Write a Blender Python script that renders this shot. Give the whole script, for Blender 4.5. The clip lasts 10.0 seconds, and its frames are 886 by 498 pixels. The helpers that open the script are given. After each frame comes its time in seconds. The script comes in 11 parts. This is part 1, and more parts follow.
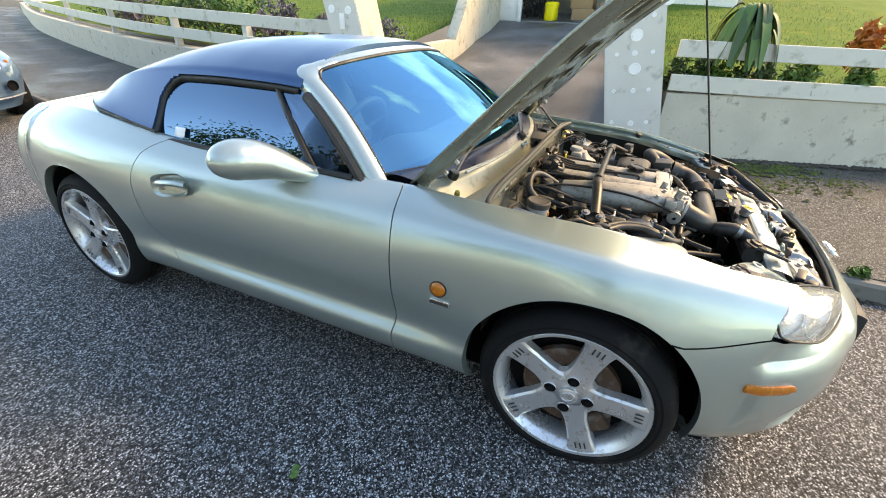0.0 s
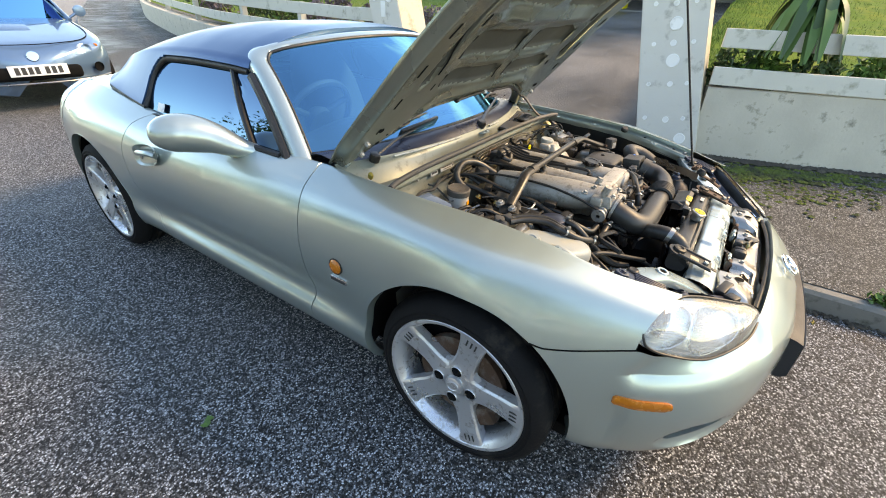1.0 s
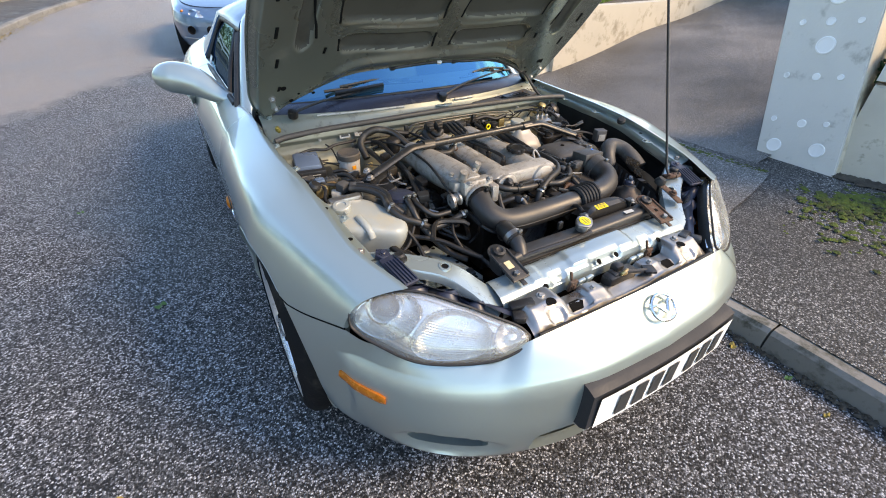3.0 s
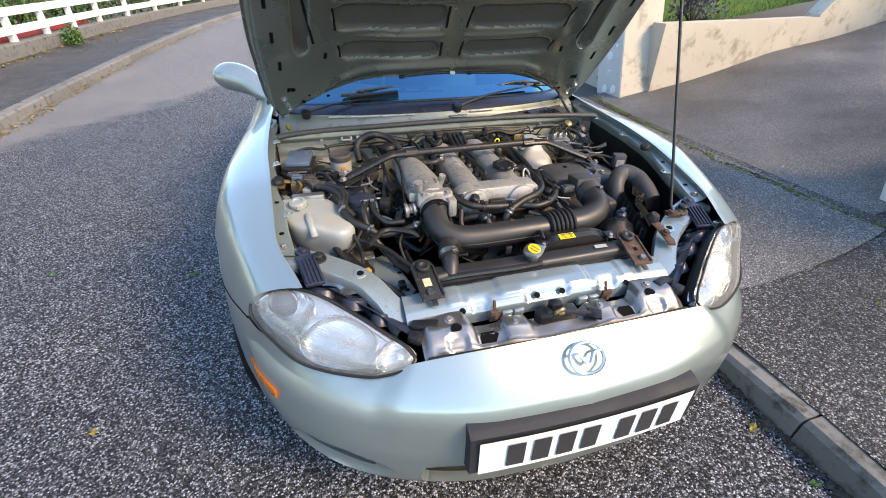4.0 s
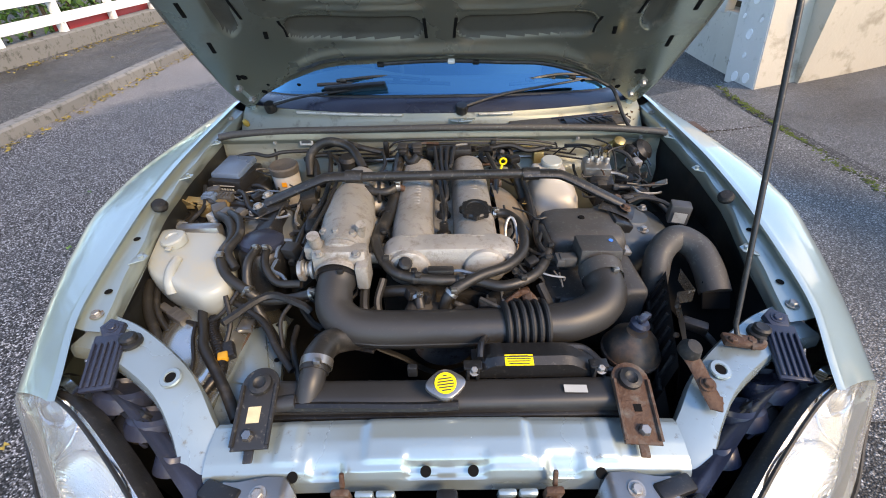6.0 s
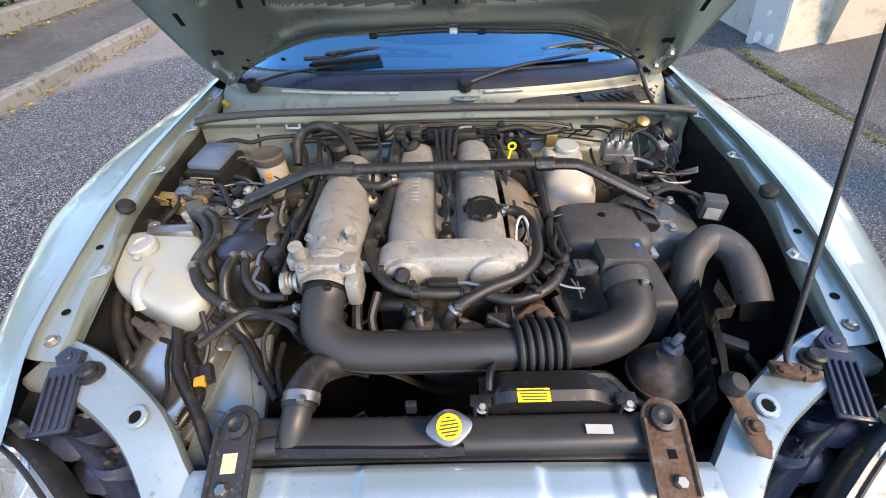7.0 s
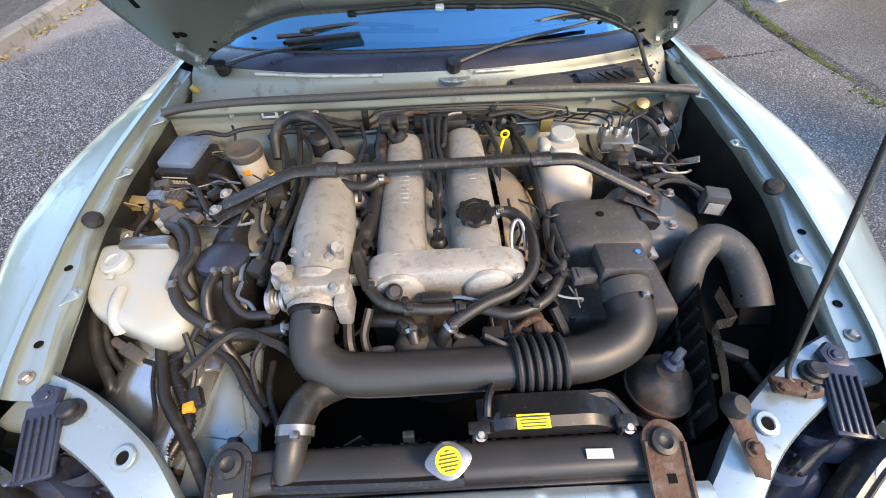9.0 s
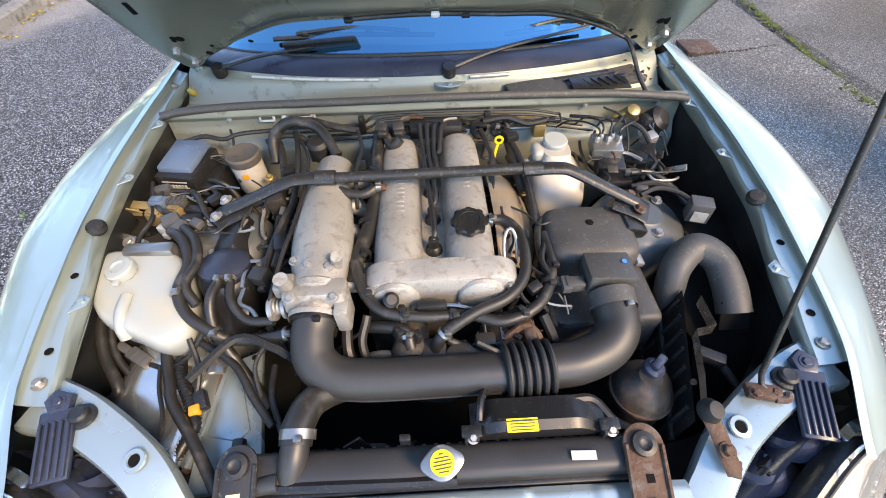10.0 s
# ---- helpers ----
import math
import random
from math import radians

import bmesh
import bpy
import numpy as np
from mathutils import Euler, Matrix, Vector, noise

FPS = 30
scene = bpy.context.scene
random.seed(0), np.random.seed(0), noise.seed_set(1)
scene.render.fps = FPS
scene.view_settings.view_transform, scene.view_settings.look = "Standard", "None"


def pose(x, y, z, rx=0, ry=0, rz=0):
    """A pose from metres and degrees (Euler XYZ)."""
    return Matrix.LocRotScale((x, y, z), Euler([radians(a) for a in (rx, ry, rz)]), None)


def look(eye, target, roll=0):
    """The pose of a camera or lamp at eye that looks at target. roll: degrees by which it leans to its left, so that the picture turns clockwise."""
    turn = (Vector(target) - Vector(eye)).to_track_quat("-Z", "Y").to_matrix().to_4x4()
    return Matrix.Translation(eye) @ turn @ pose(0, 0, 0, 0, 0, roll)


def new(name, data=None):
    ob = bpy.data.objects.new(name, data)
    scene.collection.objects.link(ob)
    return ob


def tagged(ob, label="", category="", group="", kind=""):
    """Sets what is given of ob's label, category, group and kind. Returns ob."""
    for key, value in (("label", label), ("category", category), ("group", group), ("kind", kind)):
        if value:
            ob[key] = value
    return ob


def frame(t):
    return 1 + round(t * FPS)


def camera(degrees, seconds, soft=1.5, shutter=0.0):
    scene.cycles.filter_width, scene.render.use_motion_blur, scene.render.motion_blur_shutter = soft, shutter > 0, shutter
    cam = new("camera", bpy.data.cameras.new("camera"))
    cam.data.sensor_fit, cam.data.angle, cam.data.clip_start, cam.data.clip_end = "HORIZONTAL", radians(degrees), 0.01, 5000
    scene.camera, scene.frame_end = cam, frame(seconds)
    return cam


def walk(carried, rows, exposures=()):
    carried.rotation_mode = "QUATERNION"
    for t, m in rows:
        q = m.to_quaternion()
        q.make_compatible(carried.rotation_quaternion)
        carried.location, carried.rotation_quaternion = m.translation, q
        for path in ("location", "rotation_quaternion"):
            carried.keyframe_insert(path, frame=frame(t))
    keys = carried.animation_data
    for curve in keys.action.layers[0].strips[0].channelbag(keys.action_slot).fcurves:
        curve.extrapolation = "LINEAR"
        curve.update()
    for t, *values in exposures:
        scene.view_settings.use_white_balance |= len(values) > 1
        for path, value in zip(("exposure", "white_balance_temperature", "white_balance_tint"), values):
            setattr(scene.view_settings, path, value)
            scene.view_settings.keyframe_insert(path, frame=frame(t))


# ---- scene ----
cam = camera(93.1, 10.0, soft=1.0)
PATH = [
    (0, (-1.776, -0.002, 1.274), (-0.178, 0.702, 0.299), 2.1),
    (0.5, (-1.67, -0.252, 1.271), (-0.168, 0.631, 0.29), 1.9),
    (1, (-1.551, -0.447, 1.273), (-0.119, 0.508, 0.255), 1.9),
    (1.5, (-1.386, -0.607, 1.253), (-0.036, 0.434, 0.207), 2.2),
    (2, (-1.26, -0.823, 1.272), (-0.089, 0.387, 0.192), 2.9),
    (2.5, (-1.104, -0.997, 1.275), (-0.061, 0.305, 0.172), 2.4),
    (2.7, (-1.015, -1.038, 1.28), (-0.031, 0.295, 0.16), 1.9),
    (3.8, (-0.542, -1.27, 1.28), (-0.039, 0.341, 0.205), 0.4),
    (4, (-0.47, -1.255, 1.27), (-0.018, 0.363, 0.185), 0.6),
    (4.5, (-0.278, -1.181, 1.249), (0.067, 0.453, 0.147), 1.5),
    (5, (-0.126, -1.054, 1.238), (0.07, 0.592, 0.117), 1.3),
    (5.5, (-0.018, -0.946, 1.232), (0.007, 0.694, 0.088), -0.2),
    (6, (0.0, -0.84, 1.229), (-0.002, 0.775, 0.05), -0.9),
    (7.3, (0.008, -0.692, 1.222), (-0.017, 0.808, -0.101), -2.2),
    (7.5, (0.013, -0.681, 1.223), (-0.01, 0.809, -0.112), -2.4),
    (8, (0.014, -0.66, 1.232), (0.016, 0.793, -0.143), -2.5),
    (8.5, (0.011, -0.637, 1.25), (0.018, 0.783, -0.158), -2.6),
    (9, (0.002, -0.621, 1.266), (0.02, 0.761, -0.179), -2.3),
    (9.5, (0.002, -0.611, 1.289), (0.031, 0.747, -0.179), -1.8),
    (10, (0.004, -0.612, 1.313), (0.042, 0.725, -0.174), -1.5),
]
EXPOSURES = [(0.0, 2.46, 15500, 14), (2.0, 2.24, 12300, 14), (4.0, 2.08, 10000, 16), (6.0, 2.09, 9800, 16), (7.5, 2.46, 9800, 16), (8.5, 2.47, 9900, 16), (10.0, 2.57, 9900, 16)]
walk(cam, [(t, look(eye, target, roll)) for t, eye, target, roll in PATH], EXPOSURES)

# ---- daylight: a blue sky with clouds and a soft, low sun from across the kerb ----
SUN_TO = Vector((0.62, -0.60, 0.72)).normalized()
SUN_ELEV = math.asin(SUN_TO.z)
SUN_ROT = math.atan2(SUN_TO.x, SUN_TO.y)
world = bpy.data.worlds.new("sky")
scene.world = world
world.use_nodes = True
wn, wl = world.node_tree.nodes, world.node_tree.links
wn.clear()
w_out, w_bg = wn.new("ShaderNodeOutputWorld"), wn.new("ShaderNodeBackground")
w_sky, w_mix, w_noise = wn.new("ShaderNodeTexSky"), wn.new("ShaderNodeMix"), wn.new("ShaderNodeTexNoise")
w_tc, w_map, w_ramp = wn.new("ShaderNodeTexCoord"), wn.new("ShaderNodeMapping"), wn.new("ShaderNodeValToRGB")
w_sky.sky_type, w_sky.sun_disc = "NISHITA", False
w_sky.sun_elevation, w_sky.sun_rotation = SUN_ELEV, SUN_ROT
w_sky.air_density, w_sky.dust_density, w_sky.ozone_density = 1.0, 0.1, 5.0
w_mix.data_type = "RGBA"
w_mix.inputs[7].default_value = (4.7, 5.0, 5.5, 1)
w_map.inputs["Scale"].default_value = (1.0, 1.0, 2.2)
w_noise.inputs["Scale"].default_value, w_noise.inputs["Detail"].default_value = 2.1, 7.0
w_ramp.color_ramp.elements[0].position, w_ramp.color_ramp.elements[1].position = 0.57, 0.70
wl.new(w_tc.outputs["Generated"], w_map.inputs["Vector"])
wl.new(w_map.outputs["Vector"], w_noise.inputs["Vector"])
w_dot, w_add = wn.new("ShaderNodeVectorMath"), wn.new("ShaderNodeMath")
w_dot.operation, w_add.operation = "DOT_PRODUCT", "ADD"
w_dot.inputs[1].default_value = (0.19, -0.02, -0.11)
wl.new(w_tc.outputs["Generated"], w_dot.inputs[0])
wl.new(w_noise.outputs["Fac"], w_add.inputs[0])
wl.new(w_dot.outputs["Value"], w_add.inputs[1])
wl.new(w_add.outputs[0], w_ramp.inputs["Fac"])
wl.new(w_ramp.outputs["Color"], w_mix.inputs[0])
w_deep = wn.new("ShaderNodeMix")
w_deep.data_type, w_deep.blend_type = "RGBA", "MULTIPLY"
w_deep.inputs[0].default_value, w_deep.inputs[7].default_value = 1.0, (0.78, 0.96, 1.12, 1)
wl.new(w_sky.outputs["Color"], w_deep.inputs[6])
wl.new(w_deep.outputs[2], w_mix.inputs[6])
wl.new(w_mix.outputs[2], w_bg.inputs["Color"])
w_bg.inputs["Strength"].default_value = 0.15
wl.new(w_bg.outputs["Background"], w_out.inputs["Surface"])
sun = new("sun", bpy.data.lights.new("sun", "SUN"))
sun.data.energy, sun.data.angle, sun.data.color = 1.15, radians(18), (1.0, 0.87, 0.70)
sun.matrix_world = look(SUN_TO * 30, (0, 0, 0))

# ---- materials ----
def mk(name, col, rough=0.5, metal=0.0, var=0.15, scale=6.0, bump=0.1, bscale=80.0, dirt=None, amount=0.35,
       dscale=3.0, coat=0.0, trans=0.0, spec=0.5, rvar=0.12, island=False, sub=0.0, rand=0.0, dist=0.004):
    """A surface with colour drift, dirt patches with edges of their own, roughness drift and fine relief."""
    m = bpy.data.materials.new(name)
    m.use_nodes = True
    n, l = m.node_tree.nodes, m.node_tree.links
    b = n["Principled BSDF"]
    tc = n.new("ShaderNodeTexCoord")
    big = n.new("ShaderNodeTexNoise")
    big.inputs["Scale"].default_value, big.inputs["Detail"].default_value = scale, 6.0
    l.new(tc.outputs["Object"], big.inputs["Vector"])
    mix = n.new("ShaderNodeMix")
    mix.data_type = "RGBA"
    mix.inputs[6].default_value = (*[c * (1 - var) for c in col], 1)
    mix.inputs[7].default_value = (*[min(c * (1 + var), 1) for c in col], 1)
    src = big.outputs["Fac"]
    if island or rand:
        geo = n.new("ShaderNodeNewGeometry") if island else n.new("ShaderNodeObjectInfo")
        add = n.new("ShaderNodeMath")
        add.operation, add.inputs[2].default_value = "MULTIPLY_ADD", 0.0
        add.inputs[1].default_value = 1.0
        l.new(geo.outputs["Random Per Island" if island else "Random"], add.inputs[0])
        av = n.new("ShaderNodeMix")
        av.inputs[0].default_value = 0.7
        l.new(big.outputs["Fac"], av.inputs[2])
        l.new(add.outputs[0], av.inputs[3])
        src = av.outputs[0]
    l.new(src, mix.inputs[0])
    colour = mix.outputs[2]
    if dirt:
        dn = n.new("ShaderNodeTexNoise")
        dn.inputs["Scale"].default_value, dn.inputs["Detail"].default_value = dscale, 9.0
        dn.inputs["Roughness"].default_value = 0.65
        l.new(tc.outputs["Object"], dn.inputs["Vector"])
        rp = n.new("ShaderNodeMapRange")
        rp.inputs[1].default_value, rp.inputs[2].default_value = 0.62 - 0.3 * amount, 0.78 - 0.3 * amount
        l.new(dn.outputs["Fac"], rp.inputs[0])
        dm = n.new("ShaderNodeMix")
        dm.data_type = "RGBA"
        dm.inputs[7].default_value = (*dirt, 1)
        l.new(rp.outputs[0], dm.inputs[0])
        l.new(colour, dm.inputs[6])
        colour = dm.outputs[2]
        if metal:
            mm = n.new("ShaderNodeMath")
            mm.operation = "MULTIPLY_ADD"
            mm.inputs[1].default_value, mm.inputs[2].default_value = -metal * 0.8, metal
            l.new(rp.outputs[0], mm.inputs[0])
            l.new(mm.outputs[0], b.inputs["Metallic"])
    l.new(colour, b.inputs["Base Color"])
    rr = n.new("ShaderNodeMapRange")
    rr.inputs[3].default_value, rr.inputs[4].default_value = max(rough - rvar, 0.02), min(rough + rvar, 1)
    rr.inputs[1].default_value, rr.inputs[2].default_value = 0.3, 0.7
    l.new(big.outputs["Fac"], rr.inputs[0])
    l.new(rr.outputs[0], b.inputs["Roughness"])
    if not (dirt and metal):
        b.inputs["Metallic"].default_value = metal
    b.inputs["Coat Weight"].default_value = coat
    b.inputs["Coat Roughness"].default_value = 0.04
    b.inputs["Specular IOR Level"].default_value = spec
    b.inputs["Transmission Weight"].default_value = trans
    if sub:
        b.inputs["Subsurface Weight"].default_value = sub
        b.inputs["Subsurface Radius"].default_value = (0.02, 0.02, 0.015)
        b.inputs["Subsurface Scale"].default_value = 0.5
    if bump:
        fine = n.new("ShaderNodeTexNoise")
        fine.inputs["Scale"].default_value, fine.inputs["Detail"].default_value = bscale, 4.0
        l.new(tc.outputs["Object"], fine.inputs["Vector"])
        bp = n.new("ShaderNodeBump")
        bp.inputs["Strength"].default_value, bp.inputs["Distance"].default_value = bump, dist
        l.new(fine.outputs["Fac"], bp.inputs["Height"])
        l.new(bp.outputs["Normal"], b.inputs["Normal"])
    return m


def mk_paint(name, col, rough=0.36, metal=0.7):
    """Metallic lacquer: flakes under a clear coat, with faint dust."""
    m = mk(name, col, rough, metal, 0.04, 1.5, 0, 1, coat=1.0, rvar=0.05)
    n, l = m.node_tree.nodes, m.node_tree.links
    b = n["Principled BSDF"]
    tc = n.new("ShaderNodeTexCoord")
    vo = n.new("ShaderNodeTexVoronoi")
    vo.inputs["Scale"].default_value = 1500
    l.new(tc.outputs["Object"], vo.inputs["Vector"])
    mx = n.new("ShaderNodeMix")
    mx.data_type = "VECTOR"
    mx.inputs[0].default_value = 0.05
    geo = n.new("ShaderNodeNewGeometry")
    l.new(geo.outputs["Normal"], mx.inputs[4])
    sb = n.new("ShaderNodeVectorMath")
    sb.operation = "SUBTRACT"
    sb.inputs[1].default_value = (0.5, 0.5, 0.5)
    l.new(vo.outputs["Color"], sb.inputs[0])
    ad = n.new("ShaderNodeVectorMath")
    ad.operation = "ADD"
    l.new(sb.outputs[0], ad.inputs[0])
    l.new(geo.outputs["Normal"], ad.inputs[1])
    l.new(ad.outputs[0], mx.inputs[5])
    nm = n.new("ShaderNodeVectorMath")
    nm.operation = "NORMALIZE"
    l.new(mx.outputs[1], nm.inputs[0])
    l.new(nm.outputs[0], b.inputs["Normal"])
    b.inputs["Coat Roughness"].default_value = 0.05
    return m


def mk_glass(name, tint, gloss, mirror=0.3, rough=0.0, haze=0.0):
    """Thin coated glass: a tinted clear layer and a mirroring film."""
    m = bpy.data.materials.new(name)
    m.use_nodes = True
    n, l = m.node_tree.nodes, m.node_tree.links
    n.remove(n["Principled BSDF"])
    tr, gl, mx = n.new("ShaderNodeBsdfTransparent"), n.new("ShaderNodeBsdfGlossy"), n.new("ShaderNodeMixShader")
    fr, mr = n.new("ShaderNodeFresnel"), n.new("ShaderNodeMapRange")
    tr.inputs["Color"].default_value = (*tint, 1)
    gl.inputs["Color"].default_value = (*gloss, 1)
    gl.inputs["Roughness"].default_value = rough
    fr.inputs["IOR"].default_value = 1.5
    mr.inputs[3].default_value, mr.inputs[4].default_value = mirror, 1.0
    l.new(fr.outputs[0], mr.inputs[0])
    l.new(mr.outputs[0], mx.inputs[0])
    l.new(tr.outputs[0], mx.inputs[1])
    l.new(gl.outputs[0], mx.inputs[2])
    out = mx.outputs[0]
    if haze:
        df, m2 = n.new("ShaderNodeBsdfDiffuse"), n.new("ShaderNodeMixShader")
        df.inputs["Color"].default_value = (0.80, 0.80, 0.76, 1)
        m2.inputs[0].default_value = haze
        l.new(out, m2.inputs[1])
        l.new(df.outputs[0], m2.inputs[2])
        out = m2.outputs[0]
    l.new(out, n["Material Output"].inputs["Surface"])
    return m


def mk_asphalt(name, dark, light, scale=150.0, wet=0.35, patch=0.25, far_tone=None):
    """Chippings of mixed greys in dark binder, wet in parts."""
    m = bpy.data.materials.new(name)
    m.use_nodes = True
    n, l = m.node_tree.nodes, m.node_tree.links
    b = n["Principled BSDF"]
    tc = n.new("ShaderNodeTexCoord")
    warp = n.new("ShaderNodeTexNoise")
    warp.inputs["Scale"].default_value = scale * 0.8
    l.new(tc.outputs["Object"], warp.inputs["Vector"])
    ad = n.new("ShaderNodeMix")
    ad.data_type = "VECTOR"
    ad.inputs[0].default_value = 0.006
    l.new(tc.outputs["Object"], ad.inputs[4])
    l.new(warp.outputs["Color"], ad.inputs[5])
    vo = n.new("ShaderNodeTexVoronoi")
    vo.inputs["Scale"].default_value = scale
    l.new(ad.outputs[1], vo.inputs["Vector"])
    sep = n.new("ShaderNodeSeparateColor")
    l.new(vo.outputs["Color"], sep.inputs[0])
    cr = n.new("ShaderNodeValToRGB")
    cr.color_ramp.elements[0].color = (*dark, 1)
    cr.color_ramp.elements[1].color = (*light, 1)
    cr.color_ramp.elements[0].position = 0.30
    mid = cr.color_ramp.elements.new(0.72)
    mid.color = (*[0.78 * a + 0.22 * c for a, c in zip(dark, light)], 1)
    l.new(sep.outputs[0], cr.inputs["Fac"])
    # Darker between chips: binder, plus the pits' shade put into the colour.
    edge = n.new("ShaderNodeMapRange")
    edge.inputs[1].default_value, edge.inputs[2].default_value = 0.25, 0.62
    edge.inputs[3].default_value, edge.inputs[4].default_value = 1.0, 0.35
    l.new(vo.outputs["Distance"], edge.inputs[0])
    big = n.new("ShaderNodeTexNoise")
    big.inputs["Scale"].default_value, big.inputs["Detail"].default_value = 1.3, 8.0
    l.new(tc.outputs["Object"], big.inputs["Vector"])
    pr = n.new("ShaderNodeMapRange")
    pr.inputs[1].default_value, pr.inputs[2].default_value = 0.3, 0.7
    pr.inputs[3].default_value, pr.inputs[4].default_value = 1 - patch, 1 + patch
    l.new(big.outputs["Fac"], pr.inputs[0])
    mul = n.new("ShaderNodeMath")
    mul.operation = "MULTIPLY"
    l.new(edge.outputs[0], mul.inputs[0])
    l.new(pr.outputs[0], mul.inputs[1])
    mc = n.new("ShaderNodeMix")
    mc.data_type, mc.blend_type = "RGBA", "MULTIPLY"
    mc.inputs[0].default_value = 1.0
    colour = cr.outputs["Color"]
    if far_tone:
        # a paler and finer chipping colour beyond a ragged edge across the road
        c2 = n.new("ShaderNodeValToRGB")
        c2.color_ramp.elements[0].color, c2.color_ramp.elements[1].color = (*far_tone[0], 1), (*far_tone[1], 1)
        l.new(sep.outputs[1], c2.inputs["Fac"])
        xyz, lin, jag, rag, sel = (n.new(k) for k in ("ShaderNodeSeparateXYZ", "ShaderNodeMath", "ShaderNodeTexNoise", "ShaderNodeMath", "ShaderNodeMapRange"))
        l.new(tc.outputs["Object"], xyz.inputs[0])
        lin.operation, lin.inputs[1].default_value = "MULTIPLY_ADD", far_tone[2]
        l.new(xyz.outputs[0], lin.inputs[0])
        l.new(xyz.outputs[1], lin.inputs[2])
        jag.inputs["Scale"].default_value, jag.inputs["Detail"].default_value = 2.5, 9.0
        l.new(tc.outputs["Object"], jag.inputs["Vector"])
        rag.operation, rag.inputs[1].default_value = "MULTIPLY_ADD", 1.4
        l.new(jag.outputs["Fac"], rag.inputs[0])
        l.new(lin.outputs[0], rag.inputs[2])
        sel.inputs[1].default_value, sel.inputs[2].default_value = far_tone[3] + 0.45, far_tone[3] + 1.0
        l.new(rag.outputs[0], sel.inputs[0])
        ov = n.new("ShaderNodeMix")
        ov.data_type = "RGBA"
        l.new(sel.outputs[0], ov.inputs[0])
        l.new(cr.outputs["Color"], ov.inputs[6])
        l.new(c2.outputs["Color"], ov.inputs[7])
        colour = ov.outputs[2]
    l.new(colour, mc.inputs[6])
    l.new(mul.outputs[0], mc.inputs[7])
    b.inputs["Specular IOR Level"].default_value = 0.22 if patch > 0.3 else 0.40
    l.new(mc.outputs[2], b.inputs["Base Color"])
    rr = n.new("ShaderNodeMapRange")
    rr.inputs[1].default_value, rr.inputs[2].default_value = 0.35, 0.65
    rr.inputs[3].default_value, rr.inputs[4].default_value = 0.75 - wet, 0.8
    l.new(big.outputs["Fac"], rr.inputs[0])
    l.new(rr.outputs[0], b.inputs["Roughness"])
    bp = n.new("ShaderNodeBump")
    bp.inputs["Strength"].default_value, bp.inputs["Distance"].default_value = 0.9, 0.006
    bp.invert = True
    l.new(vo.outputs["Distance"], bp.inputs["Height"])
    l.new(bp.outputs["Normal"], b.inputs["Normal"])
    return m


PAINT = mk_paint("silver_green_paint", (0.36, 0.43, 0.405), 0.34, 0.70)
PAINT_IN = mk("painted_inner_panel", (0.31, 0.385, 0.395), 0.28, 0.55, 0.10, 4, 0.05, 60, (0.11, 0.10, 0.08), 0.06, 60)
PAINT_BAY = mk("dusty_bay_paint", (0.25, 0.262, 0.215), 0.44, 0.35, 0.18, 5, 0.1, 60, (0.085, 0.075, 0.058), 0.16, 16)
# Body paint in a darker copy, the underside's shade put into it.
BONNET_IN = mk("shaded_underside_paint", (0.225, 0.24, 0.205), 0.27, 0.70, 0.10, 4, 0.05, 60, (0.15, 0.14, 0.115), 0.18, 7)
# Dull unpolished skin, with the openings' shade also put into its colour.
SKIN_IN = mk("dull_shaded_skin", (0.075, 0.074, 0.063), 0.75, 0.0, 0.12, 6, 0.04, 60, (0.055, 0.052, 0.045), 0.2, 9, spec=0.2)
TOP_PAINT = mk("dark_blue_hardtop_paint", (0.012, 0.080, 0.18), 0.34, 0.60, 0.1, 4, 0, coat=0.25, rvar=0.05)
BLUE_PAINT = mk_paint("steel_blue_paint", (0.10, 0.19, 0.29), 0.35, 0.6)
SCREEN = mk_glass("blue_film_screen", (0.11, 0.46, 0.78), (0.13, 0.60, 0.90), 0.34)
SIDE_GLASS = mk_glass("tinted_side_glass", (0.14, 0.22, 0.28), (0.08, 0.165, 0.24), 0.05)
LENS = mk_glass("hazed_headlight_lens", (0.95, 0.95, 0.92), (1.0, 1.0, 0.97), 0.06, 0.03, 0.15)
CLEAR = mk_glass("clear_plastic", (0.93, 0.95, 0.94), (1, 1, 1), 0.06, 0.03)
PLASTIC = mk("black_plastic", (0.010, 0.010, 0.0105), 0.42, 0, 0.25, 9, 0.04, 500, (0.07, 0.063, 0.053), 0.16, 150)
DUCT = mk("dusty_black_duct_plastic", (0.024, 0.0235, 0.023), 0.46, 0, 0.2, 7, 0.05, 900, (0.05, 0.047, 0.043), 0.08, 170)
RUBBER = mk("black_rubber", (0.011, 0.011, 0.011), 0.55, 0, 0.3, 12, 0.2, 150, (0.06, 0.054, 0.045), 0.16, 170)
HOSE = mk("rubber_hose", (0.016, 0.0155, 0.0145), 0.45, 0, 0.3, 12, 0.1, 200, (0.07, 0.062, 0.052), 0.25, 22)
REFLECTOR = mk("silvered_lamp_bowl", (0.86, 0.86, 0.84), 0.20, 0.75, 0.06, 30, 0.04, 90, dist=0.002)
SILVER = mk("dusty_silver_panel", (0.60, 0.62, 0.60), 0.22, 0.90, 0.10, 9, 0.05, 60, (0.22, 0.20, 0.16), 0.18, 12)
# Inner wings: the deep bay's shade is put into this near-black colour.
INNER = mk("shade_dark_inner_wing_paint", (0.014, 0.016, 0.017), 0.42, 0.2, 0.3, 7, 0.1, 60, (0.025, 0.022, 0.018), 0.4, 9)
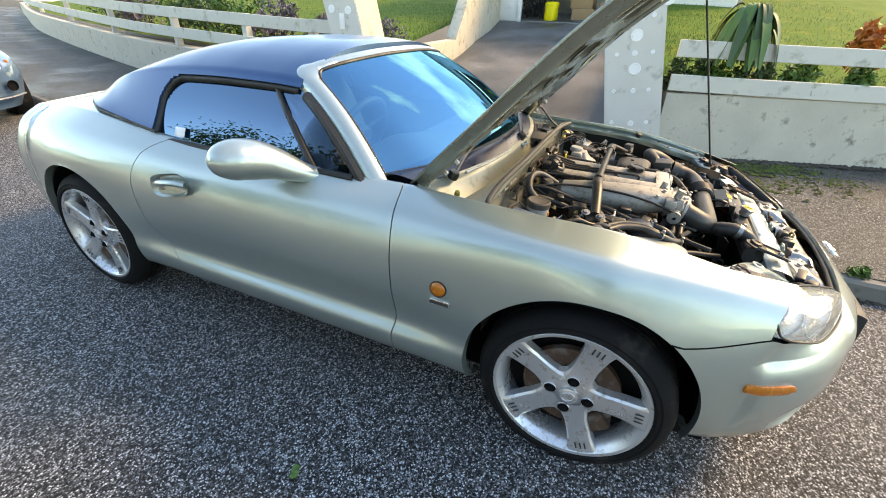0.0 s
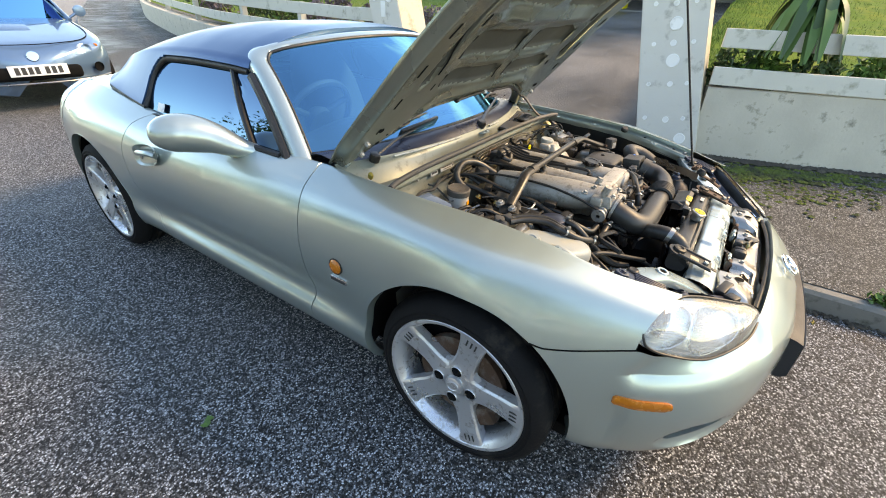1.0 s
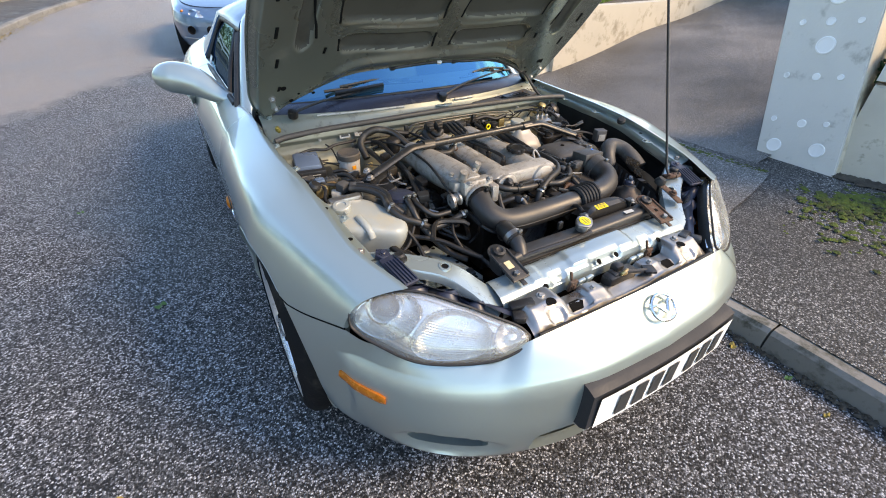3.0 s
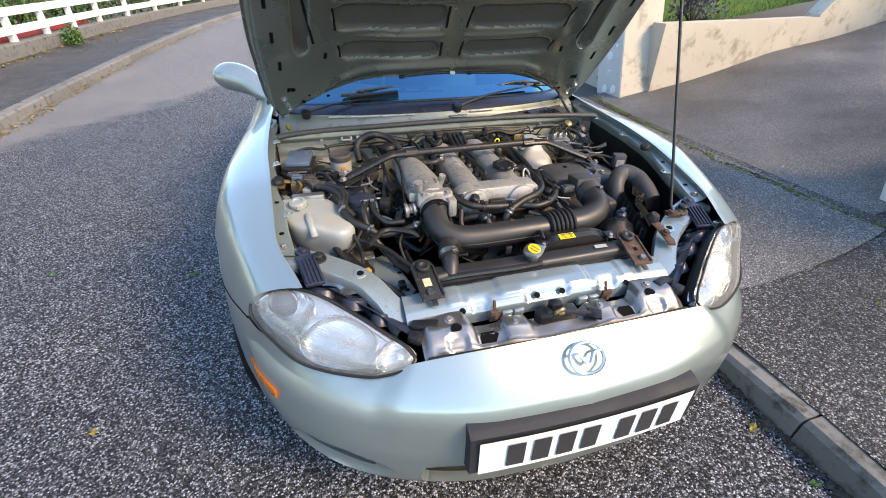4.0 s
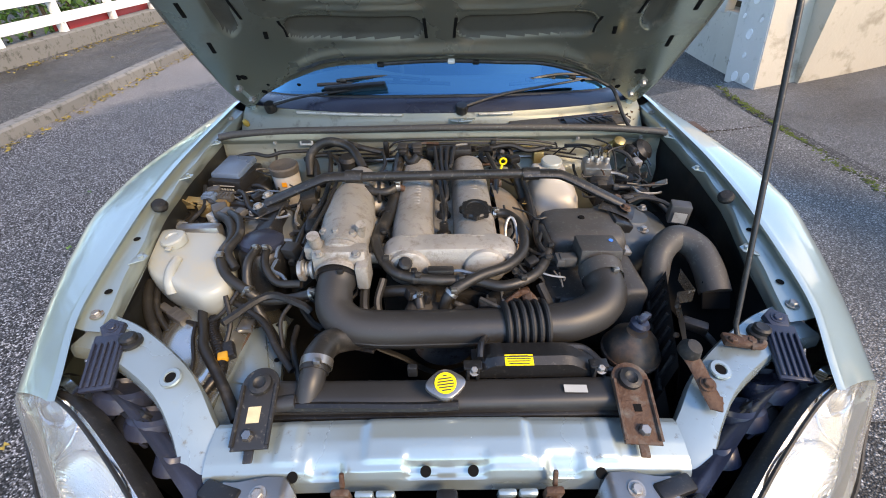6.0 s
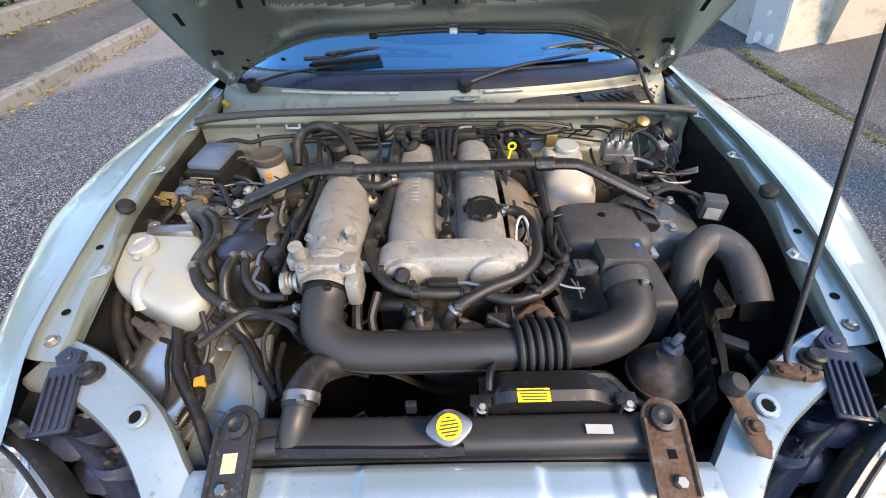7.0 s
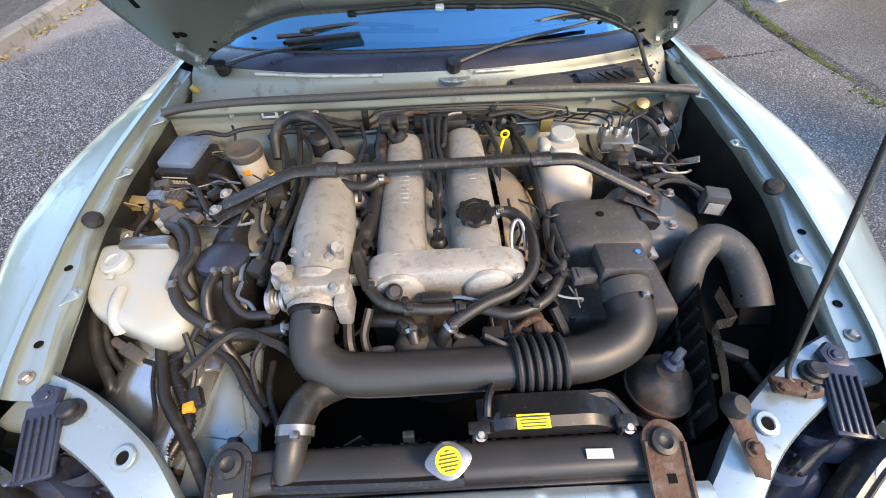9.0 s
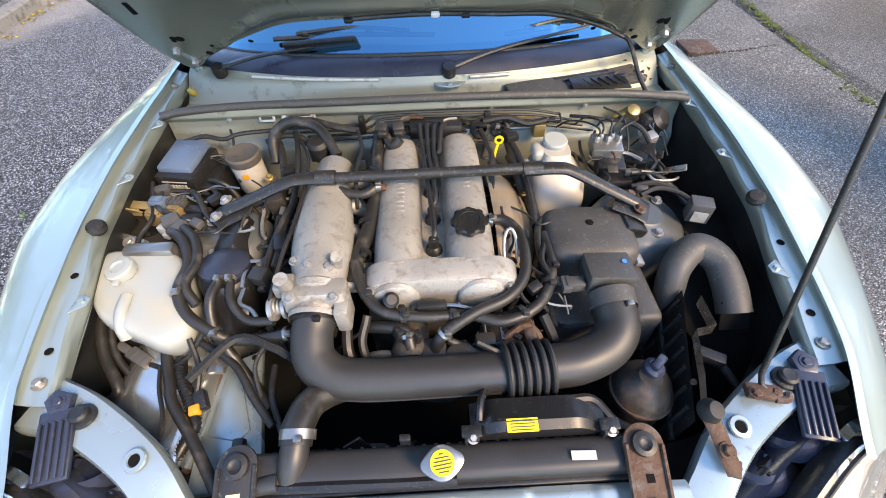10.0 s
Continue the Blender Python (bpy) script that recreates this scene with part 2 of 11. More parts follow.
# Dust grey, with sunlight on air box and snorkel put into the colour.
DUSTY = mk("dusty_sunlit_plastic", (0.047, 0.045, 0.043), 0.58, 0, 0.2, 9, 0.04, 500, (0.09, 0.102, 0.09), 0.22, 120)
GREYPLUG = mk("grey_connector_plastic", (0.060, 0.060, 0.060), 0.5, 0, 0.15, 20, 0.05, 90, (0.09, 0.08, 0.065), 0.3, 20)
RUSTY_GOLD = mk("aged_yellow_passivate", (0.36, 0.27, 0.13), 0.42, 0.55, 0.3, 20, 0.1, 120, (0.12, 0.07, 0.04), 0.35, 26)
CAPDUST = mk("brown_dusted_plastic", (0.070, 0.060, 0.050), 0.7, 0, 0.35, 40, 0.3, 300, (0.03, 0.028, 0.026), 0.3, 60)
TURRET = mk("dusty_turret_paint", (0.085, 0.095, 0.098), 0.42, 0.3, 0.25, 9, 0.1, 80, (0.13, 0.12, 0.10), 0.3, 14)
GRIME = mk("grimy_block_metal", (0.055, 0.048, 0.04), 0.6, 0.3, 0.4, 18, 0.4, 120, (0.02, 0.018, 0.015), 0.5, 14)
PALEPLATE = mk("aged_pale_plate", (0.42, 0.42, 0.39), 0.5, 0.2, 0.15, 30, 0, 60, (0.16, 0.15, 0.12), 0.3, 25)
TYRE = mk("tyre_rubber", (0.007, 0.007, 0.0075), 0.75, 0, 0.3, 9, 0.3, 120, (0.040, 0.034, 0.028), 0.12, 6, spec=0.15)
ALLOY = mk("brake_dusted_alloy", (0.62, 0.63, 0.64), 0.34, 0.75, 0.08, 8, 0.08, 90, (0.20, 0.15, 0.11), 0.26, 40)
CAST = mk("weathered_cast_aluminium", (0.36, 0.345, 0.32), 0.48, 0.5, 0.25, 9, 0.40, 420, (0.17, 0.155, 0.13), 0.36, 38)
BARE = mk("bare_zinc_steel", (0.29, 0.285, 0.275), 0.33, 0.85, 0.1, 10, 0.05, 60, (0.22, 0.20, 0.17), 0.20, 60)
DULL = mk("dull_grey_steel", (0.34, 0.34, 0.33), 0.45, 0.7, 0.2, 16, 0.15, 120, (0.16, 0.12, 0.09), 0.35, 60)
GOLD = mk("yellow_passivated_steel", (0.42, 0.32, 0.14), 0.4, 0.8, 0.2, 20, 0.1, 120, (0.14, 0.11, 0.07), 0.3, 14)
RUST = mk("rusty_steel", (0.075, 0.036, 0.021), 0.75, 0.15, 0.5, 30, 0.5, 180, (0.11, 0.096, 0.082), 0.42, 30)
HEAT = mk("stained_heat_shield", (0.34, 0.27, 0.20), 0.5, 0.6, 0.25, 10, 0.3, 70, (0.26, 0.16, 0.09), 0.4, 9)
SATIN = mk("satin_black_steel", (0.022, 0.022, 0.022), 0.42, 0.2, 0.2, 8, 0.05, 90, (0.13, 0.12, 0.10), 0.16, 150)
CHROME = mk("chrome", (0.75, 0.76, 0.78), 0.12, 1.0, 0.05, 5, 0)
BOTTLE = mk("milky_plastic_bottle", (0.30, 0.325, 0.310), 0.38, 0, 0.08, 5, 0.05, 40, (0.36, 0.33, 0.25), 0.22, 9)
BOTTLE_OLD = mk("yellowed_plastic_bottle", (0.37, 0.35, 0.315), 0.42, 0, 0.1, 5, 0.05, 40, (0.26, 0.19, 0.13), 0.36, 5)
YELLOW = mk("yellow_label", (0.85, 0.66, 0.02), 0.45, 0, 0.05, 5, 0)
WHITE = mk("white_label", (0.75, 0.75, 0.73), 0.5, 0, 0.06, 20, 0)
INK = mk("dark_print", (0.03, 0.03, 0.03), 0.6, 0, 0.1, 9, 0)
AMBER = mk("amber_lens", (0.5, 0.125, 0.006), 0.24, 0, 0.15, 60, 0.3, 130, coat=0.35)
SEAT = mk("dark_seat_cloth", (0.11, 0.12, 0.13), 0.85, 0, 0.2, 20, 0.3, 300)
DASH = mk("grey_dash_vinyl", (0.10, 0.108, 0.115), 0.6, 0, 0.1, 9, 0.2, 260)
# The fuse lid's blue sky reflection is put into this base colour.
BLUEBOX = mk("blue_grey_plastic", (0.08, 0.12, 0.18), 0.26, 0, 0.15, 9, 0.08, 150, (0.2, 0.2, 0.2), 0.1, 7)
PLINTH = mk("matt_black_plastic", (0.016, 0.017, 0.02), 0.68, 0, 0.25, 9, 0.15, 150)
DARKBLUE = mk("blue_black_plastic", (0.022, 0.028, 0.048), 0.34, 0, 0.25, 9, 0.1, 150, (0.05, 0.05, 0.055), 0.18, 130)
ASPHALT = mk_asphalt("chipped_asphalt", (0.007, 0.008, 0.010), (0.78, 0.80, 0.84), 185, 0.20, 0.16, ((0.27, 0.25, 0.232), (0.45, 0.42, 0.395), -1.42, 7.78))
ASPHALT_OLD = mk_asphalt("worn_pale_asphalt", (0.20, 0.195, 0.184), (0.54, 0.525, 0.50), 150, 0.12, 0.36)
PAVE = mk_asphalt("footway_asphalt", (0.050, 0.050, 0.048), (0.44, 0.43, 0.41), 160, 0.42, 0.5)
DRIVE = mk_asphalt("smooth_drive_asphalt", (0.18, 0.175, 0.165), (0.48, 0.47, 0.45), 190, 0.40, 0.5)
CONCRETE = mk("kerb_concrete", (0.18, 0.174, 0.158), 0.85, 0, 0.3, 8, 0.6, 90, (0.055, 0.055, 0.04), 0.34, 14, rand=0.3)
RENDERW = mk("stained_white_wall", (0.50, 0.455, 0.38), 0.85, 0, 0.22, 4, 0.6, 45, (0.15, 0.135, 0.10), 0.17, 8)
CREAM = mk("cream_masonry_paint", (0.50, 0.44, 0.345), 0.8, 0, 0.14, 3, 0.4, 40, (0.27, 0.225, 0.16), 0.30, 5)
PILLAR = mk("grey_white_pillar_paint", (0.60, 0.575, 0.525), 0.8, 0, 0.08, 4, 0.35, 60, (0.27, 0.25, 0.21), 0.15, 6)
FENCE = mk("off_white_rail_paint", (0.55, 0.53, 0.47), 0.7, 0, 0.1, 5, 0.25, 60, (0.25, 0.24, 0.18), 0.2, 6)
WHITEFENCE = mk("white_plastic_rail", (0.80, 0.80, 0.78), 0.45, 0, 0.05, 5, 0.05, 60, (0.4, 0.4, 0.36), 0.1, 6)
GRASS = mk("lawn_grass", (0.070, 0.130, 0.018), 0.9, 0, 0.35, 14, 0.8, 60, (0.13, 0.16, 0.025), 0.4, 3, spec=0.1)
BLADE = mk("grass_blades", (0.070, 0.130, 0.02), 0.8, 0, 0.4, 6, 0, island=True)
MOSS = mk("moss", (0.09, 0.125, 0.018), 0.95, 0, 0.5, 30, 1.0, 120, (0.03, 0.035, 0.015), 0.5, 8, dist=0.02)
SOIL = mk("dark_soil", (0.05, 0.04, 0.03), 0.95, 0, 0.4, 12, 0.8, 50, (0.10, 0.085, 0.06), 0.4, 6)
LEAF = mk("green_leaves", (0.06, 0.15, 0.03), 0.6, 0, 0.5, 5, 0, island=True)
LEAF_DARK = mk("dark_leaves", (0.035, 0.085, 0.03), 0.6, 0, 0.4, 5, 0, island=True)
LEAF_LAV = mk("grey_purple_leaves", (0.12, 0.10, 0.13), 0.6, 0, 0.5, 5, 0, island=True)
LEAF_FALL = mk("yellow_fallen_leaves", (0.24, 0.18, 0.035), 0.55, 0, 0.6, 5, 0, island=True)
LEAF_ORANGE = mk("orange_leaves", (0.45, 0.12, 0.02), 0.55, 0, 0.4, 5, 0, island=True)
RED = mk("red_paint", (0.45, 0.03, 0.03), 0.5, 0, 0.15, 5, 0.1, 50)
CARD = mk("brown_cardboard", (0.32, 0.19, 0.10), 0.85, 0, 0.1, 6, 0.1, 60)
# Near-black for holes, gaps, housings and undersides, with their shade put into the colour.
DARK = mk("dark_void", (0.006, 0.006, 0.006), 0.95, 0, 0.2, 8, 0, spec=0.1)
WALLW = mk("white_garage_wall", (0.66, 0.65, 0.62), 0.75, 0, 0.08, 3, 0.2, 40, (0.35, 0.33, 0.28), 0.12, 4)


# ---- building helpers ----
def part(name, bm, mat, parent=None, label="", smooth=38):
    """One mesh object from a bmesh, under a thing or a part."""
    me = bpy.data.meshes.new(name)
    bm.normal_update()
    bm.to_mesh(me)
    bm.free()
    for mm in (mat if isinstance(mat, (list, tuple)) else [mat]):
        me.materials.append(mm)
    if smooth:
        me.polygons.foreach_set("use_smooth", [True] * len(me.polygons))
        me.set_sharp_from_angle(angle=radians(smooth))
    ob = new(name, me)
    if parent:
        ob.parent = parent
        ob.matrix_parent_inverse = Matrix.Translation(-parent.location)
    if label:
        ob["label"] = label
    return ob


def fn(xs, ys):
    """A smooth curve through the points that does not overshoot."""
    xs, ys = np.array(xs, float), np.array(ys, float)
    h, d = np.diff(xs), np.diff(ys) / np.diff(xs)
    m = np.zeros(len(xs))
    m[0], m[-1] = d[0], d[-1]
    for i in range(1, len(xs) - 1):
        if d[i - 1] * d[i] > 0:
            w1, w2 = 2 * h[i] + h[i - 1], h[i] + 2 * h[i - 1]
            m[i] = (w1 + w2) / (w1 / d[i - 1] + w2 / d[i])

    def f(x):
        if x <= xs[0]:
            return float(ys[0] + m[0] * (x - xs[0]))
        if x >= xs[-1]:
            return float(ys[-1] + m[-1] * (x - xs[-1]))
        i = int(np.searchsorted(xs, x) - 1)
        t = (x - xs[i]) / h[i]
        return float((2 * t**3 - 3 * t**2 + 1) * ys[i] + (t**3 - 2 * t**2 + t) * h[i] * m[i]
                     + (-2 * t**3 + 3 * t**2) * ys[i + 1] + (t**3 - t**2) * h[i] * m[i + 1])
    return f


def spl(pts, n=8, closed=False):
    """A smooth line through the points, n steps between each two."""
    p = [Vector(q) for q in pts]
    k, out = len(p), []
    for i in range(k if closed else k - 1):
        a, b = p[i], p[(i + 1) % k]
        a0 = p[i - 1] if (i or closed) else a * 2 - b
        b1 = p[(i + 2) % k] if (closed or i + 2 < k) else b * 2 - a
        for j in range(n):
            t = j / n
            out.append(0.5 * (2 * a + (b - a0) * t + (2 * a0 - 5 * a + 4 * b - b1) * t * t + (3 * a - a0 - 3 * b + b1) * t**3))
    if not closed:
        out.append(p[-1])
    return out


def along(line, s):
    """The point at the share s of a line's count of steps."""
    f = min(max(s, 0.0), 1.0) * (len(line) - 1)
    i = min(int(f), len(line) - 2)
    return line[i].lerp(line[i + 1], f - i)


def grid(bm, f, nu, nv, wrap=False, mi=0, flip=False):
    """A surface f(u, v) with u and v from 0 to 1."""
    vs = [[bm.verts.new(f(i / nu, j / nv)) for j in range(nv + 1)] for i in range(nu if wrap else nu + 1)]
    for i in range(nu):
        for j in range(nv):
            q = [vs[i][j], vs[(i + 1) % len(vs)][j], vs[(i + 1) % len(vs)][j + 1], vs[i][j + 1]]
            try:
                face = bm.faces.new(q[::-1] if flip else q)
                face.material_index = mi
            except ValueError:
                pass
    return vs


def tube(bm, pts, r, n=10, steps=6, smooth=True, caps=True, flat=1.0, mi=0):
    """A round bar along a line; r: a radius, or a function of the share of the length; flat squeezes it."""
    line = spl(pts, steps) if smooth and len(pts) > 2 else [Vector(q) for q in pts]
    rings, side = [], None
    for i, q in enumerate(line):
        d = (line[min(i + 1, len(line) - 1)] - line[max(i - 1, 0)]).normalized()
        if side is None:
            side = d.cross(Vector((0, 0, 1)))
            if side.length < 0.05:
                side = d.cross(Vector((0, 1, 0)))
        side = (side - d * side.dot(d)).normalized()
        up = side.cross(d)
        rad = r(i / (len(line) - 1)) if callable(r) else r
        rings.append([bm.verts.new(q + (side * math.cos(a) + up * math.sin(a) * flat) * rad)
                      for a in (2 * math.pi * k / n for k in range(n))])
    for a, b in zip(rings, rings[1:]):
        for k in range(n):
            bm.faces.new((a[k], a[(k + 1) % n], b[(k + 1) % n], b[k])).material_index = mi
    if caps:
        bm.faces.new(rings[0][::-1]).material_index = mi
        bm.faces.new(rings[-1]).material_index = mi
    return bm


def lathe(bm, prof, at=(0, 0, 0), axis=(0, 0, 1), n=24, mi=0, turn=None):
    """A turned body: prof holds (radius, height) pairs along the axis."""
    q = Vector(axis).normalized().to_track_quat("Z", "Y").to_matrix() if turn is None else turn
    rings = []
    for r, h in prof:
        if r < 1e-5:
            rings.append([bm.verts.new(Vector(at) + q @ Vector((0, 0, h)))])
        else:
            rings.append([bm.verts.new(Vector(at) + q @ Vector((r * math.cos(2 * math.pi * k / n), r * math.sin(2 * math.pi * k / n), h))) for k in range(n)])
    for a, b in zip(rings, rings[1:]):
        for k in range(n):
            k1 = (k + 1) % n
            if len(a) == 1 and len(b) == 1:
                continue
            if len(a) == 1:
                face = bm.faces.new((a[0], b[k1], b[k]))
            elif len(b) == 1:
                face = bm.faces.new((a[k], a[k1], b[0]))
            else:
                face = bm.faces.new((a[k], a[k1], b[k1], b[k]))
            face.material_index = mi
    return bm


def box(bm, at, size, bev=0.004, rot=(0, 0, 0), seg=2, mi=0, taper=1.0):
    """A box with rounded edges; taper narrows its top."""
    r = bmesh.ops.create_cube(bm, size=1.0)
    vs = r["verts"]
    for v in vs:
        k = taper if v.co.z > 0 else 1.0
        v.co = Vector((v.co.x * size[0] * k, v.co.y * size[1] * k, v.co.z * size[2]))
    m = pose(*at, *rot)
    bmesh.ops.transform(bm, matrix=m, verts=vs)
    faces = list({f for v in vs for f in v.link_faces})
    for f in faces:
        f.material_index = mi
    if bev:
        bmesh.ops.bevel(bm, geom=list({e for v in vs for e in v.link_edges}), offset=min(bev, min(size) * 0.45),
                        segments=seg, affect="EDGES", profile=0.5)
    return bm


def prism(bm, outline, h, m=None, bev=0.0, mi=0):
    """An outline in x and y, drawn up by h, then moved by the matrix m."""
    bot = [bm.verts.new((x, y, 0)) for x, y in outline]
    top = [bm.verts.new((x, y, h)) for x, y in outline]
    k = len(bot)
    fs = [bm.faces.new(bot[::-1]), bm.faces.new(top)]
    fs += [bm.faces.new((bot[i], bot[(i + 1) % k], top[(i + 1) % k], top[i])) for i in range(k)]
    for f in fs:
        f.material_index = mi
    if m is not None:
        bmesh.ops.transform(bm, matrix=m, verts=bot + top)
    if bev:
        es = list({e for e in fs[1].edges})
        bmesh.ops.bevel(bm, geom=es, offset=bev, segments=2, affect="EDGES", profile=0.5)
    return bm


def rounded(w, h, r, n=5):
    """A rounded rectangle's outline about the origin."""
    out = []
    for cx, cy, a0 in ((w / 2 - r, h / 2 - r, 0), (-w / 2 + r, h / 2 - r, 90), (-w / 2 + r, -h / 2 + r, 180), (w / 2 - r, -h / 2 + r, 270)):
        for k in range(n + 1):
            a = radians(a0 + 90 * k / n)
            out.append((cx + r * math.cos(a), cy + r * math.sin(a)))
    return out


def bolt(bm, at, axis=(0, 0, 1), r=0.008, h=0.006, washer=True):
    """A hexagon head on a washer."""
    prof = [(r * 1.5, 0), (r * 1.5, 0.0015)] if washer else []
    lathe(bm, prof + [(0, 0.0015)] if washer else [(r, 0), (0, 0)], at, axis, 16)
    lathe(bm, [(r, 0), (r, h * 0.8), (r * 0.8, h), (0, h)], at, axis, 6)
    return bm


def leaves(bm, place, n, size, rng, flat=0.0):
    """n small bent leaves at the points that place() gives."""
    for _ in range(n):
        p = Vector(place())
        s = size * rng.uniform(0.6, 1.4)
        a, t = rng.uniform(0, 6.283), rng.uniform(-1.2, 1.2) * (1 - flat)
        d = Vector((math.cos(a) * math.cos(t), math.sin(a) * math.cos(t), math.sin(t)))
        w = d.cross(Vector((rng.uniform(-0.6, 0.6), rng.uniform(-0.6, 0.6), 1))).normalized() * s * 0.32
        up = w.cross(d).normalized() * s * 0.12
        q = [p - d * s * 0.5, p + w + up, p + d * s * 0.5 - up, p - w + up]
        bm.faces.new([bm.verts.new(c) for c in q])
    return bm


def empty(name, at=(0, 0, 0)):
    ob = new(name)
    ob.location = at
    ob.empty_display_size = 0.1
    return ob


# ---- the street ----
rng = random.Random(7)
kerb_x = fn([-40, -8, -1.2, 0, 4, 6.4, 7.3, 8.6, 12, 18, 26, 40], [2.2, 1.2, 0.855, 0.872, 0.93, 1.09, 1.23, 1.50, 2.5, 4.4, 7.3, 12.7])
wall_x = fn([3.2, 4.5, 6, 8.1, 11.2, 14, 17.5, 22, 27, 40], [2.76, 2.86, 3.02, 3.34, 4.25, 5.15, 6.35, 8.2, 10.4, 15.8])
opp_x = fn([-40, 0, 2.5, 4.3, 8, 12, 18, 26, 40], [-3.5, -3.46, -3.48, -3.58, -3.50, -3.25, -2.2, 0.6, 7])
kerb_h = fn([-3, -0.75, -0.25, 0.4, 3.0, 4.2, 6], [0.10, 0.10, 0.075, 0.03, 0.03, 0.10, 0.10])


def rise(y):
    return 0.018 * max(0.0, y - 4)


def drive_z(x):
    return 0.165 + min(max(-0.3, x - 2.64), 2.06) * 0.19 + max(0.0, x - 4.7) * 0.145


def sheet(name, f, nu, nv, mat, label, category):
    bm = bmesh.new()
    grid(bm, f, nu, nv)
    ob = part(name, bm, mat, smooth=60)
    return tagged(ob, label, category, kind="structure")


bm = bmesh.new()
for a, b in ((0, 1),):
    q = [bm.verts.new(c) for c in ((-900, -900, -0.12), (900, -900, -0.12), (900, 900, -0.12), (-900, 900, -0.12))]
    bm.faces.new(q)
tagged(part("ground", bm, SOIL, smooth=0), "dark earth reaching out past the street", "ground", kind="structure")


def road_f(u, v):
    y = -40 + 80 * u
    x0, x1 = opp_x(y), kerb_x(y)
    return Vector((x0 + (x1 - x0) * v, y, rise(y) - 0.03 * (1 - v) ** 2))


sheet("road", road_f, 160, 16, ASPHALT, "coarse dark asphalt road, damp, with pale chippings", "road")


def pave_f(u, v):
    y = -40 + 80 * u
    x0 = kerb_x(y) + 0.075
    x1 = 2.70 + 0.33 * max(0, -y - 0.2) if y < 2.9 else wall_x(max(y, 3.2)) + 0.1
    x1 = min(max(x1, x0 + 1.2), x0 + 6)
    h = kerb_h(min(max(y, -3), 6))
    z = rise(y) + (h + 0.007) * (1 - v) + 0.16 * v
    return Vector((x0 + (x1 - x0) * v, y, z))


sheet("pavement", pave_f, 200, 10, PAVE, "damp grey asphalt pavement with mossy edges", "pavement")


def opp_f(u, v):
    y = -40 + 80 * u
    return Vector((opp_x(y) - 0.12 - 1.55 * v, y, rise(y) + 0.07 - 0.02 * v))


sheet("pavement_opposite", opp_f, 100, 4, PAVE, "dark asphalt pavement across the road with litter of leaves", "pavement")


def kerb_run(name, xf, side, hf, y0, y1, step, label):
    root = tagged(empty(name, (xf(y0), y0, 0)), label, "kerb", kind="structure")
    y, k = y0, 0
    while y < y1:
        ya, yb = y + 0.004, y + step - 0.004
        bm = bmesh.new()
        pr = []
        for yy in (ya, yb):
            h = hf(yy) + rise(yy)
            x = xf(yy)
            pr.append([(x, yy, -0.06 + rise(yy)), (x + side * 0.006, yy, h - 0.018), (x + side * 0.022, yy, h), (x + side * 0.122, yy, h + 0.004), (x + side * 0.122, yy, -0.06 + rise(yy))])
        va, vb = [[bm.verts.new(c) for c in r] for r in pr]
        for i in range(4):
            bm.faces.new((va[i], vb[i], vb[i + 1], va[i + 1]) if side < 0 else (va[i], va[i + 1], vb[i + 1], vb[i]))
        bm.faces.new(va[::-1])
        bm.faces.new(vb)
        part("kerb_stone", bm, CONCRETE, root, smooth=0)
        y += step


kerb_run("kerb", kerb_x, 1, lambda y: kerb_h(min(max(y, -3), 6)), -9, 22, 0.915, "grey concrete kerb, lowered at the drive")
kerb_run("kerb_opposite", opp_x, -1, lambda y: 0.07, -8, 26, 0.915, "worn grey concrete kerb across the road")

# the drive, its left wall and the garage
def drive_f(u, v):
    x = 2.45 + 8.1 * u
    y = 0.15 + 2.95 * v + (v - 0.35) * 1.1 * u
    return Vector((x, y, drive_z(x) + 0.012 * math.sin(3 * x)))


sheet("drive", drive_f, 50, 12, DRIVE, "smooth grey asphalt drive sloping up to the garage", "driveway")


def apron_f(u, v):
    y = -0.16 - 0.06 * u + 0.22 * u * u + (3.0 + 0.1 * u) * v
    s = kerb_x(y) + 0.125
    x = s + (2.36 + 0.03 * math.sin(2.2 * y) - s) * u
    return Vector((x, y, 0.010 + kerb_h(y) * (1 - u) + (0.007 + 0.135) * u))


sheet("drive_crossing", apron_f, 12, 14, ASPHALT_OLD, "pale grey worn crossing between kerb and drive", "pavement")

# moss and weeds along the wall's foot and joints
def moss_strip(pts, n, spread, size):
    bm = bmesh.new()
    line = spl(pts, 8)
    def spot():
        p = along(line, rng.random())
        k = rng.gauss(0, spread)
        return p + Vector((k, rng.gauss(0, spread), 0.004))
    for _ in range(n):
        c, r = spot(), size * rng.uniform(0.4, 1.3)
        top = bm.verts.new(c + Vector((0, 0, r * 0.35)))
        ring = [bm.verts.new(c + Vector((math.cos(a) * r * rng.uniform(0.6, 1.3), math.sin(a) * r * rng.uniform(0.6, 1.3), -0.004))) for a in (i * 1.047 for i in range(6))]
        for i in range(6):
            bm.faces.new((ring[i], ring[(i + 1) % 6], top))
    return bm


tagged(part("moss", moss_strip([(2.2, -0.40, 0.142), (2.5, -0.62, 0.152), (2.68, -0.95, 0.156), (2.93, -1.5, 0.156)], 900, 0.10, 0.022), MOSS), "green moss along the foot of the wall", "moss", kind="stuff")
tagged(part("moss", moss_strip([(1.95, -0.5, 0.132), (2.2, -0.85, 0.14), (2.45, -1.2, 0.148), (2.7, -1.8, 0.15)], 420, 0.17, 0.017), MOSS), "thin film of moss and grit on the damp pavement", "moss", kind="stuff")
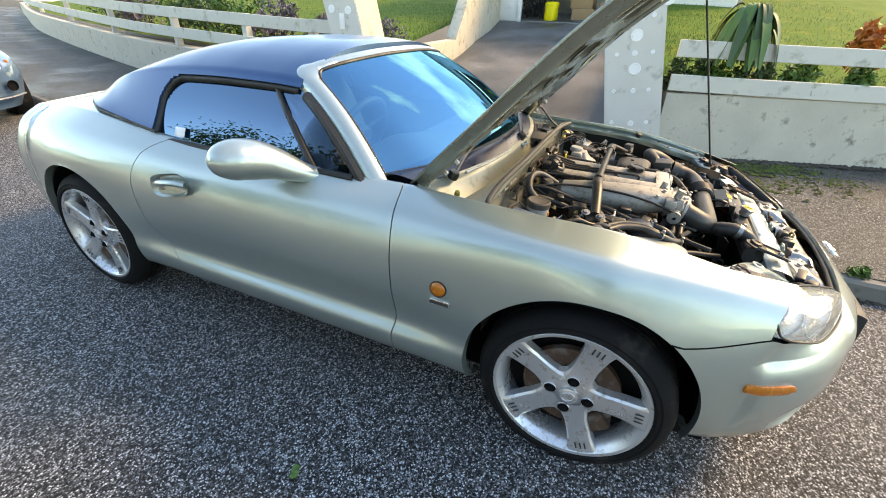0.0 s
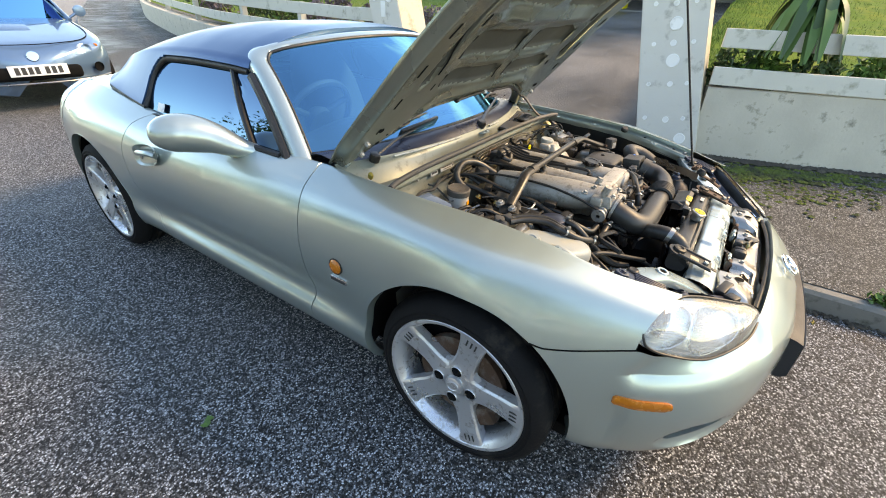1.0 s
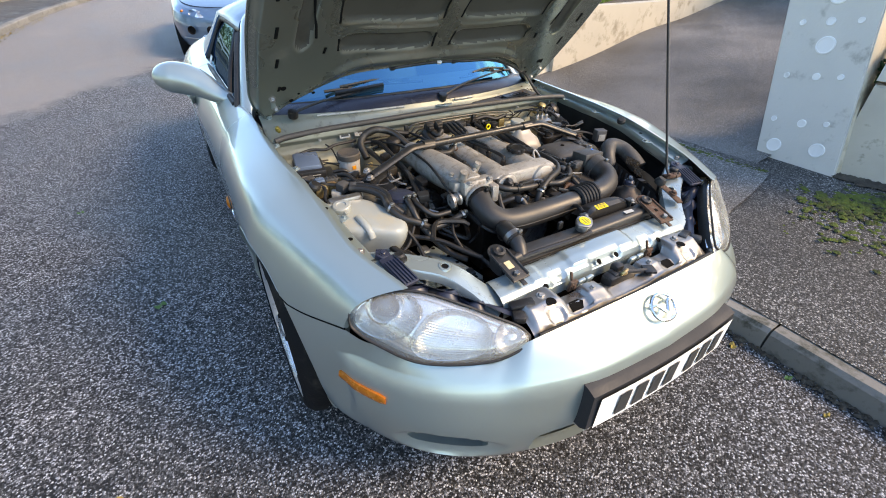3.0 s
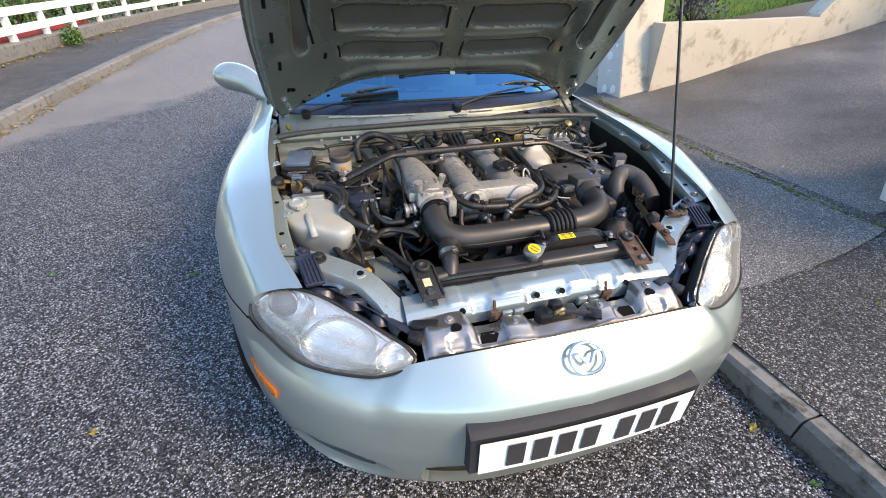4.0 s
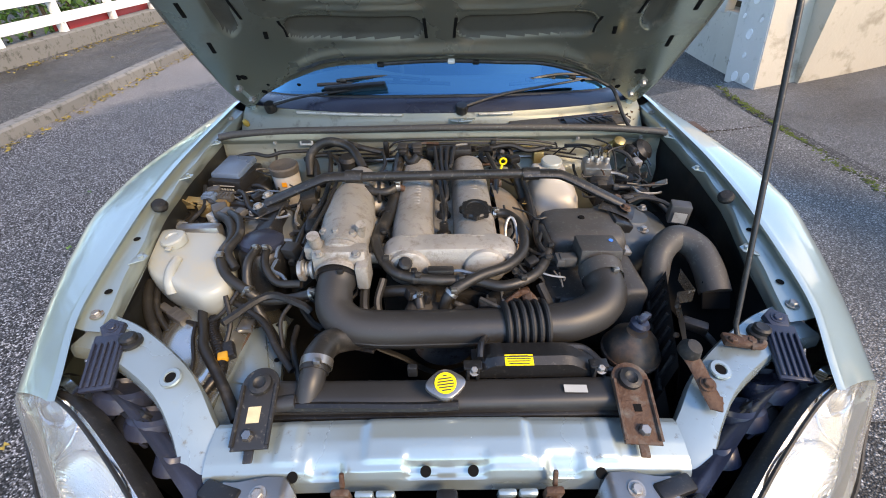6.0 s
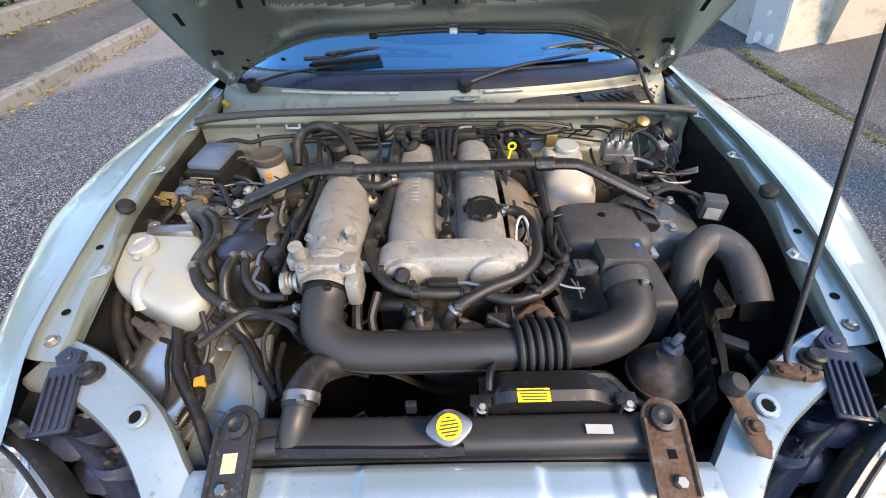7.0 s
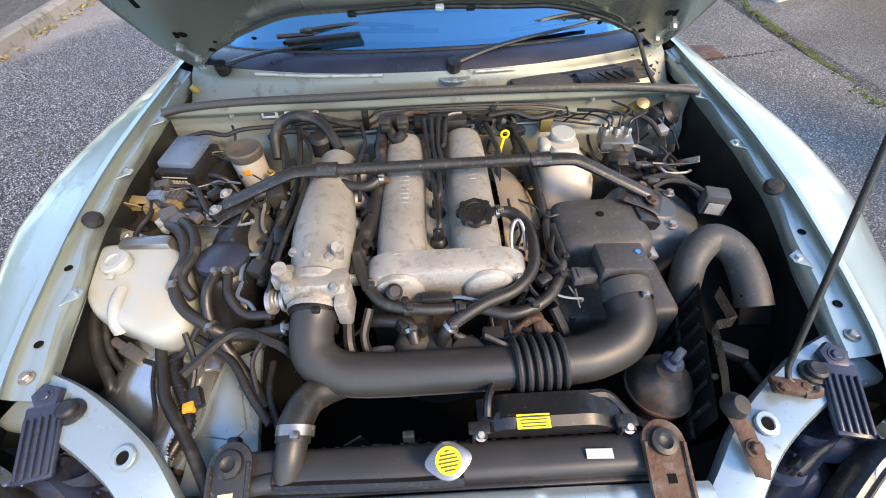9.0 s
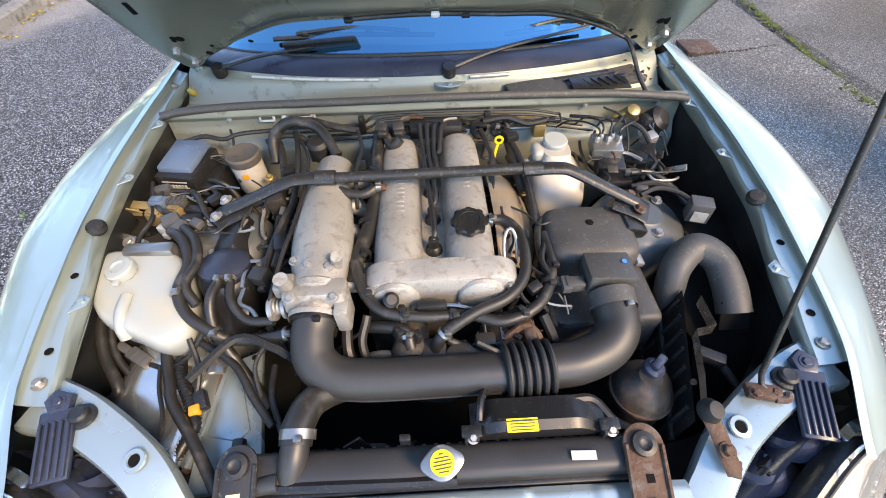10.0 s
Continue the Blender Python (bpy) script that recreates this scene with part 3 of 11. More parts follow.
tagged(part("moss", moss_strip([(2.70, -0.25, 0.165), (2.83, -0.75, 0.165), (3.20, -1.85, 0.165), (4.02, -4.2, 0.165)], 900, 0.025, 0.03), SOIL), "dark dirt and moss packed at the wall's foot", "dirt", kind="stuff")
tagged(part("moss", moss_strip([(2.37, 0.05, 0.148), (2.35, 0.5, 0.148), (2.33, 1.0, 0.148), (2.34, 1.5, 0.148), (2.38, 2.0, 0.150), (2.42, 2.5, 0.152), (2.50, 3.1, 0.155)], 620, 0.020, 0.011), MOSS), "thin moss in the joint along the drive's edge", "moss", kind="stuff")
tagged(part("moss", moss_strip([(1.02, 2.03, 0.058), (1.5, 2.04, 0.092), (2.0, 2.05, 0.125), (2.4, 2.07, 0.152)], 260, 0.006, 0.007), SOIL), "dark dirt in the joint across the pavement", "dirt", kind="stuff")

# Dark clumps added along the kerb's foot for its shaded face and gutter dirt.
tagged(part("moss", moss_strip([(kerb_x(y) - 0.012, y, rise(y) + 0.004) for y in (-4.0, -2.5, -1.2, 0.0, 1.2)], 900, 0.014, 0.012), SOIL), "dark strip at the kerb's foot, standing in for shade and dirt", "dirt", kind="stuff")
bm = bmesh.new()
box(bm, (1.80, 2.16, 0.112), (0.20, 0.20, 0.02), 0.003)
cov = part("drain_cover", bm, RUST, label="rusty red square drain cover set in the pavement")
tagged(cov, category="drain cover", kind="structure")

LEANY = 0.20


def pillar(name, y0, y1, x0, x1, z0, z1, lean, label, holes, number=False):
    """A slanting rectangular gate pillar with round dimples on its road face."""
    root = tagged(empty(name, (x0, (y0 + y1) / 2, z0)), label, "gate pillar", kind="structure")
    bm = bmesh.new()
    def c(x, y, z):
        return bm.verts.new((x, y + (z - z0) * lean, z))
    b = [c(x0, y0, z0), c(x0, y1, z0), c(x1, y1, z0), c(x1, y0, z0)]
    t = [c(x0, y0, z1), c(x0, y1, z1), c(x1, y1, z1), c(x1, y0, z1)]
    fs = [bm.faces.new(q) for q in ((b[1], b[0], t[0], t[1]), (b[0], b[3], t[3], t[0]), (b[3], b[2], t[2], t[3]), (b[2], b[1], t[1], t[2]), t, b[::-1])]
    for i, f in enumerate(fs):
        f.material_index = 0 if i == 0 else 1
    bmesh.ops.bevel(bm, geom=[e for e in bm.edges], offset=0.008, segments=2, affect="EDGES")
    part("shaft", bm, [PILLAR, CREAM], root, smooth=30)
    for dy, z, r in holes:
        bm = bmesh.new()
        y = (y0 + y1) / 2 + dy + (z - z0) * lean
        lathe(bm, [(r, -0.002), (r, 0.004), (r * 0.86, 0.006), (r * 0.8, 0.0035), (0, 0.0035)], (x0 - 0.001, y, z), (-1, 0, 0), 20)
        part("stud", bm, WHITEFENCE, root, smooth=30)
    return root


PY = -0.013
HOLES = []
for dy, z, r in ((0.0, 1.45, 0.05), (0.18, 1.17, 0.05), (0.135, 0.90, 0.052), (0.16, 0.25, 0.046), (-0.09, 0.29, 0.046),
                 (0.31, 1.01, 0.017), (0.165, 1.03, 0.024), (0.02, 1.05, 0.017), (0.27, 0.70, 0.017), (0.105, 0.72, 0.022), (-0.02, 0.74, 0.017),
                 (0.06, 0.43, 0.026), (-0.07, 0.46, 0.017), (0.23, 0.42, 0.018), (0.37, 1.30, 0.017), (0.22, 1.31, 0.022), (0.08, 1.33, 0.017)):
    HOLES += [(dy - PY - (z - 0.10) * LEANY, z, r)]
pillar("pillar_near", -0.262, 0.236, 2.66, 2.96, 0.10, 1.95, LEANY, "slanting painted concrete gate pillar with round studs beside the drive", HOLES)
pillar("pillar_far", 2.80, 3.24, 2.66, 3.12, 0.05, 1.70, 0.24, "cream and grey gate pillar with studs across the drive", [(-0.09, 0.24, 0.042), (0.07, 0.22, 0.042), (0.0, 0.40, 0.022), (0.0, 0.56, 0.042), (0.12, 0.68, 0.02), (-0.12, 0.68, 0.02), (0.0, 0.82, 0.042), (0.1, 0.98, 0.02), (-0.1, 0.98, 0.02), (-0.1, 1.28, 0.042), (0.12, 1.29, 0.042)])
bm = bmesh.new()
box(bm, (2.654, 3.30, 1.17), (0.006, 0.07, 0.16), 0.002)
tagged(part("number_plaque", bm, WHITE), "pale painted bar where the house number stands on the pillar", "plaque")

def wall_strip(name, pts, z0, z1, thick, mat, label, cat="wall", cap=0.0):
    """An upright wall along a plan line, with its own foot and top heights."""
    line = spl(pts, 6)
    bm = bmesh.new()
    rows = []
    for i, p in enumerate(line):
        d = (line[min(i + 1, len(line) - 1)] - line[max(i - 1, 0)])
        d.z = 0
        nrm = Vector((d.y, -d.x, 0)).normalized() * thick
        k = i / (len(line) - 1)
        za, zb = z0(p, k), z1(p, k)
        rows.append([bm.verts.new(Vector((p.x, p.y, za))), bm.verts.new(Vector((p.x, p.y, zb - 0.012))), bm.verts.new(Vector((p.x, p.y, zb)) + nrm * 0.06),
                     bm.verts.new(Vector((p.x, p.y, zb)) + nrm), bm.verts.new(Vector((p.x, p.y, za)) + nrm)])
    for a, b in zip(rows, rows[1:]):
        for i in range(4):
            bm.faces.new((a[i], a[i + 1], b[i + 1], b[i]))
    bm.faces.new(rows[0])
    bm.faces.new(rows[-1][::-1])
    bmesh.ops.recalc_face_normals(bm, faces=bm.faces)
    return tagged(part(name, bm, mat, smooth=40), label, cat, kind="structure")


NEAR = [(2.72, -0.18, 0), (2.86, -0.75, 0), (3.23, -1.85, 0), (4.05, -4.2, 0), (5.1, -7.5, 0)]
wall_strip("wall_near", NEAR, lambda p, k: 0.05, lambda p, k: 0.722 + 0.03 * k, -0.2, RENDERW, "low white rendered garden wall, stained and flaking")


def rail_run(name, pts, z0, h, thick, label, mat=FENCE, posts=None, dz=lambda p: 0.0):
    root = tagged(empty(name, pts[0]), label, "fence")
    line = spl(pts, 5)
    for lo in z0:
        bm = bmesh.new()
        rows = []
        for i, p in enumerate(line):
            d = line[min(i + 1, len(line) - 1)] - line[max(i - 1, 0)]
            nrm = Vector((d.y, -d.x, 0)).normalized() * thick
            z = lo + dz(p)
            rows.append([bm.verts.new(Vector((p.x, p.y, z + a)) + nrm * b) for a, b in ((0.004, 0), (h - 0.004, 0), (h, 0.12), (h, 0.88), (h - 0.004, 1), (0, 1), (0, 0.1))])
        for a, b in zip(rows, rows[1:]):
            for i in range(7):
                bm.faces.new((a[i], a[(i + 1) % 7], b[(i + 1) % 7], b[i]))
        bm.faces.new(rows[0])
        bm.faces.new(rows[-1][::-1])
        bmesh.ops.recalc_face_normals(bm, faces=bm.faces)
        part("rail", bm, mat, root, smooth=30)
    for k in posts or []:
        p = along(line, k)
        bm = bmesh.new()
        q0, q1 = along(line, max(k - 0.01, 0)), along(line, min(k + 0.01, 1))
        d = q1 - q0
        nrm = Vector((d.y, -d.x, 0)).normalized()
        top = z0[-1] + h + dz(p)
        low = z0[0] - 0.12 + dz(p)
        c = p + nrm * (thick * 1.5 if thick > 0 else thick * 1.5)
        box(bm, (c.x, c.y, (top + low) / 2), (0.09, 0.09, top - low), 0.005, (0, 0, math.degrees(math.atan2(d.y, d.x))))
        part("post", bm, mat, root, smooth=30)
    return root


rail_run("garden_fence", [(p[0] - 0.02, p[1], 0) for p in NEAR], (0.745, 1.02), 0.135, -0.035, "off-white boarded rails on top of the garden wall", posts=(0.6, 0.85), dz=lambda p: -0.012 * (-p.y - 0.2))
FAR = [(wall_x(y), y, 0) for y in (3.2, 4.5, 6, 8.1, 11, 14, 17.5, 21, 25, 30)]
wall_strip("wall_far", FAR, lambda p, k: 0.0, lambda p, k: 0.66 + rise(p.y), 0.22, RENDERW, "long low white rendered garden wall curving with the road")
rail_run("garden_fence", [(p[0] - 0.03, p[1], 0) for p in FAR], (0.76, 1.03), 0.145, 0.04, "off-white timber rails along the curved garden wall", posts=(0.06, 0.16, 0.27, 0.38, 0.5, 0.62, 0.75, 0.88), dz=lambda p: rise(p.y) * 1.5)

# wall on the left of the drive: low, then stepping up to the garage
wall_strip("wall_drive", [(2.98, 2.98, 0), (4.2, 3.08, 0), (5.3, 3.20, 0)], lambda p, k: drive_z(p.x) - 0.2, lambda p, k: 0.90 + 0.02 * k, 0.18, CREAM, "cream painted low wall beside the drive, stained at its foot")
wall_strip("wall_drive_upper", [(5.3, 3.20, 0), (5.6, 3.23, 0), (5.9, 3.27, 0), (7.9, 3.52, 0), (9.2, 3.72, 0)], lambda p, k: drive_z(p.x) - 0.2, lambda p, k: min(0.95 + max(0, p.x - 5.3) * 0.95, 1.56 + (p.x - 5.9) * 0.03), 0.18, CREAM, "cream painted retaining wall rising to the garage")

GX = 9.0
def garage():
    root = tagged(empty("garage", (GX, 1.6, 1.2)), "white garage with its door open and things stored inside", "garage", kind="structure")
    def slab(name, at, size, mat):
        bm = bmesh.new()
        box(bm, at, size, 0.01)
        part(name, bm, mat, root)
    slab("pier", (GX + 0.15, 3.55, 2.2), (0.3, 0.95, 2.2), WALLW)
    slab("jamb", (GX + 0.02, 3.05, 2.2), (0.1, 0.08, 2.2), WHITE)
    slab("pier", (GX + 0.15, -0.6, 2.2), (0.3, 1.2, 2.2), WALLW)
    slab("lintel", (GX + 0.15, 1.5, 3.5), (0.3, 5.4, 0.5), WALLW)
    slab("back_wall", (GX + 4.0, 1.5, 2.2), (0.2, 5.4, 2.4), DULL)
    slab("side_wall", (GX + 2.1, 4.0, 2.2), (3.7, 0.2, 2.4), DULL)
    slab("side_wall", (GX + 2.1, -1.2, 2.2), (3.7, 0.2, 2.4), DULL)
    slab("roof", (GX + 2.1, 1.5, 3.85), (4.6, 5.8, 0.2), DULL)
    slab("floor", (GX + 2.1, 1.5, 1.18), (4.2, 5.0, 0.06), CONCRETE)


garage()
def carton(x, y, z, w, d, h, rz):
    root = tagged(empty("cardboard_box", (x, y, z)), "brown cardboard box stacked in the garage", "box", "cardboard boxes in the garage")
    bm = bmesh.new()
    box(bm, (x, y, z + h / 2), (w, d, h), 0.006, (0, 0, rz))
    part("carton", bm, CARD, root)
    bm = bmesh.new()
    box(bm, (x, y, z + h + 0.002), (w * 0.98, 0.06, 0.004), 0.001, (0, 0, rz))
    part("tape", bm, HEAT, root)


carton(GX + 0.9, 1.75, 1.21, 0.5, 0.5, 0.28, 4)
carton(GX + 0.9, 1.78, 1.495, 0.46, 0.5, 0.25, -3)
carton(GX + 0.95, 1.2, 1.21, 0.5, 0.45, 0.4, 8)
bm = bmesh.new()
lathe(bm, [(0.0, 0), (0.13, 0.0), (0.16, 0.05), (0.155, 0.3), (0.17, 0.36), (0.13, 0.40), (0.0, 0.38)], (GX + 0.45, 2.42, 1.21), n=14)
for v in bm.verts:
    v.co += Vector((noise.noise(v.co * 9), noise.noise(v.co * 9 + Vector((5, 0, 0))), 0)) * 0.03
tagged(part("yellow_sack", bm, YELLOW), "crumpled yellow plastic sack on the garage floor", "sack")
bm = bmesh.new()
for k in range(40):
    a = Vector((GX + 0.6 + rng.uniform(0, 0.8), 2.85 + rng.uniform(-0.25, 0.25), 1.21))
    tube(bm, [a, a + Vector((rng.uniform(-0.2, 0.2), rng.uniform(-0.3, 0.3), rng.uniform(0.2, 0.5))), a + Vector((rng.uniform(-0.2, 0.2), rng.uniform(-0.3, 0.3), rng.uniform(0.0, 0.7)))], 0.012, 5, 5)
tagged(part("cable_heap", bm, PLASTIC), "tangle of dark hoses and cables in the garage", "hoses", kind="stuff")

# gardens
def lawn_near(u, v):
    p = along(LN, u)
    x = p.x + 0.2 + 16 * v
    return Vector((x, p.y + 0.1 * v, 0.72 + 0.16 * (x - p.x) * (1 - 0.35 * v) + 0.02 * math.sin(3 * x + p.y)))


LN = spl([Vector(p) for p in ((2.74, 0.12, 0), (2.74, -0.18, 0), (2.86, -0.75, 0), (3.23, -1.85, 0), (4.05, -4.2, 0), (5.75, -9.5, 0))], 6)
sheet("lawn", lawn_near, 30, 24, GRASS, "bright green lawn sloping up behind the garden wall", "lawn")


def lawn_far(u, v):
    y = 3.22 + 0.075 * (9.0 + 10 * v) * u * (1 - v) ** 3 + 22 * v
    x = (wall_x(max(y, 3.2)) + 0.2) + (9.0 + 10 * v) * u
    return Vector((x, y, 0.70 + rise(y) + 0.13 * (x - wall_x(max(y, 3.2)))))


sheet("lawn_far", lawn_far, 24, 30, GRASS, "green lawn and flower bed behind the far wall", "lawn")


def tufts(place, n, h):
    bm = bmesh.new()
    for _ in range(n):
        p = Vector(place())
        a = rng.uniform(0, 6.28)
        w = Vector((math.cos(a), math.sin(a), 0)) * 0.0035
        t = Vector((rng.gauss(0, 0.3), rng.gauss(0, 0.3), 1)) * h * rng.uniform(0.5, 1.3)
        bm.faces.new([bm.verts.new(c) for c in (p - w, p + w, p + t)])
    return bm


tagged(part("grass", tufts(lambda: lawn_near(rng.uniform(0.0, 0.75), rng.random() ** 2 * 0.5), 14000, 0.035), BLADE, smooth=0), "short uneven blades of grass on the lawn", "grass", kind="stuff")
tagged(part("grass", tufts(lambda: lawn_far(rng.uniform(0.05, 0.6), rng.random() ** 2 * 0.4), 8000, 0.05), BLADE, smooth=0), "rough grass blades on the far lawn", "grass", kind="stuff")


def bush(name, at, size, n, leaf, mat, label, cat="shrub"):
    root = tagged(empty(name, at), label, cat)
    cs = [(rng.uniform(-0.6, 0.6), rng.uniform(-0.6, 0.6), rng.uniform(0.25, 0.8), rng.uniform(0.25, 0.5)) for _ in range(9)]
    def spot():
        cx, cy, cz, r = rng.choice(cs)
        d = Vector((rng.gauss(0, 1), rng.gauss(0, 1), rng.gauss(0, 1))).normalized() * r * rng.uniform(0.6, 1.05)
        return Vector(at) + Vector(((cx + d.x) * size[0], (cy + d.y) * size[1], max(cz + d.z, 0.0) * size[2]))
    part("foliage", leaves(bmesh.new(), spot, n, leaf, rng), mat, root, smooth=0)
    bm = bmesh.new()
    for cx, cy, cz, r in cs:
        tube(bm, [at, (at[0] + cx * size[0] * 0.5, at[1] + cy * size[1] * 0.5, at[2] + cz * size[2] * 0.5), (at[0] + cx * size[0], at[1] + cy * size[1], at[2] + cz * size[2])], lambda k: 0.012 * (1.2 - k), 5, 4)
    part("stems", bm, SOIL, root)


for y, dx, sz, m, lab in ((3.9, 0.45, 0.42, LEAF_LAV, "purple-grey flowering shrub behind the wall"), (5.0, 0.5, 0.45, LEAF_LAV, "lavender bush with grey stems"),
                          (5.7, 0.5, 0.5, LEAF, "leafy green shrub behind the wall"), (6.6, 0.55, 0.55, LEAF_DARK, "dark green shrub behind the wall"), (7.6, 0.6, 0.55, LEAF, "fresh green shrub behind the rails"),
                          (8.8, 0.6, 0.6, LEAF_LAV, "purple flowering bush behind the rails"), (10.2, 0.7, 0.7, LEAF, "rounded green shrub in the far bed"), (12, 0.8, 0.8, LEAF_DARK, "dark green shrub in the far bed")):
    x = wall_x(y) + dx
    bush("shrub", (x, y, 0.75 + rise(y)), (sz, sz, sz * 1.3), 900, 0.07, m, lab)
bush("shrub", (4.0, 3.55, 0.80), (0.3, 0.25, 0.4), 500, 0.05, LEAF_LAV, "dark red-purple shrub beside the far pillar")


def broadleaf(at, n, length, label):
    """A plant of long drooping leaves on stout stalks."""
    root = tagged(empty("broadleaf_plant", at), label, "plant")
    for k in range(n):
        a = 6.283 * k / n + rng.uniform(-0.3, 0.3)
        ln, out = length * rng.uniform(0.75, 1.2), Vector((math.cos(a), math.sin(a), 0))
        h = rng.uniform(0.05, 0.26)
        bm = bmesh.new()
        side = Vector((-out.y, out.x, 0))
        pts = spl([Vector(at), Vector(at) + out * ln * 0.3 + Vector((0, 0, h + 0.05)), Vector(at) + out * ln * 0.7 + Vector((0, 0, h * 0.8)), Vector(at) + out * ln * 1.02 + Vector((0, 0, h * 0.2 - 0.20))], 5)
        rows = []
        for i, p in enumerate(pts):
            t = i / (len(pts) - 1)
            w = 0.034 * math.sin(math.pi * min(max((t - 0.18) / 0.82, 0.0), 1.0)) ** 0.8 + 0.006
            rows.append([bm.verts.new(p - side * w + Vector((0, 0, 0.012 * w / 0.034))), bm.verts.new(p), bm.verts.new(p + side * w + Vector((0, 0, 0.012 * w / 0.034)))])
        for r0, r1 in zip(rows, rows[1:]):
            bm.faces.new((r0[0], r0[1], r1[1], r1[0]))
            bm.faces.new((r0[1], r0[2], r1[2], r1[1]))
        part("leaf", bm, LEAF if k % 3 else LEAF_DARK, root, smooth=60)
    return root


broadleaf((2.99, -0.68, 1.12), 46, 0.25, "big-leaved green plant drooping over the fence rails")
bm = bmesh.new()
leaves(bm, lambda: (2.96 + rng.gauss(0, 0.01), -0.80 + rng.gauss(0, 0.012), 1.27 + rng.gauss(0, 0.012)), 26, 0.03, rng)
tagged(part("red_flower", bm, RED, smooth=0), "small red flower head on the big-leaved plant", "flower")
for y, n, s in ((-0.30, 300, 0.06), (-0.5, 350, 0.07), (-0.85, 300, 0.06), (-1.2, 350, 0.06), (-1.6, 350, 0.06), (-2.1, 350, 0.06)):
    x = 2.84 + 0.33 * max(0, -y - 0.2)
    bush("shrub", (x, y, 0.72), (0.16, 0.2, 0.30), n, s, LEAF if n == 350 else LEAF_DARK, "low leafy green plants between the fence rails")
bush("shrub", (3.6, -1.75, 0.95), (0.2, 0.22, 0.36), 350, 0.07, LEAF_ORANGE, "orange-leaved plant behind the fence")

# across the road
OPP = [(opp_x(y) - 1.62, y, 0) for y in (-6, 0, 4, 8, 12, 18, 24)]
wall_strip("wall_opposite", OPP, lambda p, k: -0.1, lambda p, k: 0.25 + rise(p.y), -0.25, CONCRETE, "low rough concrete wall across the road")
rail_run("white_fence", [(p[0] - 0.08, p[1], 0) for p in OPP], (0.36, 0.62), 0.12, -0.035, "white two-rail fence on the low wall across the road", WHITEFENCE, [k / 22 for k in range(1, 22)], lambda p: rise(p.y))
hedge = tagged(empty("hedge", (-6.6, 8, 0.2)), "tall leafy green hedge behind the white fence", "hedge")
def hspot():
    y = rng.uniform(-6, 24)
    d = rng.random()
    return (opp_x(y) - 2.05 - d * 0.9 + rng.gauss(0, 0.1), y, 0.2 + rise(y) + rng.random() * (1.5 + 0.4 * math.sin(y)) )
part("foliage", leaves(bmesh.new(), hspot, 26000, 0.10, rng), LEAF, hedge, smooth=0)
bm = bmesh.new()
for k in range(60):
    y = -6 + 0.5 * k
    x = opp_x(y) - 2.5
    tube(bm, [(x, y, 0), (x + rng.uniform(-0.2, 0.2), y + rng.uniform(-0.2, 0.2), 0.9), (x + rng.uniform(-0.3, 0.3), y, 1.7)], 0.03, 5, 3)
part("stems", bm, SOIL, hedge)
bm = bmesh.new()
box(bm, (opp_x(8) - 1.98, 8.6, 0.30), (0.25, 5.2, 0.24), 0.02)
tagged(part("planter", bm, RED), "long red-painted trough behind the white fence", "planter")


def tree(at, h, spread, n, label):
    root = tagged(empty("tree", at), label, "tree")
    bm = bmesh.new()
    tips = []
    tube(bm, [at, (at[0] + 0.1, at[1], at[2] + h * 0.35), (at[0], at[1] + 0.1, at[2] + h * 0.7)], lambda k: 0.16 * (1.15 - k), 8, 5)
    for k in range(16):
        z = at[2] + h * rng.uniform(0.3, 0.7)
        a = rng.uniform(0, 6.28)
        tip = Vector((at[0] + math.cos(a) * spread * rng.uniform(0.4, 1), at[1] + math.sin(a) * spread * rng.uniform(0.4, 1), z + h * rng.uniform(0.1, 0.32)))
        tube(bm, [(at[0], at[1], z), ((at[0] + tip.x) / 2, (at[1] + tip.y) / 2, z + 0.1 * h), tip], lambda k: 0.05 * (1.1 - k), 5, 4)
        tips.append(tip)
    part("trunk", bm, SOIL, root)
    part("crown", leaves(bmesh.new(), lambda: rng.choice(tips) + Vector((rng.gauss(0, 1), rng.gauss(0, 1), rng.gauss(0, 0.8))) * spread * 0.26, n, 0.22, rng), LEAF_DARK, root, smooth=0)


for p, h, s in (((-11, -3, 0), 5.0, 2.2), ((-12, 3.5, 0), 5.5, 2.4), ((-10.5, 9, 0), 4.5, 2.0), ((-12, 14, 0), 6, 2.6)):
    tree(p, h, s, 3500, "leafy tree behind the hedge across the road")

# fallen leaves
def litter(line, n, spread, size, mat, label):
    l = spl(line, 6)
    bm = leaves(bmesh.new(), lambda: along(l, rng.random()) + Vector((rng.gauss(0, spread), rng.gauss(0, spread), 0.006)), n, size, rng, 0.85)
    tagged(part("fallen_leaves", bm, mat, smooth=0), label, "leaves", kind="stuff")


litter([(opp_x(y) + 0.08, y, rise(y) - 0.025) for y in (-2, 2, 4, 6, 9, 13)], 650, 0.04, 0.035, LEAF_FALL, "yellow leaves gathered along the far kerb")
litter([(opp_x(y) - 1.50, y, rise(y) + 0.055) for y in (0, 4, 8, 12)], 500, 0.08, 0.045, LEAF_FALL, "yellow leaves and weeds at the foot of the far wall")
litter([(opp_x(y) - 0.8, y, rise(y) + 0.062) for y in (0, 4, 8, 12)], 50, 0.5, 0.04, LEAF_FALL, "scattered yellow leaves on the far pavement")
bush("weed", (opp_x(9) - 1.48, 9.2, 0.1), (0.22, 0.35, 0.35), 350, 0.07, LEAF, "green weeds growing at the wall's foot", "weed")


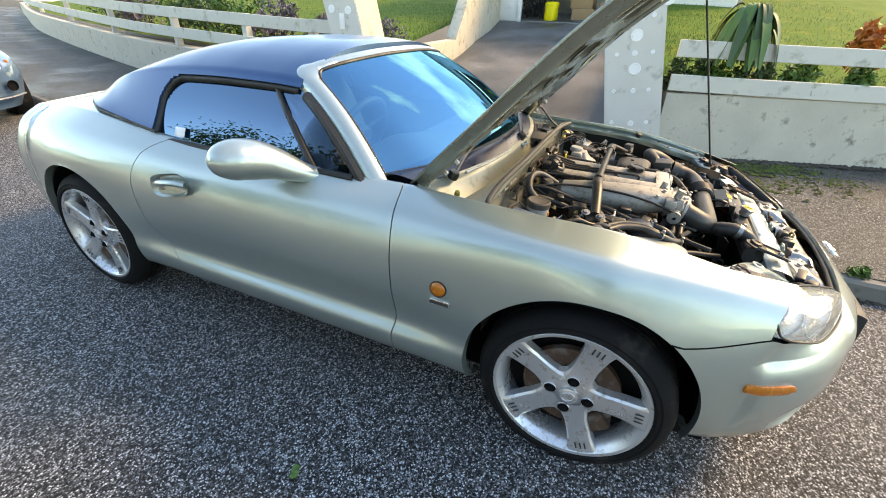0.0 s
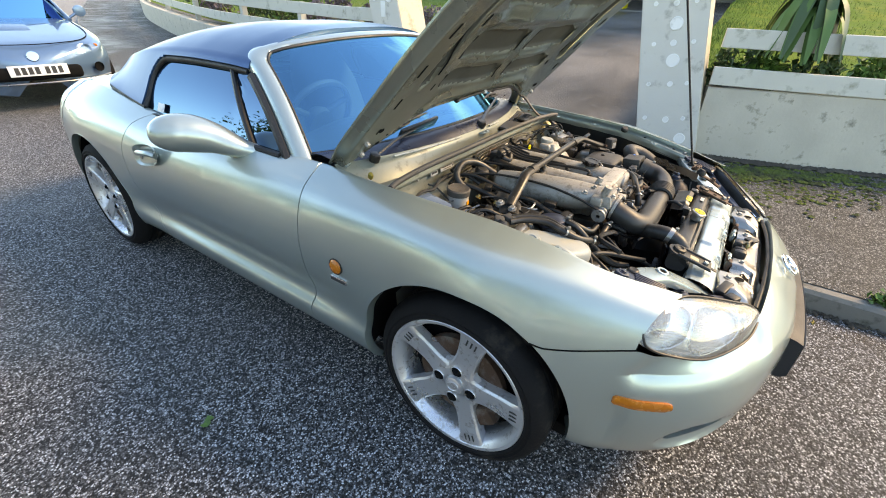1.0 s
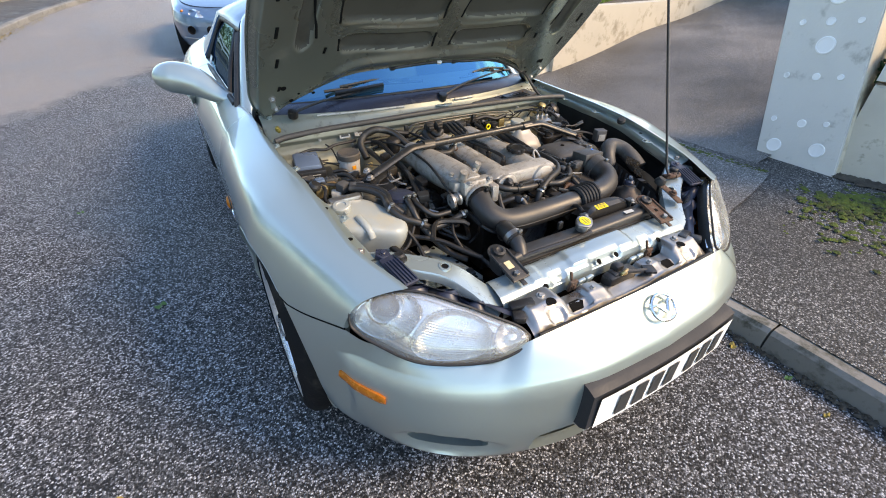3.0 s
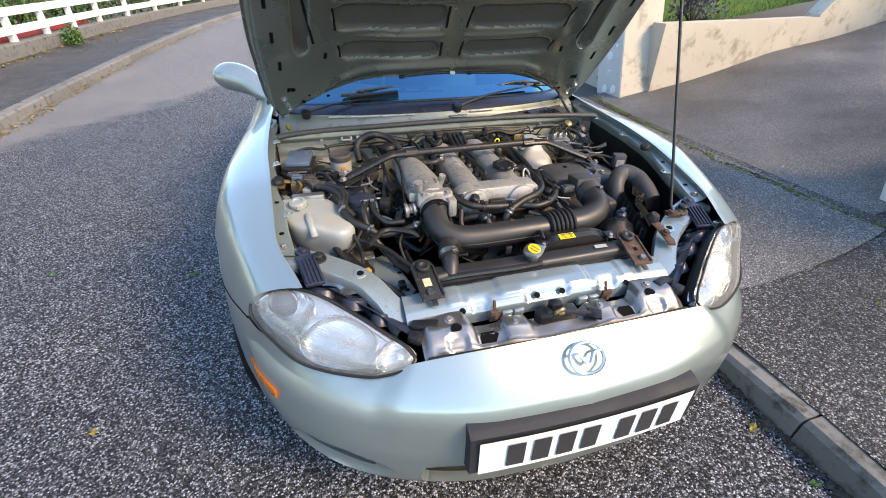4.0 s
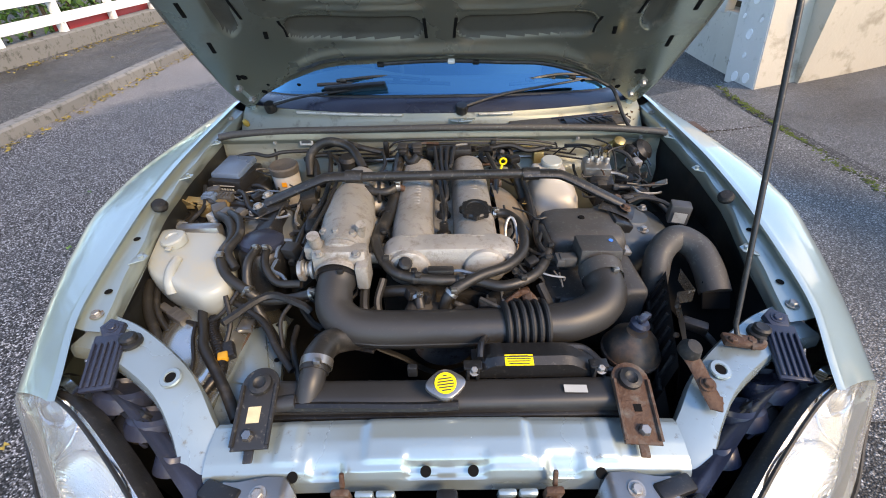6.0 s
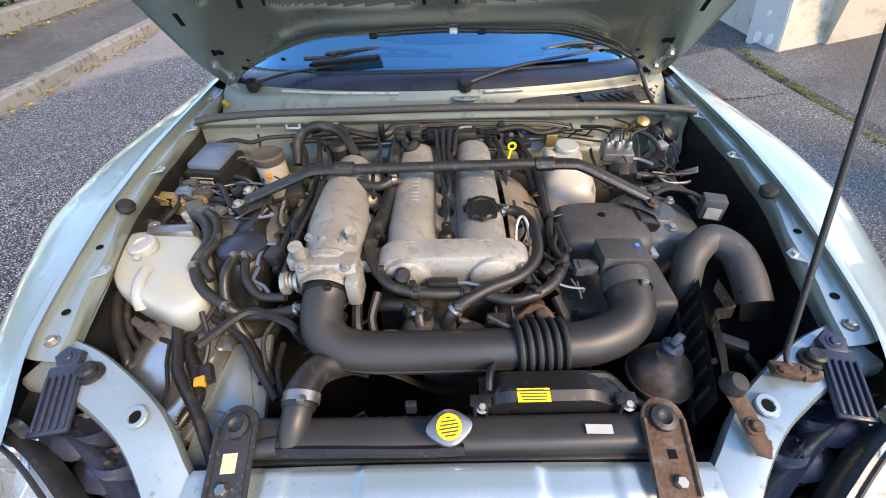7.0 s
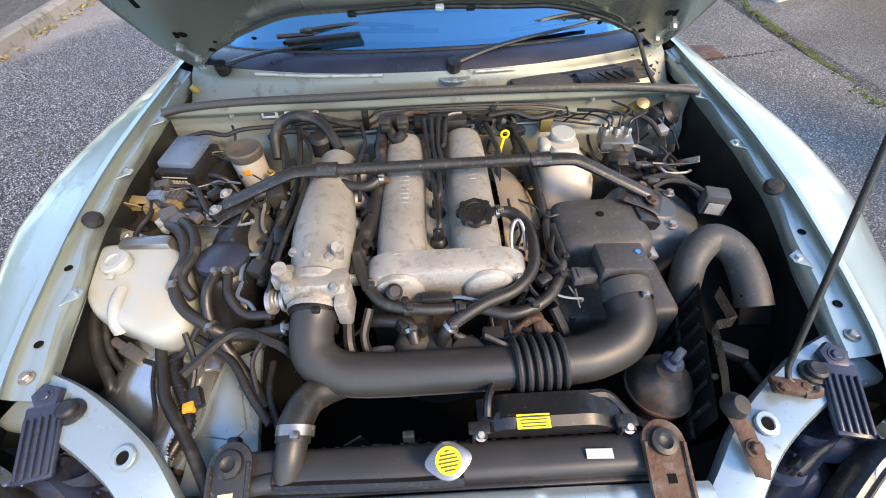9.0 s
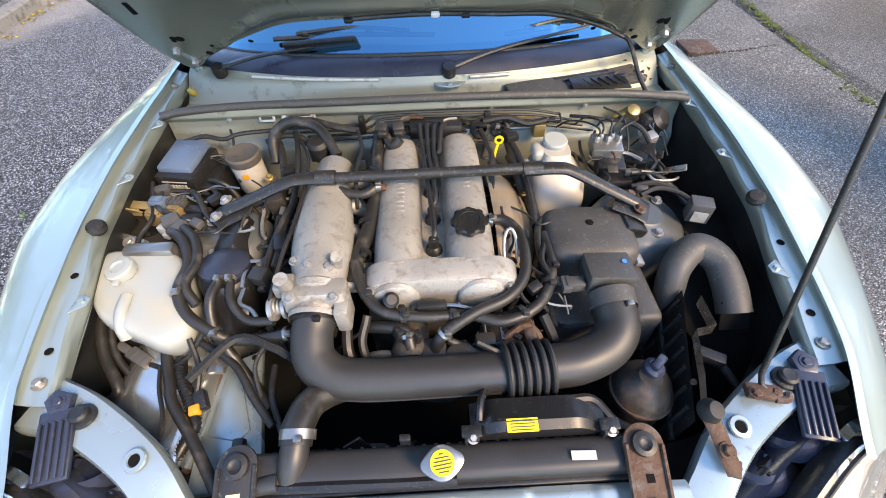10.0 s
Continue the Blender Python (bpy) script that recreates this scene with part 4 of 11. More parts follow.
def one_leaf(x, y, z, size, mat, label, a):
    bm = bmesh.new()
    out = []
    for k in range(12):
        t = 6.283 * k / 12
        r = size * (0.62 + 0.38 * abs(math.cos(t))) * (1 + 0.12 * math.sin(5 * t))
        out.append(bm.verts.new((x + r * math.cos(t + a), y + r * 0.7 * math.sin(t + a), z + 0.005 + 0.006 * math.sin(3 * t))))
    c = bm.verts.new((x, y, z + 0.004))
    for k in range(12):
        bm.faces.new((out[k], out[(k + 1) % 12], c))
    tagged(part("leaf", bm, mat), label, "leaf")


one_leaf(-1.218, 0.725, 0, 0.026, LEAF, "fresh yellow-green leaf lying on the road", 0.6)
for x, y in ((-1.9, 0.9), (-2.3, 0.2), (-1.35, -0.15), (-1.6, 1.9), (-1.0, -0.75), (0.80, -0.9), (0.74, -1.05), (0.78, -0.7), (-2.2, 1.5), (-1.2, -1.0)):
    one_leaf(x, y, 0, rng.uniform(0.012, 0.022), rng.choice((LEAF_FALL, LEAF, LEAF_FALL)), "small fallen leaf on the asphalt", rng.uniform(0, 6))
bush("weed", (0.95, -1.28, 0.08), (0.05, 0.07, 0.09), 90, 0.035, LEAF, "small green weed growing by the kerb", "weed")

# ---- the open-bonnet roadster: x across (its right side is negative), nose towards -y ----
car = tagged(empty("sports_car"), "pale silver-green two-seat roadster, blue hardtop, bonnet propped open", "car")
SY = [-0.45, -0.30, -0.15, 0, 0.2, 0.45, 0.6, 1.0, 1.4, 1.75, 2.05, 2.3, 2.55, 2.8]
SECX = [fn(SY, r) for r in (
    [0.60, 0.70, 0.72, 0.72, 0.72, 0.72, 0.72, 0.72, 0.72, 0.72, 0.72, 0.72, 0.70, 0.62],
    [0.67, 0.76, 0.80, 0.81, 0.80, 0.79, 0.79, 0.79, 0.79, 0.79, 0.80, 0.805, 0.78, 0.69],
    [0.70, 0.785, 0.82, 0.83, 0.826, 0.820, 0.820, 0.821, 0.822, 0.823, 0.83, 0.835, 0.81, 0.72],
    [0.71, 0.79, 0.83, 0.84, 0.830, 0.801, 0.794, 0.792, 0.794, 0.806, 0.835, 0.84, 0.82, 0.74],
    [0.715, 0.785, 0.83, 0.843, 0.84, 0.831, 0.829, 0.829, 0.831, 0.835, 0.84, 0.843, 0.82, 0.75],
    [0.70, 0.76, 0.80, 0.828, 0.832, 0.832, 0.83, 0.83, 0.835, 0.835, 0.835, 0.83, 0.805, 0.735],
    [0.665, 0.715, 0.752, 0.782, 0.793, 0.79, 0.785, 0.785, 0.79, 0.79, 0.78, 0.765, 0.74, 0.68],
    [0.59, 0.64, 0.653, 0.665, 0.683, 0.69, 0.69, 0.70, 0.70, 0.70, 0.68, 0.66, 0.63, 0.58])]
SECZ = [fn(SY, r) for r in (
    [0.165] * 14,
    [0.215] * 14,
    [0.30] * 14,
    [0.38, 0.38, 0.38, 0.38, 0.375, 0.37, 0.368, 0.365, 0.365, 0.37, 0.38, 0.38, 0.38, 0.40],
    [0.50, 0.50, 0.52, 0.55, 0.52, 0.50, 0.50, 0.50, 0.50, 0.50, 0.52, 0.54, 0.53, 0.52],
    [0.60, 0.61, 0.645, 0.67, 0.665, 0.65, 0.64, 0.63, 0.63, 0.64, 0.67, 0.68, 0.67, 0.64],
    [0.668, 0.70, 0.73, 0.750, 0.757, 0.752, 0.748, 0.745, 0.745, 0.755, 0.775, 0.785, 0.775, 0.745],
    [0.70, 0.728, 0.757, 0.778, 0.788, 0.798, 0.805, 0.803, 0.803, 0.818, 0.84, 0.85, 0.84, 0.805])]
TAIL = 2.78
END = 3.13


def section(y, s):
    """A point of the flank: y along the car, s from the sill (0) to the top edge (7)."""
    yy, k = y, 1.0
    if y > TAIL:
        t = min((y - TAIL) / (END - TAIL), 1.0)
        yy, k = TAIL, max(1 - t**2.6, 0.0) ** 0.5
    ks = [(SECX[i](yy), SECZ[i](yy)) for i in range(8)]
    i = min(int(s), 6)
    t = s - i
    p0, p1, p2, p3 = ks[max(i - 1, 0)], ks[i], ks[i + 1], ks[min(i + 2, 7)]
    out = []
    for a, b, c, d in zip(p0, p1, p2, p3):
        out.append(0.5 * (2 * b + (c - a) * t + (2 * a - 5 * b + 4 * c - d) * t * t + (3 * b - a - 3 * c + d) * t**3))
    drop = 0.10 * max(0, (y - TAIL) / (END - TAIL)) ** 2 if s > 5 else 0
    return out[0] * k, out[1] - drop


ARCH = ((0.0, 0.305, 0.338), (2.265, 0.30, 0.335))


def cut_arches(bm):
    """Opens the wheel arches: points inside the circle go, the rim's points are set on it."""
    for cy, cz, r in ARCH:
        inside = {v for v in bm.verts if (v.co.y - cy) ** 2 + (v.co.z - cz) ** 2 < r * r}
        keep = {v for v in inside if any(e.other_vert(v) not in inside for e in v.link_edges)}
        bmesh.ops.delete(bm, geom=list(inside - keep), context="VERTS")
        for v in keep:
            if v.is_valid:
                d = Vector((v.co.y - cy, v.co.z - cz))
                d = d.normalized() * r if d.length > 1e-6 else Vector((0, r))
                v.co.y, v.co.z = cy + d.x, cz + d.y
        loose = [f for f in bm.faces if all(v in keep for v in f.verts)]
        bmesh.ops.delete(bm, geom=loose, context="FACES")


def hem(bm, depth=0.012, sgn=-1):
    """Turns the open edges in, so that panels have thickness."""
    es = [e for e in bm.edges if e.is_boundary]
    r = bmesh.ops.extrude_edge_only(bm, edges=es)
    for v in r["geom"]:
        if isinstance(v, bmesh.types.BMVert):
            v.co.x -= sgn * depth


DOOR_F = fn([0, 2, 3, 4, 5, 6, 7], [0.610, 0.604, 0.596, 0.591, 0.593, 0.602, 0.622])
DOOR_R = fn([0, 2, 3, 4, 5, 6, 7], [1.64, 1.66, 1.72, 1.79, 1.80, 1.755, 1.65])
NOSE_Y = fn([4.6, 5.2, 6, 7], [-0.420, -0.424, -0.438, -0.472])


def flank(name, y0, y1, nu, ns, side, lowest=None, label="", to=None):
    bm = bmesh.new()

    def f(u, v):
        s = 7 * v
        a, b = y0(s), y1(s)
        y = a + (b - a) * u
        if lowest:
            lo = lowest(y)
            s = lo + (7 - lo) * v
            y = y0(s) + (y1(s) - y0(s)) * u
        x, z = section(y, s)
        return Vector((side * x, y, z))

    grid(bm, f, nu, ns, flip=side > 0)
    cut_arches(bm)
    hem(bm, 0.012, side)
    bmesh.ops.recalc_face_normals(bm, faces=bm.faces)
    return part(name, bm, PAINT, to or car, label, smooth=32)


def seam(y):
    """Height on the flank of the joint between wing and bumper."""
    return 4.50 + 2.6 * max(0.0, -0.235 - y)


def s_at(y, z):
    lo, hi = 0.0, 6.9
    for _ in range(26):
        mid = (lo + hi) / 2
        if section(y, mid)[1] < z:
            lo = mid
        else:
            hi = mid
    return lo


FLUSH_Y = [-0.45 + 0.02 * k for k in range(17)]
FLUSH = [[section(y, 7 * k / 70) for k in range(71)] for y in FLUSH_Y]


def wing_x(y, z):
    """The wing's half width at a place y and a height z."""
    f = min(max((y + 0.45) / 0.02, 0.0), 15.999)
    i = int(f)
    xs = [float(np.interp(z, [q[1] for q in FLUSH[j]], [q[0] for q in FLUSH[j]])) for j in (i, i + 1)]
    return xs[0] + (xs[1] - xs[0]) * (f - i)


ACY, ACZ, AR = ARCH[0]
A0 = 120.0
for _ in range(400):
    if s_at(ACY + AR * math.cos(radians(A0)), ACZ + AR * math.sin(radians(A0))) < seam(ACY + AR * math.cos(radians(A0))):
        break
    A0 += 0.1
SEAM_Y = ACY + AR * math.cos(radians(A0))
A1 = -math.degrees(math.asin((ACZ - 0.168) / AR))


def front_wing(side):
    """Its lower edge runs along the bumper joint, over the arch and along the sill."""
    def low(u):
        if u < 0.12:
            y = -0.408 + (SEAM_Y + 0.408) * u / 0.12
            return y, seam(y)
        if u < 0.72:
            a = radians(A0 + (A1 - A0) * (u - 0.12) / 0.6)
            y, z = ACY + AR * math.cos(a), ACZ + AR * math.sin(a)
            return y, s_at(y, z)
        y = ACY + AR * math.cos(radians(A1))
        return y + (DOOR_F(0) - 0.002 - y) * (u - 0.72) / 0.28, 0.0

    top = fn([0, 0.12, 0.3, 0.45, 0.6, 0.72, 1], [-0.478, -0.33, -0.12, 0.08, 0.33, 0.50, 0.620])

    def f(u, v):
        yb, sb = low(u)
        yt = top(u)
        s1 = sb + (7 - sb) * v
        y = yb + (yt - yb) * v
        kd = max(0.0, (u - 0.72) / 0.28) ** 2
        y += kd * (DOOR_F(s1) - 0.002 - (DOOR_F(0) - 0.002 + (DOOR_F(7) - DOOR_F(0)) * v))
        kn = max(0.0, 1 - u / 0.12) ** 2
        y += kn * (NOSE_Y(max(s1, 4.6)) - (-0.408 + (-0.478 + 0.408) * v))
        x, z = section(y, s1)
        return Vector((side * x, y, z))

    bm = bmesh.new()
    grid(bm, f, 150, 50, flip=side > 0)
    hem(bm, 0.012, side)
    bmesh.ops.recalc_face_normals(bm, faces=bm.faces)
    fender = part("front_wing", bm, PAINT, car, smooth=32)
    bm = bmesh.new()
    line = []
    for k in range(15):
        y = -0.425 + (SEAM_Y + 0.425) * k / 14
        x, z = section(y, seam(y))
        line.append(Vector((side * (x - 0.0006), y, z - 0.001)))
    tube(bm, line, 0.0026, 6, 1, smooth=False)
    part("bumper_joint", bm, DARK, fender, "dark shut line above the bumper")


doors = {}
for side in (-1, 1):
    front_wing(side)
    doors[side] = flank("door", lambda s: DOOR_F(s) + 0.002, lambda s: DOOR_R(s) - 0.002, 60, 60, side)
    flank("rear_wing", lambda s: DOOR_R(s) + 0.002, lambda s: END, 130, 60, side)

# dark gaps behind the shut lines, and inner sides of the body
for side in (-1, 1):
    bm = bmesh.new()
    for fy in (DOOR_F, DOOR_R):
        def f(u, v):
            x, z = section(fy(7 * u) + (v - 0.5) * 0.05, 7 * u)
            return Vector((side * (x - 0.014), fy(7 * u) + (v - 0.5) * 0.05, z))
        grid(bm, f, 40, 2)
    part("shut_line", bm, DARK, car)


def deck_f(u, v):
    y = 1.95 + (END - 0.01 - 1.95) * u
    x, z = section(y, 7)
    k = 2 * v - 1
    crown = 0.03 * (1 - k * k)
    return Vector((x * k * 0.999, y, z + crown * min(1, (END - y) / 0.3)))


bm = bmesh.new()
grid(bm, deck_f, 60, 30)
part("boot_lid", bm, PAINT, car)
bm = bmesh.new()
box(bm, (0, 3.135, 0.60), (0.9, 0.012, 0.12), 0.005)
part("rear_panel", bm, PLASTIC, car)

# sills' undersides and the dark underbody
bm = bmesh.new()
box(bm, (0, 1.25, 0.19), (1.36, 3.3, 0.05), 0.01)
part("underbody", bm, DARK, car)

# wheel housings
side_x = fn([-0.56, -0.455, -0.345, -0.25, -0.16], [0.65, 0.72, 0.765, 0.785, 0.80])


def housing(cy, cz, r, side):
    bm = bmesh.new()
    def f(u, v):
        a = radians(-8 + 196 * u)
        rr = r - 0.001 if v < 0.02 else r + 0.012
        yy, zz = cy + rr * math.cos(a), cz + rr * math.sin(a)
        x = 0.79 - 0.31 * v
        if yy < -0.2:
            x = side_x(yy) - 0.03 - 0.26 * v
        return Vector((side * x, yy, zz))
    grid(bm, f, 40, 8)
    c = [bm.verts.new((side * 0.49, cy + r * math.cos(radians(-8 + 196 * k / 40)), cz + r * math.sin(radians(-8 + 196 * k / 40)))) for k in range(41)]
    bm.faces.new(c)
    bmesh.ops.recalc_face_normals(bm, faces=bm.faces)
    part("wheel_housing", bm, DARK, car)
    # the turned-in edge of the arch
    bm = bmesh.new()
    def lip(u, v):
        a = radians(-18 + 214 * u)
        yy, zz = cy + r * math.cos(a), cz + r * math.sin(a)
        lo, hi = 0.0, 6.5
        for _ in range(24):
            mid = (lo + hi) / 2
            if section(yy, mid)[1] < zz:
                lo = mid
            else:
                hi = mid
        x = section(yy, lo)[0] if not (yy < -0.2) else min(section(yy, lo)[0], side_x(yy) + 0.03 * (zz > 0.5)) - 0.004
        return Vector((side * (x + 0.001 - 0.03 * v), cy + (r - 0.003 * v) * math.cos(a), cz + (r - 0.003 * v) * math.sin(a)))
    grid(bm, lip, 60, 2)
    part("arch_lip", bm, PAINT, car)


for cy, cz, r in ARCH:
    for side in (-1, 1):
        housing(cy, cz, r, side)

# ---- front bumper and nose ----
PLAN_X = [0, 0.2, 0.4, 0.55, 0.65, 0.72, 0.765, 0.79, 0.80]
PLAN_Y = fn([0, 1, 2, 3, 4, 5, 6, 7, 8], [-0.785, -0.775, -0.728, -0.652, -0.56, -0.455, -0.345, -0.25, -0.16])
PLAN_XF = fn(list(range(9)), PLAN_X)
TOPX = fn(list(range(9)), [0, 0.18, 0.355, 0.46, 0.585, 0.665, 0.712, 0.772, 0.80])
TOPY = fn(list(range(9)), [-0.668, -0.664, -0.650, -0.632, -0.562, -0.475, -0.40, -0.25, -0.16])
TOPZ = fn(list(range(9)), [0.607, 0.604, 0.590, 0.558, 0.553, 0.578, 0.604, 0.563, 0.55])
PROF_Z = fn([0, 1, 2, 3, 4, 5, 6, 7], [0.168, 0.185, 0.225, 0.30, 0.40, 0.475, 0.525, 0.555])
PROF_D = fn([0, 1, 2, 3, 4, 5, 6, 7], [0.16, 0.085, 0.035, 0.012, 0.0, 0.006, 0.028, 0.06])


def arch_y(z):
    return ACY - max(AR * AR - (z - ACZ) ** 2, 0.001) ** 0.5


def bumper_pt(w, v):
    """w: -8..8 round the nose from the right arch to the left; v: 0 at the bottom, 8 at the top edge."""
    a = abs(w)
    x, y = PLAN_XF(a), PLAN_Y(a)
    e = 0.05
    tx, ty = PLAN_XF(min(a + e, 8)) - PLAN_XF(max(a - e, 0)), PLAN_Y(min(a + e, 8)) - PLAN_Y(max(a - e, 0))
    ln = math.hypot(tx, ty)
    nx, ny = ty / ln, -tx / ln
    if a < 0.01:
        nx, ny = 0, -1
    k = max(0.0, (a - 5) / 3)
    d, z = PROF_D(min(v, 6)), PROF_Z(min(v, 6))
    if a > 5:
        y = PLAN_Y(5) + (arch_y(z) - PLAN_Y(5)) * k
        x = side_x(y)
        tuck = min(max((v - 2.0) / 2.0, 0.0), 1.0)
        d *= (1 - tuck) * (1 - 0.35 * k) + tuck * max(0.0, 1 - 1.5 * k)
        z += 0.055 * k * max(0.0, 1 - v / 3)
        y = PLAN_Y(5) + (arch_y(z) - PLAN_Y(5)) * k
        x = side_x(y)
        nx, ny = 0.72 + 0.27 * k, -0.69 * (1 - k)
    px, py = x - nx * d, y - ny * d * (1 - k * k)
    if v > 6:
        p6 = Vector((px, py, z))
        t = (v - 6) / 2
        tp = Vector((TOPX(a), TOPY(a), TOPZ(a)))
        if a > 5.5:
            yt = -0.412 + (SEAM_Y + 0.412) * (a - 5.5) / 2.5
            sx, sz = section(yt, seam(yt))
            q = min(1.0, (a - 5.5) / 0.5)
            tp = tp.lerp(Vector((sx, yt, sz - 0.003)), q)
        mid = p6.lerp(tp, 0.42) + Vector((0, 0, 0.009)) * (1 if a < 5 else max(0.0, 1 - 1.2 * k))
        px, py, z = p6.lerp(mid, t).lerp(mid.lerp(tp, t), t)
        if a > 5:
            py += k**4 * (arch_y(z) - py)
    if a > 4.8:
        k2 = min((a - 4.8) / 1.0, 1.0) * min(max((z - 0.26) / 0.12, 0.0), 1.0)
        px += k2 * k2 * (3 - 2 * k2) * (wing_x(py, z) - 0.0015 - px)
    t1, t2 = min(max((2.45 - a) / 0.4, 0.0), 1.0), min(max((v - 4.2) / 1.6, 0.0), 1.0)
    swell = 0.011 * t1 * t1 * (3 - 2 * t1) * t2
    return Vector(((-1 if w < 0 else 1) * px, py - 0.8 * swell, z + 0.6 * swell))


def cut_hole(bm, cw, cv, rw, rv, power):
    """Opens a rounded hole in a flat sheet and sets the rim's points on its outline."""
    def q(v):
        return (abs(v.co.x - cw) / rw) ** power + (abs(v.co.y - cv) / rv) ** power
    inside = {v for v in bm.verts if q(v) < 1}
    keep = {v for v in inside if any(e.other_vert(v) not in inside for e in v.link_edges)}
    bmesh.ops.delete(bm, geom=list(inside - keep), context="VERTS")
    for v in keep:
        k = q(v) ** (-1 / power)
        v.co.x, v.co.y = cw + (v.co.x - cw) * k, cv + (v.co.y - cv) * k
    bmesh.ops.delete(bm, geom=[f for f in bm.faces if all(v in keep for v in f.verts)], context="FACES")


def fog_dish(w, v):
    """The shallow dish round each fog slot."""
    r = ((abs(w) - 3.2) / 1.0) ** 2 + ((v - 2.92) / 0.68) ** 2
    return 0.022 * max(0.0, 1 - r) ** 0.8


bm = bmesh.new()
grid(bm, lambda u, v: Vector((-8 + 16 * u, 8 * v, 0)), 288, 100)
cut_hole(bm, 0, 2.80, 1.85, 0.72, 5)
for sg in (-1, 1):
    cut_hole(bm, sg * 3.2, 3.02, 0.72, 0.36, 2.4)
for v in bm.verts:
    w, q = v.co.x, v.co.y
    dish = fog_dish(w, q)
    v.co = bumper_pt(w, q)
    if dish:
        v.co += Vector((-0.55 * (1 if w > 0 else -1), 0.83, 0)) * dish
es = [e for e in bm.edges if e.is_boundary]
r = bmesh.ops.extrude_edge_only(bm, edges=es)
for v in r["geom"]:
    if isinstance(v, bmesh.types.BMVert):
        k = min(max((abs(v.co.x) - 0.68) / 0.06, 0.0), 1.0)
        v.co += Vector((-v.co.x * 0.012, 0.006, -0.026)) if v.co.z > 0.5 and k < 0.5 else Vector((-v.co.x * (0.03 + 0.01 * k), 0.025 * (1 - k), -0.004 if v.co.z > 0.5 else 0))
bmesh.ops.recalc_face_normals(bm, faces=bm.faces)
bumper = part("front_bumper", bm, PAINT, car, smooth=32)
bm = bmesh.new()
box(bm, (0, -0.60, 0.29), (0.80, 0.10, 0.18), 0.02)
part("mouth_duct", bm, PLASTIC, bumper)
for side in (-1, 1):
    bm = bmesh.new()
    box(bm, (side * 0.525, -0.530, 0.305), (0.24, 0.07, 0.10), 0.02, (0, 0, side * 38))
    part("fog_recess", bm, PLASTIC, bumper)
    bm = bmesh.new()
    box(bm, (side * 0.545, -0.588, 0.305), (0.16, 0.012, 0.006), 0.002, (0, 0, side * 38))
    part("slot_bar", bm, PLASTIC, bumper)
    # corner marker lamp
    bm = bmesh.new()
    def mk_f(u, v):
        w = 4.25 + 1.62 * u
        e = 0.012 * min(1, 6 * u, 6 * (1 - u)) ** 0.5
        h = (v - 0.5) * 0.030 * (0.65 + 0.35 * min(1, 14 * u, 14 * (1 - u)) ** 0.5)
        p = bumper_pt(side * w, 4.55 + 0.10 * u)
        q = bumper_pt(side * w, 4.9)
        n = Vector((side * 0.75, -0.66, 0)).normalized()
        return p + Vector((0, 0, h)) + n * (0.004 + 0.004 * math.sin(math.pi * v))
    grid(bm, mk_f, 16, 6)
    r = bmesh.ops.extrude_edge_only(bm, edges=[e for e in bm.edges if e.is_boundary])
    for v in r["geom"]:
        if isinstance(v, bmesh.types.BMVert):
            v.co += Vector((-side * 0.012, 0.012, 0))
    bmesh.ops.recalc_face_normals(bm, faces=bm.faces)
    part("side_marker", bm, AMBER, bumper, "amber corner marker lamp")

# number plate on its black plinth
bm = bmesh.new()
def plinth(u, v):
    x = -0.278 + 0.556 * u
    prof = [(-0.735, 0.506), (-0.785, 0.497), (-0.803, 0.489), (-0.806, 0.375), (-0.79, 0.362), (-0.735, 0.36)]
    i = v * 5
    a, b = prof[min(int(i), 4)], prof[min(int(i), 4) + 1]
    t = i - min(int(i), 4)
    bow = 0.15 * x * x
    return Vector((x, a[0] + (b[0] - a[0]) * t + bow, a[1] + (b[1] - a[1]) * t))
g = grid(bm, plinth, 24, 15)
bm.faces.new([g[0][j] for j in range(16)])
bm.faces.new([g[-1][j] for j in range(16)][::-1])
bmesh.ops.recalc_face_normals(bm, faces=bm.faces)
plin = part("plate_plinth", bm, PLINTH, car, "black plastic number plate plinth")
bm = bmesh.new()
def plate_f(u, v):
    x = -0.26 + 0.52 * u
    return Vector((x, -0.8075 + 0.15 * x * x - 0.002, 0.374 + 0.108 * v))
grid(bm, plate_f, 24, 3)
part("number_plate", bm, WHITE, plin, "white number plate with plain dark bars")
for k in range(7):
    x0 = -0.20 + 0.058 * k + (0.03 if k > 3 else 0)
    bm = bmesh.new()
    grid(bm, lambda u, v: Vector((x0 + 0.040 * u, -0.8105 + 0.15 * (x0 + 0.040 * u) ** 2 - 0.0018, 0.390 + 0.075 * v)), 2, 2)
    part("plate_bar", bm, INK, plin)

# nose badge: plain ring with a plain bar
bm = bmesh.new()
ring = [Vector((0.040 * math.cos(6.283 * k / 40), 0, 0.033 * math.sin(6.283 * k / 40))) for k in range(41)]
mb = Matrix.Translation((0, -0.730, 0.588)) @ Matrix.Rotation(radians(-52), 4, "X")
tube(bm, [mb @ p for p in ring], 0.0045, 8, 1, smooth=False, caps=False)
tube(bm, [mb @ Vector(p) for p in ((-0.036, 0, 0.011), (-0.018, -0.002, 0.008), (0, -0.003, -0.013), (0.018, -0.002, 0.008), (0.036, 0, 0.011))], 0.0048, 8, 6)
part("badge", bm, CHROME, car, "plain chrome oval badge")

